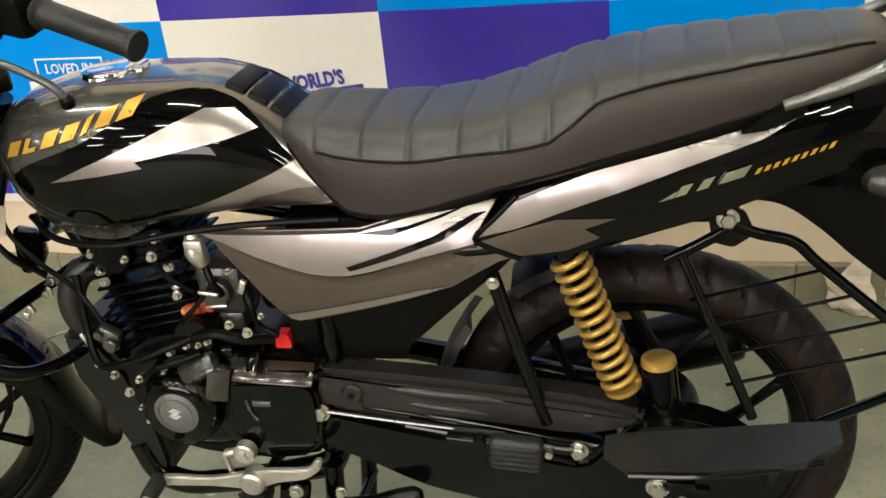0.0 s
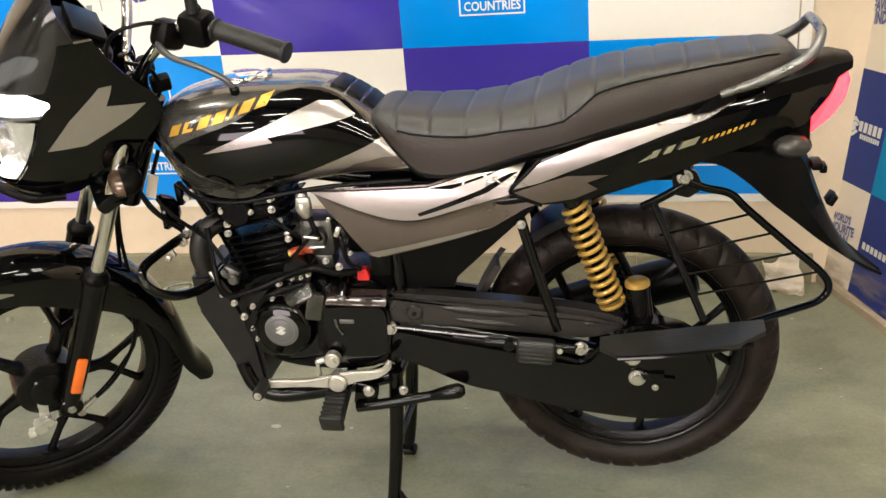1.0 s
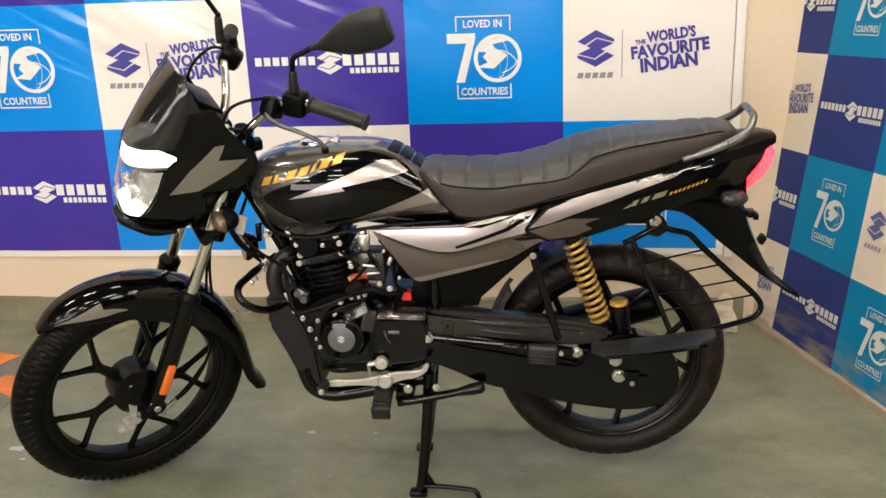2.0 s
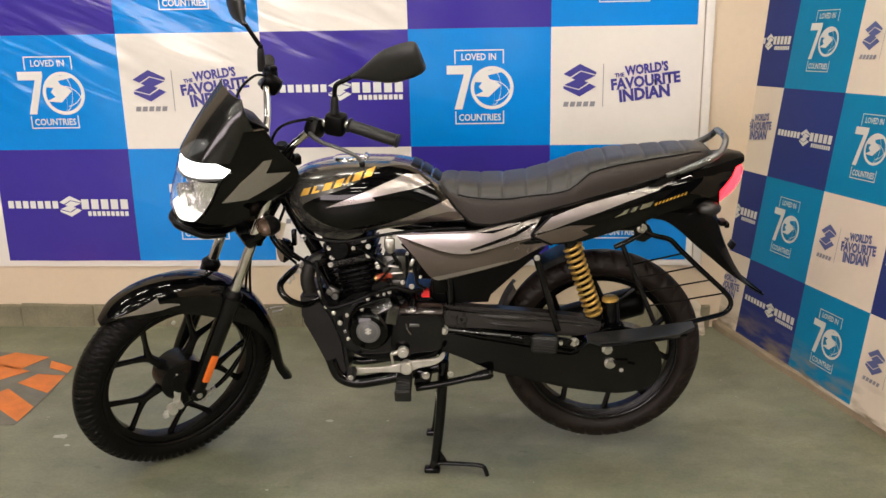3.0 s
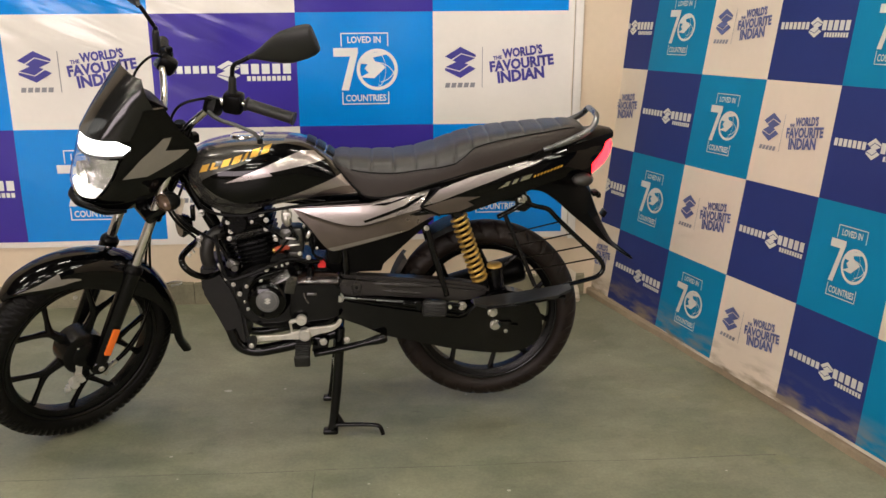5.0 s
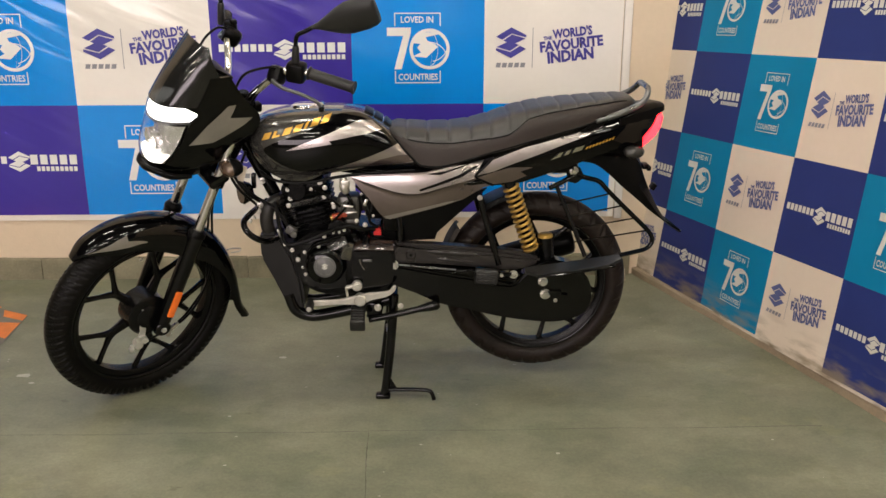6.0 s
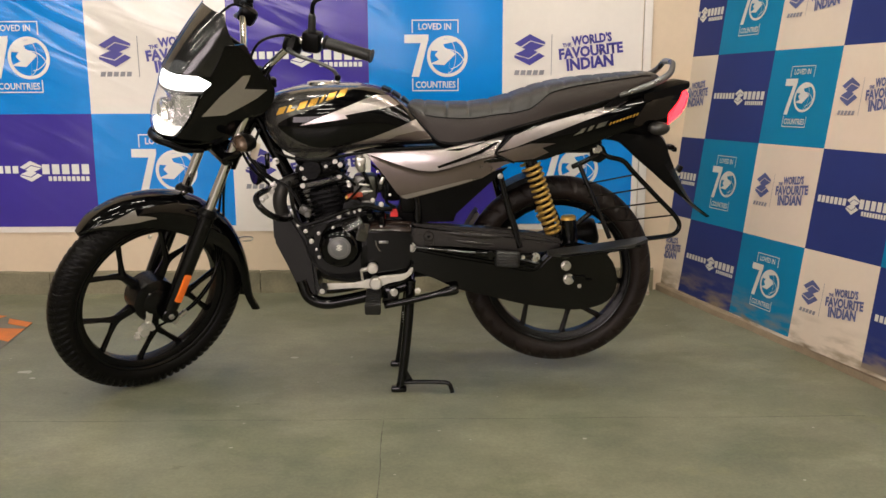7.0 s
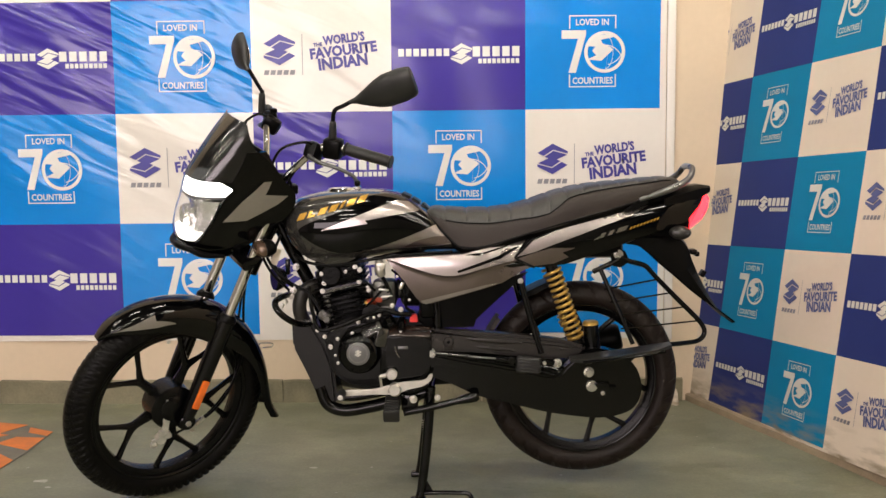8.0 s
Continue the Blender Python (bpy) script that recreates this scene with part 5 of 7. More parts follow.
# -- seat --
SXs = [-0.335, -0.315, -0.28, -0.24, -0.19, -0.13, -0.07, 0.0, 0.06, 0.12, 0.20, 0.28, 0.36, 0.42, 0.448, 0.466]
st = table(SXs, [0.912, 0.922, 0.922, 0.918, 0.917, 0.918, 0.926, 0.945, 0.966, 0.981, 0.993, 1.000, 1.007, 1.009, 1.002, 0.985])
sl = table(SXs, [0.895, 0.885, 0.848, 0.808, 0.798, 0.806, 0.826, 0.847, 0.864, 0.881, 0.902, 0.924, 0.946, 0.962, 0.968, 0.972])
sw = table(SXs, [0.062, 0.085, 0.105, 0.118, 0.126, 0.130, 0.132, 0.136, 0.138, 0.135, 0.128, 0.118, 0.104, 0.084, 0.062, 0.03])
ridge = table([-0.335, -0.25, -0.19, -0.12, -0.056, 0.007, 0.058, 0.099, 0.149, 0.246, 0.34, 0.43, 0.466], [0.905, 0.882, 0.877, 0.878, 0.888, 0.896, 0.912, 0.948, 0.964, 0.981, 0.993, 0.998, 0.984])
RIBS = [-0.275, -0.209, -0.140, -0.074, -0.010, 0.046, 0.099, 0.152, 0.206, 0.262, 0.320, 0.378]


def seat_ring(x, lo, hi, out=0.0, n=30):
    """Half-round seat section between two heights of its shoulder line."""
    res = []
    for k in range(n + 1):
        a = math.pi * k / n
        ca, sa = math.cos(a), math.sin(a)
        z = sl(x) + (st(x) - sl(x)) * sa ** 0.62
        y = -(sw(x) + out) * math.copysign(abs(ca) ** 0.42, ca)
        res.append(Vector((x, y, z)))
    return res


N = 260
rows = []
for i in range(N + 1):
    x = SXs[0] + (SXs[-1] - SXs[0]) * i / N
    g = 0.0
    for r in RIBS:
        g = max(g, math.exp(-((x - r) / 0.0042) ** 2))
    puff = 0.0
    for a, b in zip(RIBS, RIBS[1:]):
        if a <= x <= b:
            puff = math.sin(math.pi * (x - a) / (b - a)) ** 0.7
    ringp = []
    for v in seat_ring(x, 0, 1):
        above = max(0.0, min(1.0, (v.z - ridge(x)) / 0.012 + 0.3))
        seam = math.exp(-((v.z - ridge(x)) / 0.0035) ** 2)
        d = above * (0.0036 * g - 0.0011 * puff) + 0.002 * seam
        n_ = Vector((0, v.y / 0.12, (v.z - sl(x)) / max(0.03, st(x) - sl(x))))
        n_.normalize()
        ringp.append(v - n_ * d)
    rows.append(ringp)
seat = bpart("seat", loft(rows), M_SEAT, label="ribbed black vinyl dual seat with smooth brown-black flanks")
seat.data.materials.append(M_SEATLOW)
for f in seat.data.polygons:
    if f.center.z < ridge(f.center.x) and abs(f.normal.y) > 0.2:
        f.material_index = 1
base_rows = []
for i in range(41):
    x = SXs[1] + (SXs[-2] - SXs[1]) * i / 40
    w, z = sw(x) * 0.97, sl(x)
    base_rows.append([(x, -w, z + 0.004), (x, w, z + 0.004), (x, w * 0.9, z - 0.014), (x, -w * 0.9, z - 0.014)])
bpart("seat_base", loft(base_rows), M_MATT, seat, "black seat base")
hem = [(x, -sw(x) * 0.985, sl(x) + 0.004) for x in (-0.325, -0.31, -0.28, -0.24, -0.22, -0.17, -0.1, 0.0, 0.1, 0.2, 0.3, 0.4)]
bpart("seat_piping", tube(hem, 0.004, 8, 4), M_MATT, seat)

# the welt between the quilted top and the smooth flank
welt = []
for i in range(25):
    x = -0.27 + 0.69 * i / 24
    q = max(0.0, min(1.0, (ridge(x) - sl(x)) / max(0.01, st(x) - sl(x)))) ** (1 / 0.62)
    welt.append((x, -(sw(x) - 0.0008) * math.sqrt(max(0.0, 1 - q * q)) ** 0.42, ridge(x)))
bpart("seat_welt", tube(welt, 0.0022, 8, 1), M_MATT, seat, "black seat welt")

# -- side covers --
pan_w = table([-0.46, -0.40, -0.30, -0.20, -0.06], [0.104, 0.116, 0.126, 0.128, 0.118])


def pan_y(x, z, out=0.0):
    return -(pan_w(x) + out) + 4.2 * max(0.0, z - 0.742) ** 2 + 1.3 * max(0.0, 0.735 - z) ** 2


side_poly = [(-0.458, 0.770), (-0.34, 0.777), (-0.217, 0.783), (-0.14, 0.803), (-0.02, 0.829), (-0.061, 0.771), (-0.004, 0.741), (-0.03, 0.733), (-0.098, 0.693), (-0.16, 0.674), (-0.223, 0.656), (-0.29, 0.637), (-0.340, 0.622), (-0.362, 0.645), (-0.402, 0.702)]
crease = [(-0.452, 0.768), (-0.421, 0.760), (-0.371, 0.743), (-0.33, 0.730), (-0.295, 0.721), (-0.265, 0.718), (-0.239, 0.719), (-0.205, 0.726), (-0.171, 0.736), (-0.116, 0.751), (-0.061, 0.764)]
top_poly = [(-0.456, 0.7695), (-0.34, 0.776), (-0.217, 0.782), (-0.14, 0.802), (-0.025, 0.828), (-0.061, 0.772)] + crease[::-1]
fall = table([-0.46, -0.40, -0.33, -0.24, -0.15, -0.06], [0.004, 0.015, 0.018, 0.021, 0.023, 0.020])


def undercut():
    """The flank tucks in below its crease, so that the strip faces the ground."""
    bm = bmesh.new()
    top = spline([(x, 0, z) for x, z in crease], 5)
    cols_ = []
    for p in top:
        f_ = fall(p.x)
        cols_.append([bm.verts.new((p.x, pan_y(p.x, p.z - f_ * k, o), p.z - f_ * k)) for k, o in ((0, 0.0150), (0.10, 0.0070), (0.5, 0.0012), (1, 0.0006))])
    for a_, b_ in zip(cols_, cols_[1:]):
        for k in range(3):
            bm.faces.new((a_[k], b_[k], b_[k + 1], a_[k + 1]))
    return bm


for sgn in (1, -1):
    fl = (lambda b: b) if sgn > 0 else flipped
    cover = bpart("side_cover", fl(sheet(side_poly, lambda x, z: pan_y(x, z), 0.004, 0.02)), M_TAUPE, label="taupe and silver side cover")
    bpart("upper_trim", fl(sheet(top_poly, lambda x, z: pan_y(x, z, 0.014), 0.012, 0.02)), M_SILVER, cover, "silver upper side trim")
    bpart("crease_strip", fl(undercut()), M_TAUPE, cover)
    bpart("lower_band", fl(sheet([(-0.338, 0.625), (-0.29, 0.640), (-0.22, 0.659), (-0.15, 0.679), (-0.098, 0.695), (-0.15, 0.687), (-0.22, 0.670), (-0.350, 0.637)], lambda x, z: pan_y(x, z, 0.0014), 0, 0.02)), M_SILVER, cover, "pale lower band")
    bpart("dark_stripe", fl(sheet([(-0.237, 0.733), (-0.169, 0.757), (-0.114, 0.776), (-0.060, 0.803), (-0.042, 0.806), (-0.10, 0.771), (-0.17, 0.747), (-0.232, 0.727)], lambda x, z: pan_y(x, z, 0.0152), 0, 0.02)), M_BLACK, cover, "black stripe")
    bpart("dark_stripe", fl(sheet([(-0.215, 0.7815), (-0.15, 0.790), (-0.07, 0.812), (-0.10, 0.800), (-0.17, 0.779)], lambda x, z: pan_y(x, z, 0.0152), 0, 0.02)), M_BLACK, cover, "black stripe")
    bpart("air_box", fl(sheet([(-0.352, 0.622), (-0.29, 0.640), (-0.22, 0.658), (-0.15, 0.676), (-0.09, 0.700), (-0.018, 0.722), (-0.040, 0.700), (-0.080, 0.665), (-0.125, 0.624), (-0.178, 0.574), (-0.186, 0.550), (-0.34, 0.545), (-0.368, 0.565)], lambda x, z: -pan_w(x) + 0.030 + 0.12 * max(0, 0.66 - z), 0.01, 0.03)), M_MATT, cover, "black lower air box cover")

# -- tail --
tail_w = table([-0.07, 0.0, 0.10, 0.20, 0.30, 0.40, 0.48, 0.545], [0.130, 0.130, 0.127, 0.121, 0.111, 0.094, 0.072, 0.042])


def tail_y(x, z, out=0.0):
    mid = 0.80 + 0.22 * (x - 0.05)
    return -(tail_w(x) + out) + 1.6 * max(0.0, abs(z - mid) - 0.015) ** 2 * 4


tail_poly = [(-0.061, 0.771), (-0.010, 0.826), (0.045, 0.846), (0.095, 0.864), (0.181, 0.886), (0.267, 0.908), (0.353, 0.930), (0.438, 0.957), (0.515, 0.976), (0.546, 0.968), (0.530, 0.940), (0.500, 0.905), (0.470, 0.872), (0.42, 0.858), (0.37, 0.842), (0.30, 0.820), (0.241, 0.796), (0.18, 0.777), (0.094, 0.748), (0.03, 0.741), (-0.001, 0.741)]
for sgn in (1, -1):
    fl = (lambda b: b) if sgn > 0 else flipped
    tail = bpart("tail_cowl", fl(sheet(tail_poly, lambda x, z: tail_y(x, z), 0.005, 0.02)), M_BLACK, label="gloss black tail cowl")
    bpart("tail_flash", fl(sheet([(-0.052, 0.775), (-0.008, 0.822), (0.045, 0.843), (0.095, 0.861), (0.181, 0.883), (0.267, 0.905), (0.35, 0.926), (0.30, 0.897), (0.21, 0.866), (0.146, 0.842), (0.051, 0.808), (0.0, 0.788)], lambda x, z: tail_y(x, z, 0.0015), 0, 0.02)), M_SILVER, tail, "silver tail flash")
    bpart("tail_lower_flash", fl(sheet([(-0.050, 0.769), (0.0, 0.786), (0.05, 0.800), (0.125, 0.800), (0.085, 0.786), (0.105, 0.772), (0.06, 0.752), (0.0, 0.745)], lambda x, z: tail_y(x, z, 0.0015), 0, 0.02)), M_TAUPE, tail, "taupe front corner of the tail")
    bpart("panel_gap", fl(tube([(0.0, tail_y(0, 0.826, 0.001), 0.832), (-0.032, tail_y(-0.03, 0.80, 0.001), 0.800), (-0.058, tail_y(-0.06, 0.771, 0.001), 0.772), (-0.03, tail_y(-0.03, 0.755, 0.001), 0.755), (0.0, tail_y(0, 0.742, 0.001), 0.741)], 0.0042, 8, 3)), M_MATT, tail)
    # raised chrome blocks for the figures and small gold ones behind them
    for k, (x0, w_) in enumerate(((0.196, 0.014), (0.222, 0.014), (0.248, 0.030))):
        z0 = 0.826 + (x0 - 0.19) * 0.30
        bpart("badge_block", fl(sheet([(x0, z0), (x0 + w_, z0 + w_ * 0.3), (x0 + w_ + 0.009, z0 + w_ * 0.3 + 0.015), (x0 + 0.009, z0 + 0.015)], lambda x, z: tail_y(x, z, 0.004), 0.003, 0.02)), M_CHROME, tail, "raised chrome badge block")
    bpart("badge_block", fl(sheet([(0.178, 0.822), (0.195, 0.827), (0.200, 0.836)], lambda x, z: tail_y(x, z, 0.003), 0.002, 0.02)), M_CHROME, tail)
    for k in range(9):
        x0 = 0.290 + 0.0105 * k
        z0 = 0.853 + 0.0034 * k
        bpart("badge_letter", fl(sheet([(x0, z0), (x0 + 0.006, z0 + 0.002), (x0 + 0.010, z0 + 0.010), (x0 + 0.004, z0 + 0.008)], lambda x, z: tail_y(x, z, 0.0015), 0, 0.02)), M_GOLDTXT, tail, "gold badge lettering block")
    bpart("grab_mount", fl(plate([(0.270, 0.908), (0.312, 0.942), (0.345, 0.955), (0.345, 0.932), (0.30, 0.912)], -0.124, -0.108, 0.003)), M_MATT, tail, "black grab rail mount")
half_rail = [(0.318, 0.128, 0.945), (0.39, 0.124, 0.968), (0.448, 0.112, 0.992), (0.476, 0.095, 1.012), (0.488, 0.068, 1.034), (0.488, 0.04, 1.040)]
rail = bpart("grab_rail", tube([(x, -y, z) for x, y, z in half_rail] + [(0.488, 0.0, 1.041)] + half_rail[::-1], [0.0065, 0.0100, 0.0100, 0.0095, 0.009, 0.009, 0.009, 0.009, 0.009, 0.0095, 0.0100, 0.0100, 0.0065], 14, 8), M_SATIN, label="satin grey grab rail behind the seat")
bpart("tail_cap", loft([[(x, -w * c, z0 + (z1 - z0) * t) for c, t in ((1, 0), (1, 0.7), (0.7, 1), (-0.7, 1), (-1, 0.7), (-1, 0))] for x, w, z0, z1 in ((0.40, 0.088, 0.90, 0.965), (0.46, 0.074, 0.915, 0.978), (0.52, 0.052, 0.945, 0.985), (0.552, 0.034, 0.962, 0.980))]), M_MATT, bike, "black tail end cap")
tl_rows = []
for k in range(15):
    t = k / 14
    z = 0.846 + 0.108 * t
    xb = 0.480 + 0.050 * t
    xf = np.interp(t, [0, 0.25, 0.55, 0.85, 1], [0.493, 0.526, 0.545, 0.552, 0.545])
    w = np.interp(t, [0, 0.3, 0.7, 1], [0.045, 0.062, 0.060, 0.045])
    tl_rows.append([(xb, -w, z), (xb + (xf - xb) * 0.6, -w * 0.9, z), (xf, -w * 0.45, z), (xf + 0.004, 0, z), (xf, w * 0.45, z), (xb + (xf - xb) * 0.6, w * 0.9, z), (xb, w, z)])
tail_lamp = bpart("tail_lamp", loft(tl_rows), M_TAIL, label="red tail lamp lens")
bpart("lamp_housing", loft([[(x, -w, z0), (x, -w, z1), (x, w, z1), (x, w, z0)] for x, w, z0, z1 in ((0.36, 0.070, 0.80, 0.90), (0.44, 0.062, 0.80, 0.94), (0.484, 0.056, 0.835, 0.955))]), M_MATT, tail_lamp, "black lamp housing")
for y in (-1, 1):
    ri = bpart("rear_indicator", merged(tube([(0.444, 0.05 * y, 0.832), (0.447, 0.10 * y, 0.835)], 0.012, 10, 1), loft([[(0.446 + 0.034 * k * math.cos(a), y * (0.085 + d), 0.842 + 0.022 * k * math.sin(a)) for a in [2 * math.pi * j / 16 for j in range(16)]] for k, d in ((0.6, 0), (0.95, 0.008), (1, 0.022))])), M_MATT, bike, "black rear indicator")
    bpart("indicator_lens", loft([[(0.446 + 0.033 * k * math.cos(a), y * (0.107 + d), 0.842 + 0.021 * k * math.sin(a)) for a in [2 * math.pi * j / 16 for j in range(16)]] for k, d in ((1, 0), (0.85, 0.014), (0.4, 0.022))]), M_SMOKE, ri, "smoked indicator lens")

# -- rear mudguard, tapering to a pointed flap --
fl_rows = []
upper = spline([(0.36, 0, 0.842), (0.44, 0, 0.836), (0.486, 0, 0.800), (0.504, 0, 0.750), (0.528, 0, 0.690), (0.562, 0, 0.625), (0.600, 0, 0.576), (0.642, 0, 0.546)], 6)
lower = spline([(0.285, 0, 0.806), (0.33, 0, 0.796), (0.375, 0, 0.764), (0.420, 0, 0.722), (0.470, 0, 0.680), (0.518, 0, 0.637), (0.568, 0, 0.598), (0.640, 0, 0.544)], 6)
for k, (a, b) in enumerate(zip(upper, lower)):
    w = np.interp(k / (len(upper) - 1), [0, 0.3, 0.6, 0.9, 1], [0.080, 0.078, 0.074, 0.045, 0.012])
    m_ = a.lerp(b, 0.45)
    fl_rows.append([(a.x, 0, a.z), (a.x * 0.8 + m_.x * 0.2, -w * 0.7, a.z * 0.8 + m_.z * 0.2), (m_.x, -w, m_.z), (b.x, -w * 0.98, b.z), (b.x + 0.004, -w * 0.9, b.z + 0.004), (m_.x - 0.004, 0, m_.z - 0.004), (b.x + 0.004, w * 0.9, b.z + 0.004), (b.x, w * 0.98, b.z), (m_.x, w, m_.z), (a.x * 0.8 + m_.x * 0.2, w * 0.7, a.z * 0.8 + m_.z * 0.2)])
rear_guard = bpart("rear_mudguard", loft(fl_rows), M_MATT, label="black pointed rear mudguard")
bpart("plate_light", merged(box((0.508, 0, 0.772), (0.022, 0.045, 0.016), 0.005), box((0.520, 0, 0.765), (0.014, 0.036, 0.016), 0.004)), M_MATT, rear_guard)
bpart("reflector_bracket", box((0.540, 0, 0.702), (0.014, 0.036, 0.022), 0.003, (0, 30, 0)), M_MATT, rear_guard)
hug = []
for i in range(8, 13):
    a = radians(58 + 112 * i / 20)
    hug.append([(RC.x + r * math.cos(a), RC.y + y, RC.z + r * math.sin(a)) for r, y in ((0.318, -0.066), (0.334, -0.058), (0.342, 0.0), (0.334, 0.058), (0.318, 0.066), (0.326, 0.0))])
bpart("inner_mudguard", loft(hug), M_MATT, rear_guard, "black inner mudguard")
M_FLAP = mat("grey_splash_flap", (0.022, 0.016, 0.011), 0.65, 0.0, 0.4, 22, bump=0.2, bump_scale=120)
flap_rows = []
for i in range(13):
    a = radians(143 + 22 * i / 12)
    w_ = 0.060 * math.sin(math.pi * (0.22 + 0.78 * i / 12)) ** 0.4 if i < 12 else 0.046
    flap_rows.append([(RC.x + r * math.cos(a), RC.y + y, RC.z + r * math.sin(a)) for r, y in ((0.322, -w_), (0.336, -w_ * 0.9), (0.342, 0.0), (0.336, w_ * 0.9), (0.322, w_), (0.336, 0.0))])
bpart("splash_flap", loft(flap_rows), M_FLAP, rear_guard, "brown-black splash flap before the tyre")

# -- chassis --
chassis = bpart("chassis", merged(
    tube([(-0.835, 0, 0.93), (-0.80, 0, 0.86), (-0.70, -0.0, 0.66), (-0.655, 0.0, 0.54)], 0.021, 14, 5),
    tube([(-0.80, 0, 0.88), (-0.60, 0, 0.80), (-0.40, 0, 0.765), (-0.25, 0, 0.75)], 0.020, 12, 5),
    tube([(-0.30, -0.10, 0.745), (-0.10, -0.11, 0.745), (0.10, -0.105, 0.775), (0.30, -0.09, 0.83), (0.42, -0.07, 0.865)], 0.012, 10, 5),
    tube([(-0.30, 0.10, 0.745), (-0.10, 0.11, 0.745), (0.10, 0.105, 0.775), (0.30, 0.09, 0.83), (0.42, 0.07, 0.865)], 0.012, 10, 5),
    tube([(-0.33, -0.075, 0.74), (-0.30, -0.085, 0.60), (-0.31, -0.085, 0.45), (-0.33, -0.085, 0.38)], 0.015, 10, 5),
    tube([(-0.33, 0.075, 0.74), (-0.30, 0.085, 0.60), (-0.31, 0.085, 0.45), (-0.33, 0.085, 0.38)], 0.015, 10, 5),
    tube([(-0.044, -0.106, 0.705), (-0.016, -0.112, 0.60), (0.022, -0.118, 0.472)], 0.0105, 12, 4),
    tube([(-0.058, 0.112, 0.705), (-0.03, 0.118, 0.60), (0.003, 0.120, 0.49)], 0.0115, 12, 4)), M_FRAME, label="black tubular frame")
bpart("strut_bolt", bolt((-0.042, -0.120, 0.698), 0.0065, 0.010), M_STEEL, chassis)
# dark boxes added to fill the inside of the frame
bpart("frame_fill", merged(box((-0.25, 0, 0.71), (0.22, 0.15, 0.14), 0.03), box((0.10, 0, 0.80), (0.36, 0.14, 0.08), 0.02), box((-0.26, 0, 0.60), (0.14, 0.13, 0.12), 0.02)), M_MATT, chassis, "black boxes added to fill the inside of the frame")
swing = bpart("swing_arm", merged(tube([(-0.325, -0.085, 0.476), (-0.1, -0.085, 0.44), (0.09, -0.085, 0.405), (0.19, -0.085, 0.370)], [0.022, 0.020, 0.020, 0.018], 14, 4), tube([(-0.325, 0.085, 0.476), (0.09, 0.085, 0.405), (0.19, 0.085, 0.370)], 0.020, 14, 3), tube([(-0.16, -0.085, 0.45), (-0.16, 0.085, 0.45)], 0.018, 12, 1),
                                 box((0.175, -0.092, 0.372), (0.09, 0.012, 0.045), 0.008), box((0.175, 0.092, 0.372), (0.09, 0.012, 0.045), 0.008)), M_FRAME, label="black swing arm")
# -- chain case --
lower_poly = smooth_poly([(-0.335, 0.470), (-0.20, 0.448), (-0.06, 0.424), (0.06, 0.400), (0.10, 0.43), (0.15, 0.475), (0.20, 0.484), (0.27, 0.466), (0.318, 0.420), (0.333, 0.355), (0.315, 0.303), (0.27, 0.276), (0.20, 0.265), (0.11, 0.273), (0.02, 0.288), (-0.08, 0.314), (-0.17, 0.335), (-0.25, 0.372), (-0.335, 0.412)], 3)
case = bpart("chain_case", plate(lower_poly, -0.118, -0.058, 0.008), M_FRAME, label="black lower chain case")
upper_poly = smooth_poly([(-0.318, 0.540), (-0.30, 0.547), (-0.15, 0.538), (0.0, 0.524), (0.09, 0.512), (0.158, 0.490), (0.12, 0.462), (0.05, 0.452), (-0.05, 0.462), (-0.2, 0.476), (-0.325, 0.484)], 3)
ucase = bpart("chain_cover", plate(upper_poly, -0.122, -0.07, 0.010), M_CHAIN, case, "satin black upper chain cover")
for z0, x0, x1, r_ in ((0.5225, -0.235, 0.03, 0.0105), (0.4975, -0.205, 0.0, 0.0085)):
    bpart("pressed_rib", tube([(x0, -0.1155, z0), (x0 * 0.75 + x1 * 0.25, -0.1175, z0 - 0.005), ((x0 + x1) / 2, -0.1175, z0 - 0.011), (x1, -0.1145, z0 - 0.024)], [0.003, r_, r_, 0.003], 12, 6), M_CHAIN, ucase, "pressed rib of the cover")
bpart("pressed_rib", tube([(0.055, -0.1155, 0.492), (0.085, -0.117, 0.487), (0.115, -0.1155, 0.478)], [0.003, 0.007, 0.003], 10, 6), M_CHAIN, ucase)
# grey rod added to draw the highlight along the dark seam
bpart("edge_highlight_rod", tube([(-0.31, -0.124, 0.477), (-0.17, -0.124, 0.462), (-0.04, -0.124, 0.452)], 0.0032, 8, 4), M_SATIN, ucase, "grey rod standing for the highlight on the seam")
bpart("cover_edge", tube([(-0.19, -0.1205, 0.456), (-0.05, -0.1205, 0.434), (0.06, -0.1205, 0.404)], 0.005, 8, 4), M_FRAME, case)
bpart("stud", merged(disc((-0.265, -0.122, 0.511), 0.017, 0.014, 20, bevel=0.004), box((-0.265, -0.120, 0.497), (0.030, 0.010, 0.030), 0.004)), M_CHAIN, ucase)
bpart("bolt", bolt((-0.265, -0.130, 0.511), 0.005, 0.006), M_FRAME, ucase)
bpart("front_rim", tube([(-0.318, -0.12, 0.545), (-0.335, -0.122, 0.515), (-0.338, -0.122, 0.48)], 0.006, 8, 4), M_FRAME, ucase)
for c, r in (((0.168, -0.125, 0.412), 0.012), ((0.177, -0.128, 0.369), 0.013), ((0.068, -0.152, 0.447), 0.0105), ((-0.322, -0.128, 0.475), 0.0125), ((0.212, -0.1215, 0.345), 0.005), ((0.195, -0.1215, 0.372), 0.005)):
    bpart("bolt", bolt(c, r, 0.014 if r > 0.01 else 0.006), M_STEEL, case, "bright steel bolt")
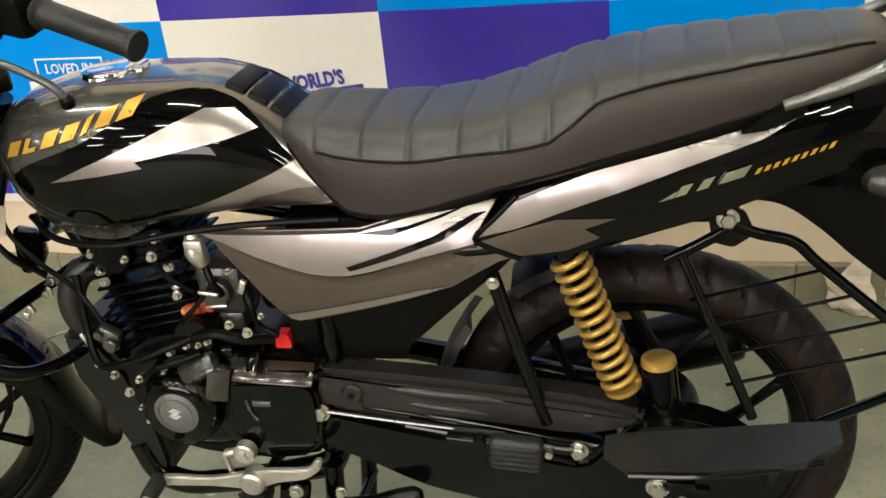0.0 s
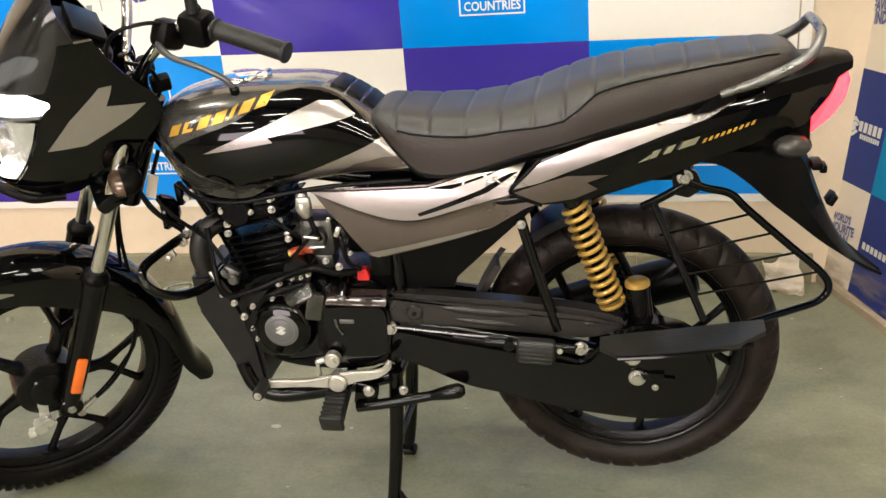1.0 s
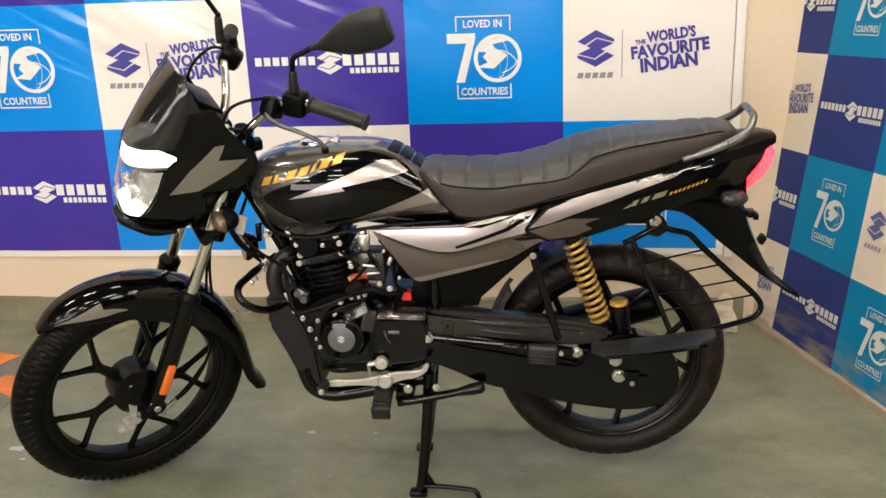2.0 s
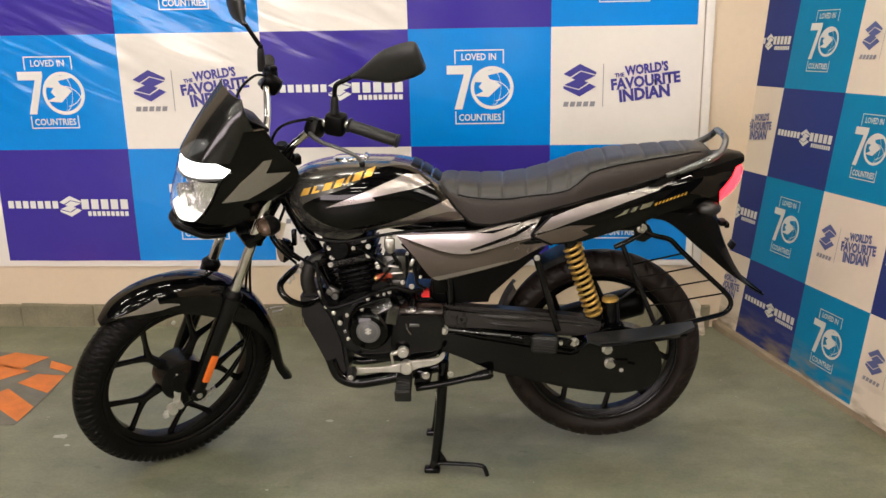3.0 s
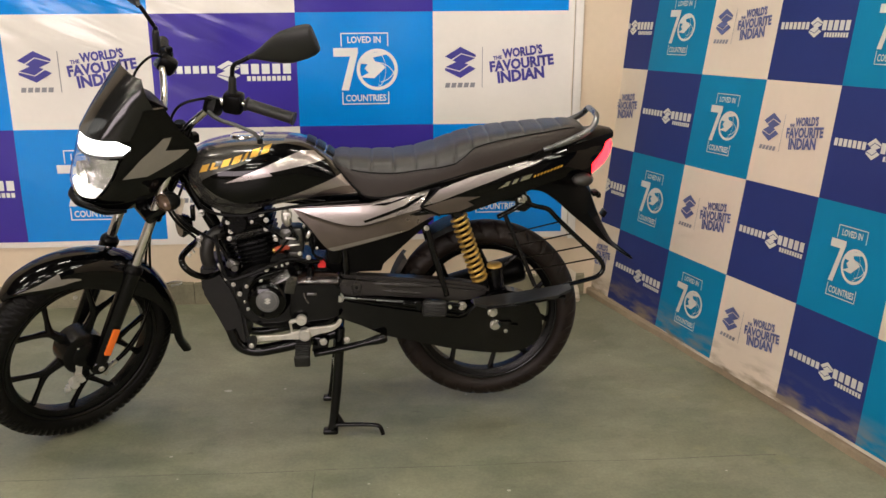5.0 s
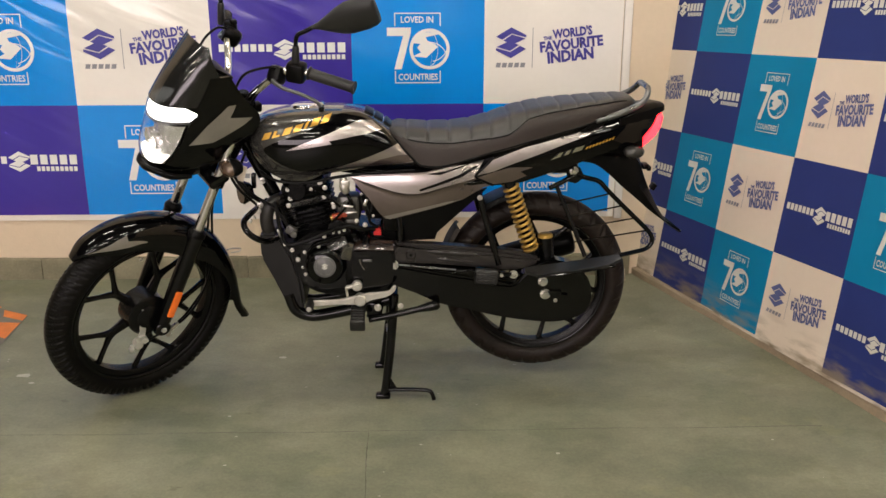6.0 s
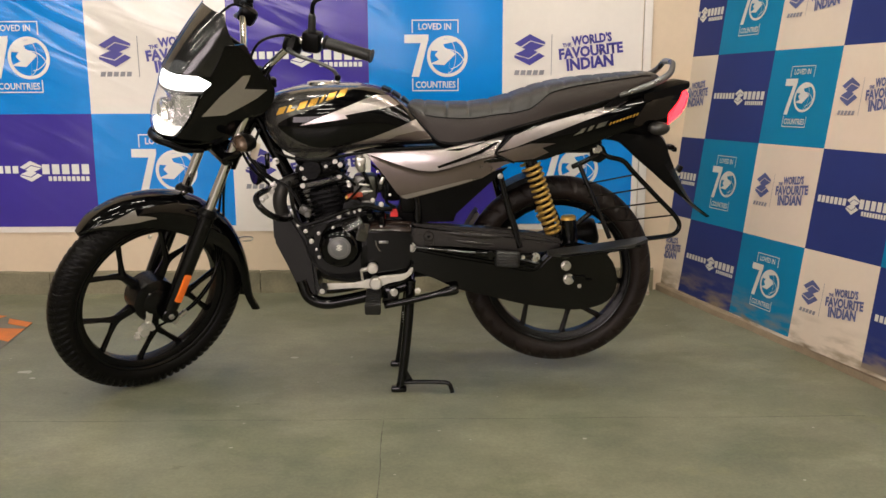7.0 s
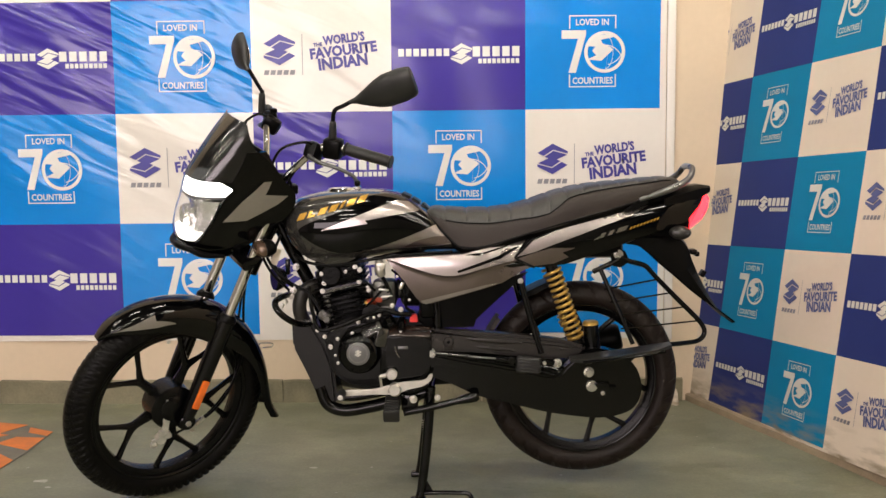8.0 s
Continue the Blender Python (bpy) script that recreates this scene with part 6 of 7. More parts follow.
bpart("axle_adjuster", merged(box((0.205, -0.122, 0.373), (0.05, 0.008, 0.016), 0.002), tube([(0.18, -0.122, 0.373), (0.25, -0.122, 0.366)], 0.004, 8, 1)), M_FRAME, swing)

# -- rear dampers --


def helix(a, b, r, wire, turns, n=26, segs=10):
    """A coil spring between two points."""
    a, b = Vector(a), Vector(b)
    d = (b - a).normalized()
    s = d.cross(Vector((0, 1, 0))).normalized()
    t = d.cross(s)
    pts = []
    for i in range(turns * n + 1):
        f = i / (turns * n)
        w = 2 * math.pi * turns * f
        pts.append(a.lerp(b, f) + (s * math.cos(w) + t * math.sin(w)) * r)
    return tube(pts, wire, segs, 1)


for y in (-0.09, 0.128):
    top, bot = Vector((0.046, y, 0.765)), Vector((0.164, y, 0.412))
    at = lambda f: top.lerp(bot, f)
    damper = bpart("rear_damper", merged(tube([at(0.02), at(0.10)], 0.019, 14, 1), tube([at(0.1), at(0.70)], 0.012, 12, 1), tube([at(0.70), at(0.96)], 0.019, 14, 1), disc(tuple(bot), 0.017, 0.03, 16, bevel=0.003), disc(tuple(top), 0.017, 0.03, 16, bevel=0.003)), M_FRAME, label="black rear damper")
    bpart("coil_spring", helix(at(0.105), at(0.685), 0.0238, 0.0050, 12), M_GOLD, damper, "gold coil spring")
    bpart("spring_collar", tube([at(0.685), at(0.702), at(0.718)], [0.0265, 0.0265, 0.020], 18, 1), M_GOLD, damper, "gold lower spring collar")
    for f in (0.745, 0.79, 0.835):
        bpart("adjuster_ring", tube([at(f), at(f + 0.022)], 0.0205, 16, 1), M_MATT, damper)
    bpart("lower_eye", disc((bot.x - 0.014, y * 1.05, bot.z + 0.045), 0.008, 0.02, 10, bevel=0.001), M_STEEL, damper)
can = bpart("gas_canister", tube([(0.195, -0.075, 0.40), (0.186, -0.077, 0.46), (0.177, -0.079, 0.556)], [0.026, 0.025, 0.0245], 20, 1), M_FRAME, label="black gas canister with a gold cap")
bpart("canister_cap", tube([(0.1772, -0.079, 0.554), (0.1766, -0.079, 0.562), (0.1764, -0.079, 0.566)], [0.025, 0.024, 0.019], 20, 1), M_GOLD, can, "gold canister cap")
bpart("muffler", tube([(-0.42, 0.12, 0.33), (-0.25, 0.15, 0.335), (-0.05, 0.158, 0.370), (0.08, 0.156, 0.405), (0.20, 0.155, 0.440), (0.290, 0.155, 0.465), (0.306, 0.155, 0.469)], [0.018, 0.022, 0.042, 0.048, 0.049, 0.048, 0.036], 24, 6), M_MATT, label="black exhaust silencer")

# -- sari guard and its footrest --

# rail points bow inwards along the sightline, to fit the camera's view
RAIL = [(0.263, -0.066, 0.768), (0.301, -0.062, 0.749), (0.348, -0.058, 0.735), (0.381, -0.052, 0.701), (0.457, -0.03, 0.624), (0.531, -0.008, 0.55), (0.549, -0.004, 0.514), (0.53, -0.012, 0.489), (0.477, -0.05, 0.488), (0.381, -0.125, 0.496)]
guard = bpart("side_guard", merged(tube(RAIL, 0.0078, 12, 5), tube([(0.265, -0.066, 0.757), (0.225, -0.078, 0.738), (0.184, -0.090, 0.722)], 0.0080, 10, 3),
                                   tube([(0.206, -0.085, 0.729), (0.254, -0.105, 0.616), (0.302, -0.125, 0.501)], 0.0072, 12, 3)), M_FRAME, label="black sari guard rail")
for a_, b_ in (((0.218, -0.097, 0.667), (0.391, -0.05, 0.691)), ((0.235, -0.104, 0.628), (0.439, -0.035, 0.646)), ((0.251, -0.11, 0.588), (0.486, -0.02, 0.598)), ((0.267, -0.116, 0.547), (0.531, -0.008, 0.551))):
    bpart("guard_wire", tube([a_, b_], 0.0026, 8, 1), M_FRAME, guard, "thin guard wire")
bpart("guard_bracket", moved(plate([(0.235, 0.745), (0.228, 0.790), (0.250, 0.802), (0.275, 0.790), (0.290, 0.758), (0.262, 0.738)], -0.068, -0.058, 0.002), pose(0.010, 0, -0.008)), M_FRAME, guard)
bpart("bolt", bolt((0.264, -0.072, 0.772), 0.011, 0.012), M_STEEL, guard, "bright steel bolt")
M_FOOT = mat("semi_gloss_dark_plastic", (0.014, 0.014, 0.0135), 0.36, 0.0, 0.25, 14, spec=0.45, bump=0.2, bump_scale=180)
step = bpart("footboard", loft([[(x, y0, z), (x, y0 - w, z + 0.002), (x, y0 - w, z + 0.012), (x, y0, z + 0.012)] for x, z, y0, w in ((0.105, 0.455, -0.135, 0.04), (0.14, 0.459, -0.130, 0.082), (0.25, 0.473, -0.130, 0.090), (0.36, 0.489, -0.130, 0.085), (0.41, 0.498, -0.135, 0.045))]), M_FOOT, guard, "black footboard")
bpart("footboard_lip", tube([(0.14, -0.213, 0.463), (0.25, -0.221, 0.477), (0.385, -0.205, 0.494)], 0.005, 8, 3), M_FRAME, guard)

# -- pillion footrest, folded --
pil = bpart("pillion_footrest", merged(box((-0.020, -0.155, 0.444), (0.078, 0.030, 0.052), 0.010, (0, 4, 0), 3), *[box((-0.020, -0.1705, 0.462 - 0.009 * k), (0.066, 0.004, 0.004), 0.0015, (0, 4, 0), 1) for k in range(5)]), M_GRIP, label="folded black rubber pillion footrest")
bpart("hinge", merged(tube([(-0.12, -0.15, 0.462), (-0.055, -0.15, 0.456)], 0.009, 10, 1), disc((-0.072, -0.155, 0.458), 0.011, 0.02, 12)), M_FRAME, pil)
bpart("pivot_tube", tube([(0.018, -0.15, 0.452), (0.075, -0.15, 0.447)], 0.007, 10, 1), M_FRAME, pil)
bpart("bolt", disc((0.028, -0.162, 0.451), 0.006, 0.012, 8), M_STEEL, pil)

# -- engine --
engine = bpart("crankcase", merged(plate(smooth_poly([(-0.640, 0.545), (-0.56, 0.585), (-0.44, 0.585), (-0.34, 0.560), (-0.312, 0.50), (-0.312, 0.42), (-0.36, 0.368), (-0.50, 0.360), (-0.60, 0.385), (-0.645, 0.45)], 3), -0.105, 0.105, 0.012), box((-0.40, -0.115, 0.48), (0.16, 0.03, 0.14), 0.012)), M_CAST, label="black cast engine block")
bpart("clutch_cover", moved(lathe([(0.0, -0.048), (0.050, -0.048), (0.060, -0.040), (0.068, -0.010), (0.074, 0.02)], 40), pose(-0.542, -0.105, 0.478)), M_BLACK, engine, "gloss black generator cover")
bpart("cover_plate", plate(smooth_poly([(-0.62, 0.53), (-0.58, 0.565), (-0.50, 0.575), (-0.455, 0.54), (-0.45, 0.43), (-0.50, 0.395), (-0.58, 0.395), (-0.62, 0.43)], 3), -0.122, -0.10, 0.008), M_FRAME, engine)
badge = bpart("badge_ring", moved(lathe([(0.0, -0.001), (0.033, -0.001), (0.036, 0.0015), (0.036, 0.004), (0.0, 0.004)], 40, True), pose(-0.542, -0.155, 0.481)), M_GREYRING, engine, "grey cover badge")
bpart("badge_line", moved(lathe([(0.0265, -0.0012), (0.0290, -0.0012), (0.0290, 0.003), (0.0265, 0.003)], 40, True), pose(-0.542, -0.1555, 0.481)), M_SATIN, engine)
em = emblem(0, 0, 0.021, 0.021)
bpart("badge_mark", moved(em, pose(-0.542, -0.1575, 0.483, 90)), V_PALE, engine, "pale emblem blades", smooth=False)
bpart("sprocket_cover", plate(smooth_poly([(-0.455, 0.520), (-0.435, 0.532), (-0.36, 0.534), (-0.325, 0.528), (-0.316, 0.49), (-0.33, 0.42), (-0.40, 0.390), (-0.45, 0.41)], 3), -0.138, -0.10, 0.006), M_BLACK, engine, "gloss black sprocket cover")
M_LACQUER = mat("brown_black_lacquer", (0.020, 0.011, 0.008), 0.15, 0.0, 0.25, 16, bump=0.06, bump_scale=60, coat=0.35, spec=0.6)
ledge = bpart("cover_ledge", box((-0.384, -0.123, 0.543), (0.128, 0.038, 0.008), 0.003, (46, 2, 0)), M_LACQUER, engine, "glossy brown-black ledge over the sprocket cover")
bpart("cable_boss", merged(tube([(-0.410, -0.098, 0.578), (-0.410, -0.118, 0.568), (-0.411, -0.136, 0.551)], [0.011, 0.013, 0.011], 14, 3), box((-0.448, -0.112, 0.572), (0.022, 0.03, 0.05), 0.008, (30, 0, 0))), M_BLACK, ledge)
bpart("cover_mark", merged(tube([(-0.430, -0.1395, 0.500), (-0.425, -0.1395, 0.480), (-0.416, -0.1395, 0.466)], 0.0024, 6, 4), box((-0.405, -0.1392, 0.496), (0.030, 0.003, 0.009), 0.001)), M_SATIN, engine)
# barrel and head lean forward a little
LEAN_B = Matrix.Translation((-0.575, 0, 0.565)) @ pose(0, 0, 0, 0, -13, 0)
barrel = bpart("cylinder", moved(merged(box((0, 0, 0.03), (0.105, 0.105, 0.13), 0.012)), LEAN_B), M_DULLCAST, engine, "black finned cylinder")
for k in range(9):
    bpart("cooling_fin", moved(box((0.0, 0, -0.02 + 0.0155 * k), (0.150 + 0.004 * (k % 3), 0.150, 0.0052), 0.0022, seg=1), LEAN_B), M_DULLCAST, barrel)
head = bpart("cylinder_head", moved(merged(box((0.0, 0, 0.150), (0.145, 0.140, 0.065), 0.016), box((-0.005, 0, 0.195), (0.125, 0.115, 0.035), 0.014), disc((-0.02, -0.078, 0.160), 0.034, 0.02, 24, bevel=0.004)), LEAN_B), M_DULLCAST, engine, "black cylinder head")
for k in range(3):
    bpart("head_fin", moved(box((0.0, 0, 0.125 + 0.016 * k), (0.165, 0.152, 0.005), 0.002, seg=1), LEAN_B), M_DULLCAST, head)
for c in ((-0.045, -0.09, 0.170), (-0.045, -0.09, 0.140), (0.03, -0.074, 0.19), (0.058, -0.074, 0.165), (-0.06, -0.074, 0.115), (0.06, -0.077, 0.118)):
    q = LEAN_B @ Vector(c)
    bpart("bolt", bolt(tuple(q), 0.006, 0.010), M_STEEL, head)
for x, z, r in ((-0.579, 0.732, 0.0055), (-0.535, 0.737, 0.008), (-0.509, 0.674, 0.007), (-0.437, 0.626, 0.007), (-0.411, 0.613, 0.008), (-0.478, 0.596, 0.0058), (-0.494, 0.589, 0.0045), (-0.513, 0.587, 0.0045), (-0.543, 0.575, 0.007),
                (-0.561, 0.538, 0.007), (-0.566, 0.520, 0.007), (-0.519, 0.541, 0.006), (-0.412, 0.546, 0.006), (-0.626, 0.552, 0.006), (-0.608, 0.522, 0.006), (-0.631, 0.497, 0.008), (-0.648, 0.529, 0.007), (-0.670, 0.549, 0.006),
                (-0.616, 0.470, 0.0045), (-0.608, 0.446, 0.0055), (-0.384, 0.643, 0.0045), (-0.421, 0.715, 0.0045), (-0.345, 0.435, 0.005)):
    bpart("bolt", bolt((x, -0.128, z), r * 0.74, 0.010), M_STEEL, engine, "bright steel bolt")
# small plated pieces added round the intake to make its bright glints
for x, z, w_, h_, turn_ in ((-0.463, 0.674, 0.042, 0.010, 8), (-0.454, 0.653, 0.046, 0.009, -4), (-0.408, 0.686, 0.014, 0.034, 24), (-0.687, 0.585, 0.010, 0.042, -22), (-0.778, 0.627, 0.016, 0.020, 30), (-0.765, 0.640, 0.010, 0.024, -30), (-0.640, 0.577, 0.020, 0.012, 35), (-0.512, 0.684, 0.018, 0.012, -20)):
    bpart("glint_plate", moved(box((0, 0, 0), (w_ * 0.8, 0.008, h_ * 0.7), 0.003), Matrix.Translation((x, -0.118, z)) @ pose(0, 0, 0, 0, turn_, 0)), M_STEEL, engine, "plated piece added for a bright glint")
bpart("tensioner_housing", merged(box((-0.648, -0.112, 0.592), (0.036, 0.02, 0.030), 0.006, (0, 30, 0)), disc((-0.640, -0.125, 0.584), 0.011, 0.016, 14, bevel=0.002), disc((-0.658, -0.122, 0.600), 0.007, 0.014, 10)), M_DARKALLOY, engine, "dull alloy tensioner housing")
# starter motor and its wiring above the cover
bpart("starter_motor", merged(tube([(-0.50, -0.05, 0.600), (-0.50, -0.125, 0.600)], 0.030, 20, 1), tube([(-0.455, -0.10, 0.575), (-0.435, -0.12, 0.555)], 0.018, 12, 1)), M_CAST, engine, "black starter motor")
M_FILM = mat("creased_clear_film", (0.022, 0.021, 0.019), 0.14, 0.0, 0.5, 30, bump=1.0, bump_scale=55, coat=0.7, spec=0.6)
bpart("cover_casting", merged(box((-0.500, -0.128, 0.548), (0.070, 0.026, 0.036), 0.008, (-35, -28, 0)), box((-0.472, -0.132, 0.528), (0.036, 0.022, 0.060), 0.006, (0, 14, 18))), M_FILM, engine, "casting above the cover in creased clear film")
bpart("carburettor", merged(box((-0.465, -0.045, 0.655), (0.075, 0.075, 0.085), 0.015), disc((-0.465, -0.09, 0.66), 0.024, 0.025, 20, bevel=0.004), tube([(-0.43, -0.03, 0.66), (-0.36, -0.01, 0.67)], 0.028, 16, 1), tube([(-0.50, -0.03, 0.655), (-0.545, -0.01, 0.665)], 0.022, 14, 1), box((-0.46, -0.055, 0.603), (0.05, 0.05, 0.035), 0.010)), M_DARKALLOY, engine, "dull alloy fuel body")
bpart("fuel_tap", merged(tube([(-0.478, -0.10, 0.768), (-0.475, -0.105, 0.735), (-0.47, -0.10, 0.715)], [0.010, 0.017, 0.012], 12, 4), box((-0.472, -0.112, 0.748), (0.030, 0.014, 0.022), 0.005)), M_ALLOY, tank, "alloy fuel tap")
rng = random.Random(5)
for pts, r, m_, nm in (
        ([(-0.47, -0.10, 0.715), (-0.455, -0.115, 0.69), (-0.45, -0.105, 0.665)], 0.006, M_MATT, "fuel_hose"),
        ([(-0.50, -0.12, 0.600), (-0.54, -0.135, 0.588), (-0.60, -0.14, 0.565), (-0.66, -0.135, 0.553), (-0.685, -0.11, 0.60), (-0.70, -0.08, 0.68)], 0.0065, M_MATT, "cable_sleeve"),
        ([(-0.50, -0.125, 0.600), (-0.46, -0.13, 0.612), (-0.42, -0.125, 0.600), (-0.38, -0.11, 0.595)], 0.008, M_MATT, "cable_sleeve"),
        ([(-0.56, -0.09, 0.72), (-0.52, -0.12, 0.70), (-0.49, -0.11, 0.67)], 0.004, M_MATT, "wire"),
        ([(-0.42, -0.09, 0.70), (-0.40, -0.12, 0.66), (-0.395, -0.115, 0.62), (-0.37, -0.11, 0.60)], 0.005, M_MATT, "wire"),
        ([(-0.44, -0.08, 0.73), (-0.405, -0.11, 0.705), (-0.39, -0.11, 0.67), (-0.40, -0.12, 0.64)], 0.0035, M_MATT, "wire"),
        ([(-0.52, -0.12, 0.62), (-0.50, -0.13, 0.64), (-0.48, -0.12, 0.66), (-0.455, -0.1, 0.69)], 0.004, M_MATT, "wire"),
        ([(-0.60, -0.125, 0.515), (-0.57, -0.14, 0.55), (-0.53, -0.14, 0.565), (-0.49, -0.13, 0.575)], 0.005, M_MATT, "wire")):
    bpart(nm, tube(pts, r, 8, 6), m_, engine)
bpart("spark_plug_cap", merged(tube([(-0.515, -0.096, 0.631), (-0.49, -0.097, 0.638)], 0.010, 10, 1), box((-0.480, -0.097, 0.640), (0.022, 0.014, 0.017), 0.004)), M_COPPER, engine, "red-brown terminal cap")
bpart("brass_terminal", tube([(-0.522, -0.096, 0.628), (-0.508, -0.096, 0.633)], 0.008, 8, 1), M_GOLD, engine)
bpart("red_cap", loft([[(-0.373 + w * cx, -0.084 + 0.010 * cy, z) for cx, cy in ((-1, -1), (1, -1), (1, 1), (-1, 1))] for z, w in ((0.592, 0.007), (0.587, 0.0105), (0.573, 0.0125), (0.568, 0.0115))]), M_RED, engine, "bright red plastic cap")
bpart("intake_box", merged(box((-0.37, 0, 0.67), (0.09, 0.13, 0.12), 0.02), box((-0.33, -0.08, 0.63), (0.05, 0.06, 0.1), 0.015)), M_MATT, engine, "black intake box")
# -- exhaust pipe, belly guard and crash bar --
M_PIPE = mat("heat_dulled_pipe", (0.021, 0.019, 0.0175), 0.42, 0.0, 0.3, 14, spec=0.4, bump=0.15, bump_scale=160)
bpart("exhaust_pipe", tube([(-0.655, -0.02, 0.685), (-0.715, -0.05, 0.665), (-0.735, -0.06, 0.61), (-0.715, -0.04, 0.53), (-0.68, 0.0, 0.44), (-0.63, 0.05, 0.36), (-0.52, 0.09, 0.33), (-0.40, 0.12, 0.33)], 0.022, 16, 7), M_PIPE, engine, "matt charcoal exhaust pipe")
belly_poly = [(-0.757, 0.575), (-0.755, 0.490), (-0.717, 0.412), (-0.682, 0.332), (-0.652, 0.304), (-0.628, 0.294), (-0.618, 0.325), (-0.628, 0.42), (-0.655, 0.50), (-0.70, 0.575)]
belly = bpart("belly_guard", plate(belly_poly, -0.085, 0.085, 0.010), M_CHARCOAL, label="matt black engine guard")
bpart("lower_frame_tube", merged(tube([(-0.672, -0.075, 0.36), (-0.650, -0.078, 0.305), (-0.60, -0.08, 0.284), (-0.53, -0.082, 0.293), (-0.45, -0.085, 0.312), (-0.33, -0.085, 0.345)], 0.020, 12, 6), tube([(-0.672, 0.075, 0.36), (-0.650, 0.078, 0.305), (-0.60, 0.08, 0.284), (-0.45, 0.085, 0.308), (-0.33, 0.085, 0.345)], 0.014, 12, 6)), M_FRAME, chassis)
crash = bpart("crash_bar", tube([(-0.735, -0.02, 0.668), (-0.759, -0.061, 0.656), (-0.772, -0.15, 0.658), (-0.779, -0.222, 0.655), (-0.769, -0.251, 0.637), (-0.745, -0.246, 0.611), (-0.718, -0.205, 0.586), (-0.696, -0.130, 0.572), (-0.690, -0.05, 0.575)], 0.0098, 14, 6), M_FRAME, label="black crash bar")
bpart("crash_bar_clamp", bolt((-0.752, -0.070, 0.664), 0.008, 0.016), M_STEEL, crash)
bpart("horn", merged(moved(lathe([(0.0, -0.02), (0.036, -0.02), (0.040, -0.012), (0.030, 0.012), (0.012, 0.022)], 28), pose(-0.80, -0.03, 0.70, 0, 0, -60)), box((-0.775, -0.02, 0.735), (0.014, 0.02, 0.05), 0.003)), M_FRAME, chassis, "black horn")
bpart("warning_tag", box((-0.80, -0.085, 0.775), (0.022, 0.002, 0.052), 0.0008, (0, 18, 0)), V_OFFWHITE, chassis, "small white tag")
for pts in ([(-0.80, -0.06, 0.86), (-0.83, -0.09, 0.79), (-0.79, -0.10, 0.72), (-0.75, -0.08, 0.68)], [(-0.79, -0.05, 0.84), (-0.815, -0.06, 0.76), (-0.77, -0.07, 0.70), (-0.70, -0.09, 0.66), (-0.66, -0.10, 0.60)], [(-0.82, -0.02, 0.88), (-0.85, -0.05, 0.80), (-0.82, -0.08, 0.73), (-0.76, -0.06, 0.66)]):
    bpart("wiring", tube(pts, 0.0045, 8, 6), M_MATT, chassis, "black wiring")
bpart("bolt", bolt((-0.748, -0.035, 0.735), 0.008, 0.03), M_STEEL, chassis)
bpart("bolt", bolt((-0.755, -0.09, 0.650), 0.007, 0.012), M_STEEL, chassis)

# -- foot controls --
lever_poly = smooth_poly([(-0.598, 0.358), (-0.585, 0.352), (-0.50, 0.357), (-0.43, 0.357), (-0.39, 0.372), (-0.345, 0.382), (-0.318, 0.402), (-0.314, 0.420), (-0.325, 0.418), (-0.338, 0.402), (-0.40, 0.396), (-0.44, 0.388), (-0.50, 0.374), (-0.58, 0.371)], 3)
gear = bpart("gear_lever", plate(lever_poly, -0.172, -0.160, 0.003), M_ALLOY, label="bare alloy heel-and-toe gear lever")
bpart("lever_link", merged(tube([(-0.442, -0.15, 0.417), (-0.475, -0.152, 0.409)], 0.007, 10, 1), disc((-0.440, -0.155, 0.417), 0.017, 0.022, 20, bevel=0.003), tube([(-0.476, -0.155, 0.412), (-0.470, -0.155, 0.368)], 0.004, 8, 1), disc((-0.440, -0.168, 0.417), 0.009, 0.01, 6)), M_ALLOY, gear, "alloy shift linkage")
bpart("lever_pivot", disc((-0.43, -0.165, 0.372), 0.020, 0.035, 20, bevel=0.004), M_ALLOY, gear)
bpart("toe_peg", tube([(-0.592, -0.166, 0.361), (-0.592, -0.205, 0.359), (-0.592, -0.214, 0.359)], [0.0135, 0.0135, 0.011], 16, 1), M_GRIP, gear, "black rubber toe peg")
bpart("bolt", bolt((-0.592, -0.217, 0.359), 0.006, 0.006), M_STEEL, gear)
PEG = pose(-0.438, -0.178, 0.322, 20, 0, 0)
peg = bpart("footrest", moved(merged(box((0, 0, 0), (0.046, 0.098, 0.034), 0.009, seg=3), box((0, -0.046, -0.002), (0.050, 0.014, 0.042), 0.006)), PEG), M_GRIP, label="black rubber rider footrest")
for k in range(7):
    bpart("rubber_rib", moved(box((0, 0.040 - 0.0125 * k, 0.0175), (0.044, 0.006, 0.006), 0.0015), PEG), M_GRIP, peg)
bpart("footrest_bar", merged(tube([(-0.432, 0.20, 0.330), (-0.436, -0.14, 0.334)], 0.010, 12, 1), tube([(-0.425, -0.12, 0.332), (-0.38, -0.11, 0.350), (-0.33, -0.10, 0.370)], 0.012, 10, 3)), M_FRAME, peg)
bpart("footrest", merged(box((-0.425, 0.215, 0.340), (0.042, 0.105, 0.044), 0.010)), M_GRIP, label="black rubber rider footrest")
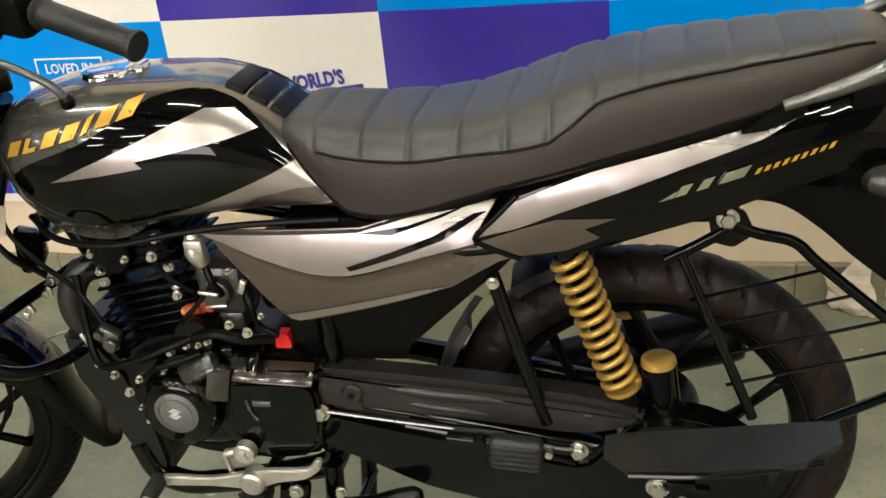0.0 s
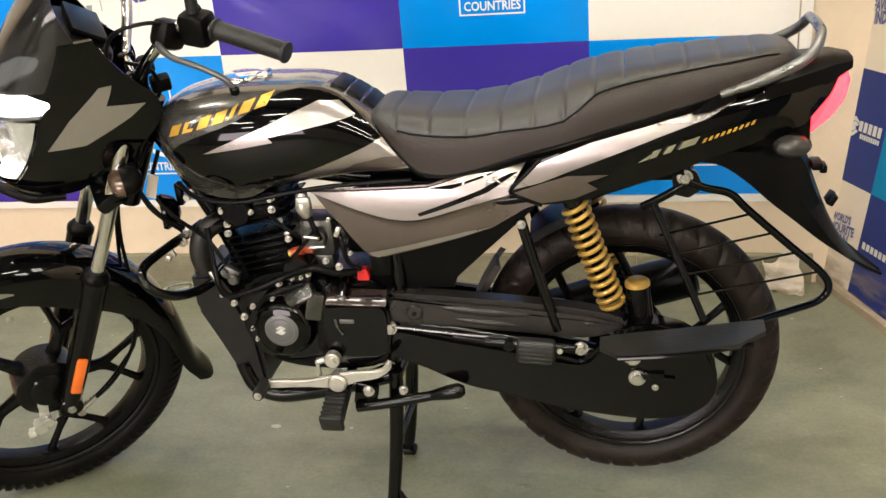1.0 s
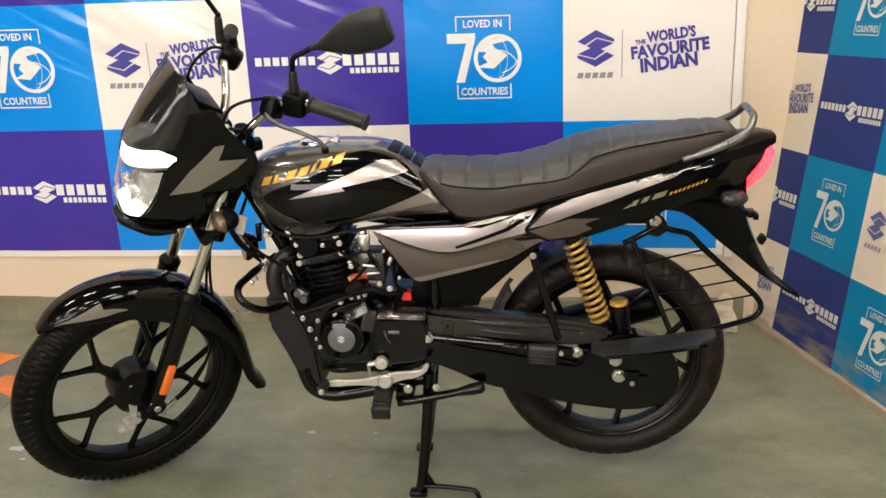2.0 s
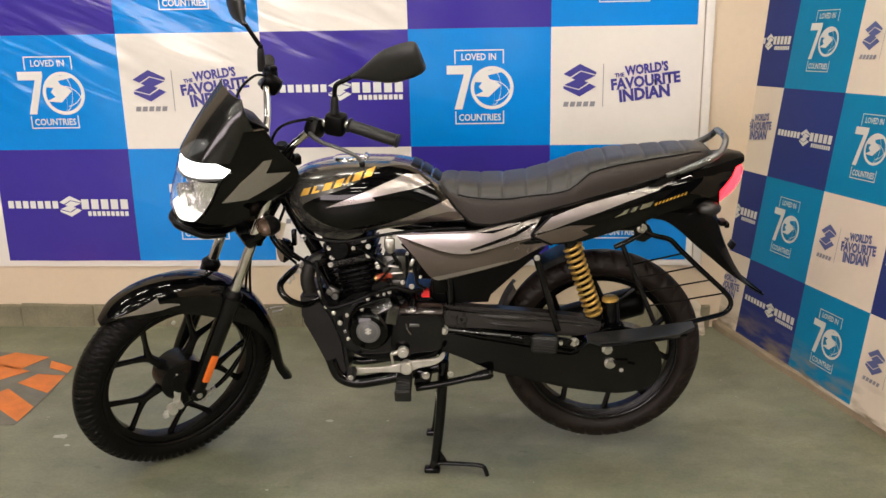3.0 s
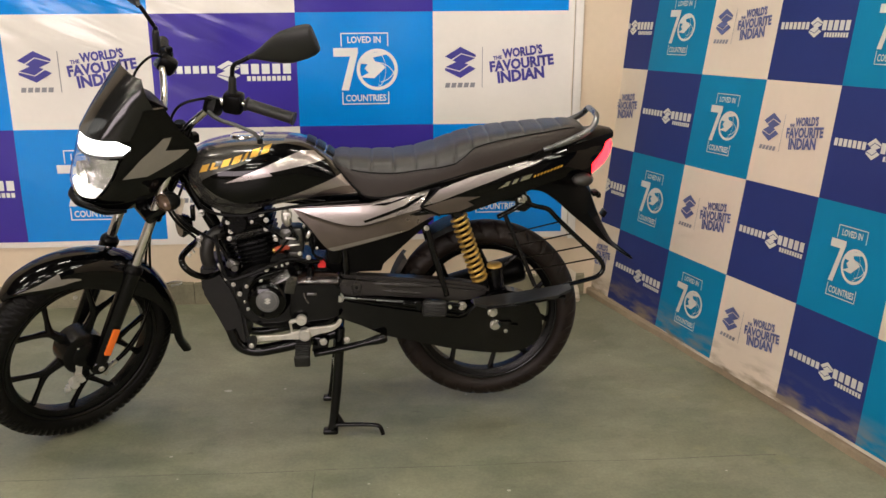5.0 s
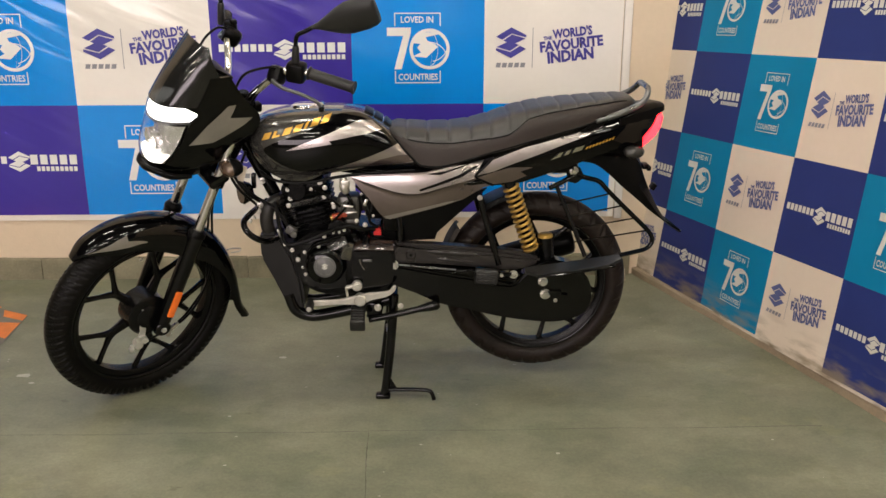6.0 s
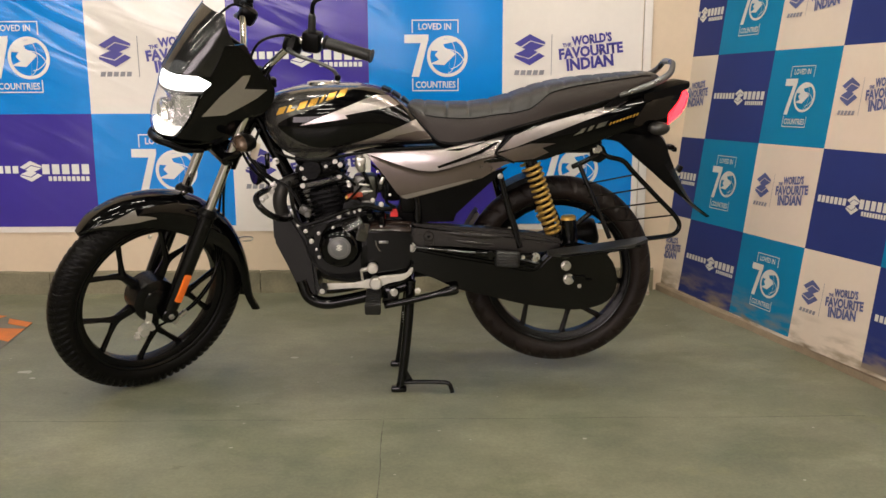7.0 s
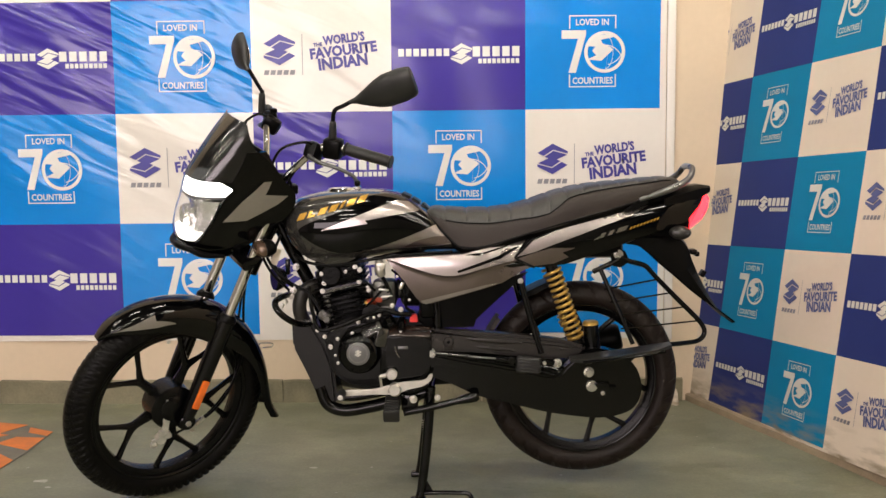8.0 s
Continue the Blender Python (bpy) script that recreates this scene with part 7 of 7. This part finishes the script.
side_stand = bpart("side_stand", merged(tube([(-0.405, -0.138, 0.292), (-0.33, -0.142, 0.307), (-0.235, -0.145, 0.330)], [0.012, 0.0115, 0.0105], 12, 3), tube([(-0.240, -0.145, 0.329), (-0.205, -0.146, 0.338), (-0.182, -0.146, 0.343), (-0.172, -0.146, 0.345)], [0.011, 0.016, 0.016, 0.010], 12, 2), box((-0.385, -0.128, 0.318), (0.05, 0.016, 0.055), 0.006, (0, 12, 0))), M_FRAME, label="folded black side stand")
bpart("bolt", bolt((-0.375, -0.148, 0.335), 0.009, 0.012), M_STEEL, side_stand)
bpart("bolt", bolt((-0.30, -0.148, 0.34), 0.007, 0.012), M_STEEL, side_stand)

# -- centre stand --
stand = bpart("centre_stand", merged(
    tube([(-0.322, -0.105, 0.365), (-0.335, -0.112, 0.20), (-0.352, -0.122, 0.055), (-0.362, -0.128, 0.012)], [0.016, 0.0155, 0.0145, 0.013], 12, 4),
    tube([(-0.330, 0.100, 0.365), (-0.345, 0.106, 0.20), (-0.364, 0.112, 0.055), (-0.374, 0.116, 0.012)], [0.016, 0.0155, 0.0145, 0.013], 12, 4),
    tube([(-0.325, -0.105, 0.345), (-0.325, 0.105, 0.345)], 0.014, 12, 1),
    tube([(-0.340, 0.112, 0.17), (-0.340, -0.112, 0.17)], 0.009, 10, 1)), M_FRAME, label="black centre stand holding the rear wheel off the ground")
bpart("stand_foot", merged(box((-0.364, -0.128, 0.009), (0.05, 0.032, 0.018), 0.006), plate([(-0.352, 0.075), (-0.340, 0.075), (-0.318, 0.034), (-0.30, 0.026), (-0.352, 0.020)], -0.126, -0.118, 0.001)), M_FRAME, stand)
bpart("stand_foot", box((-0.376, 0.116, 0.009), (0.05, 0.032, 0.018), 0.006), M_FRAME, stand)
bpart("stand_lever", tube([(-0.345, -0.128, 0.030), (-0.30, -0.136, 0.034), (-0.235, -0.150, 0.038), (-0.205, -0.156, 0.036), (-0.195, -0.158, 0.018), (-0.192, -0.158, 0.006)], 0.007, 10, 4), M_FRAME, stand, "bent foot lever")
bpart("stand_spring", helix((-0.343, -0.10, 0.26), (-0.335, -0.10, 0.14), 0.007, 0.0018, 16, 8, 6), M_STEEL, stand)
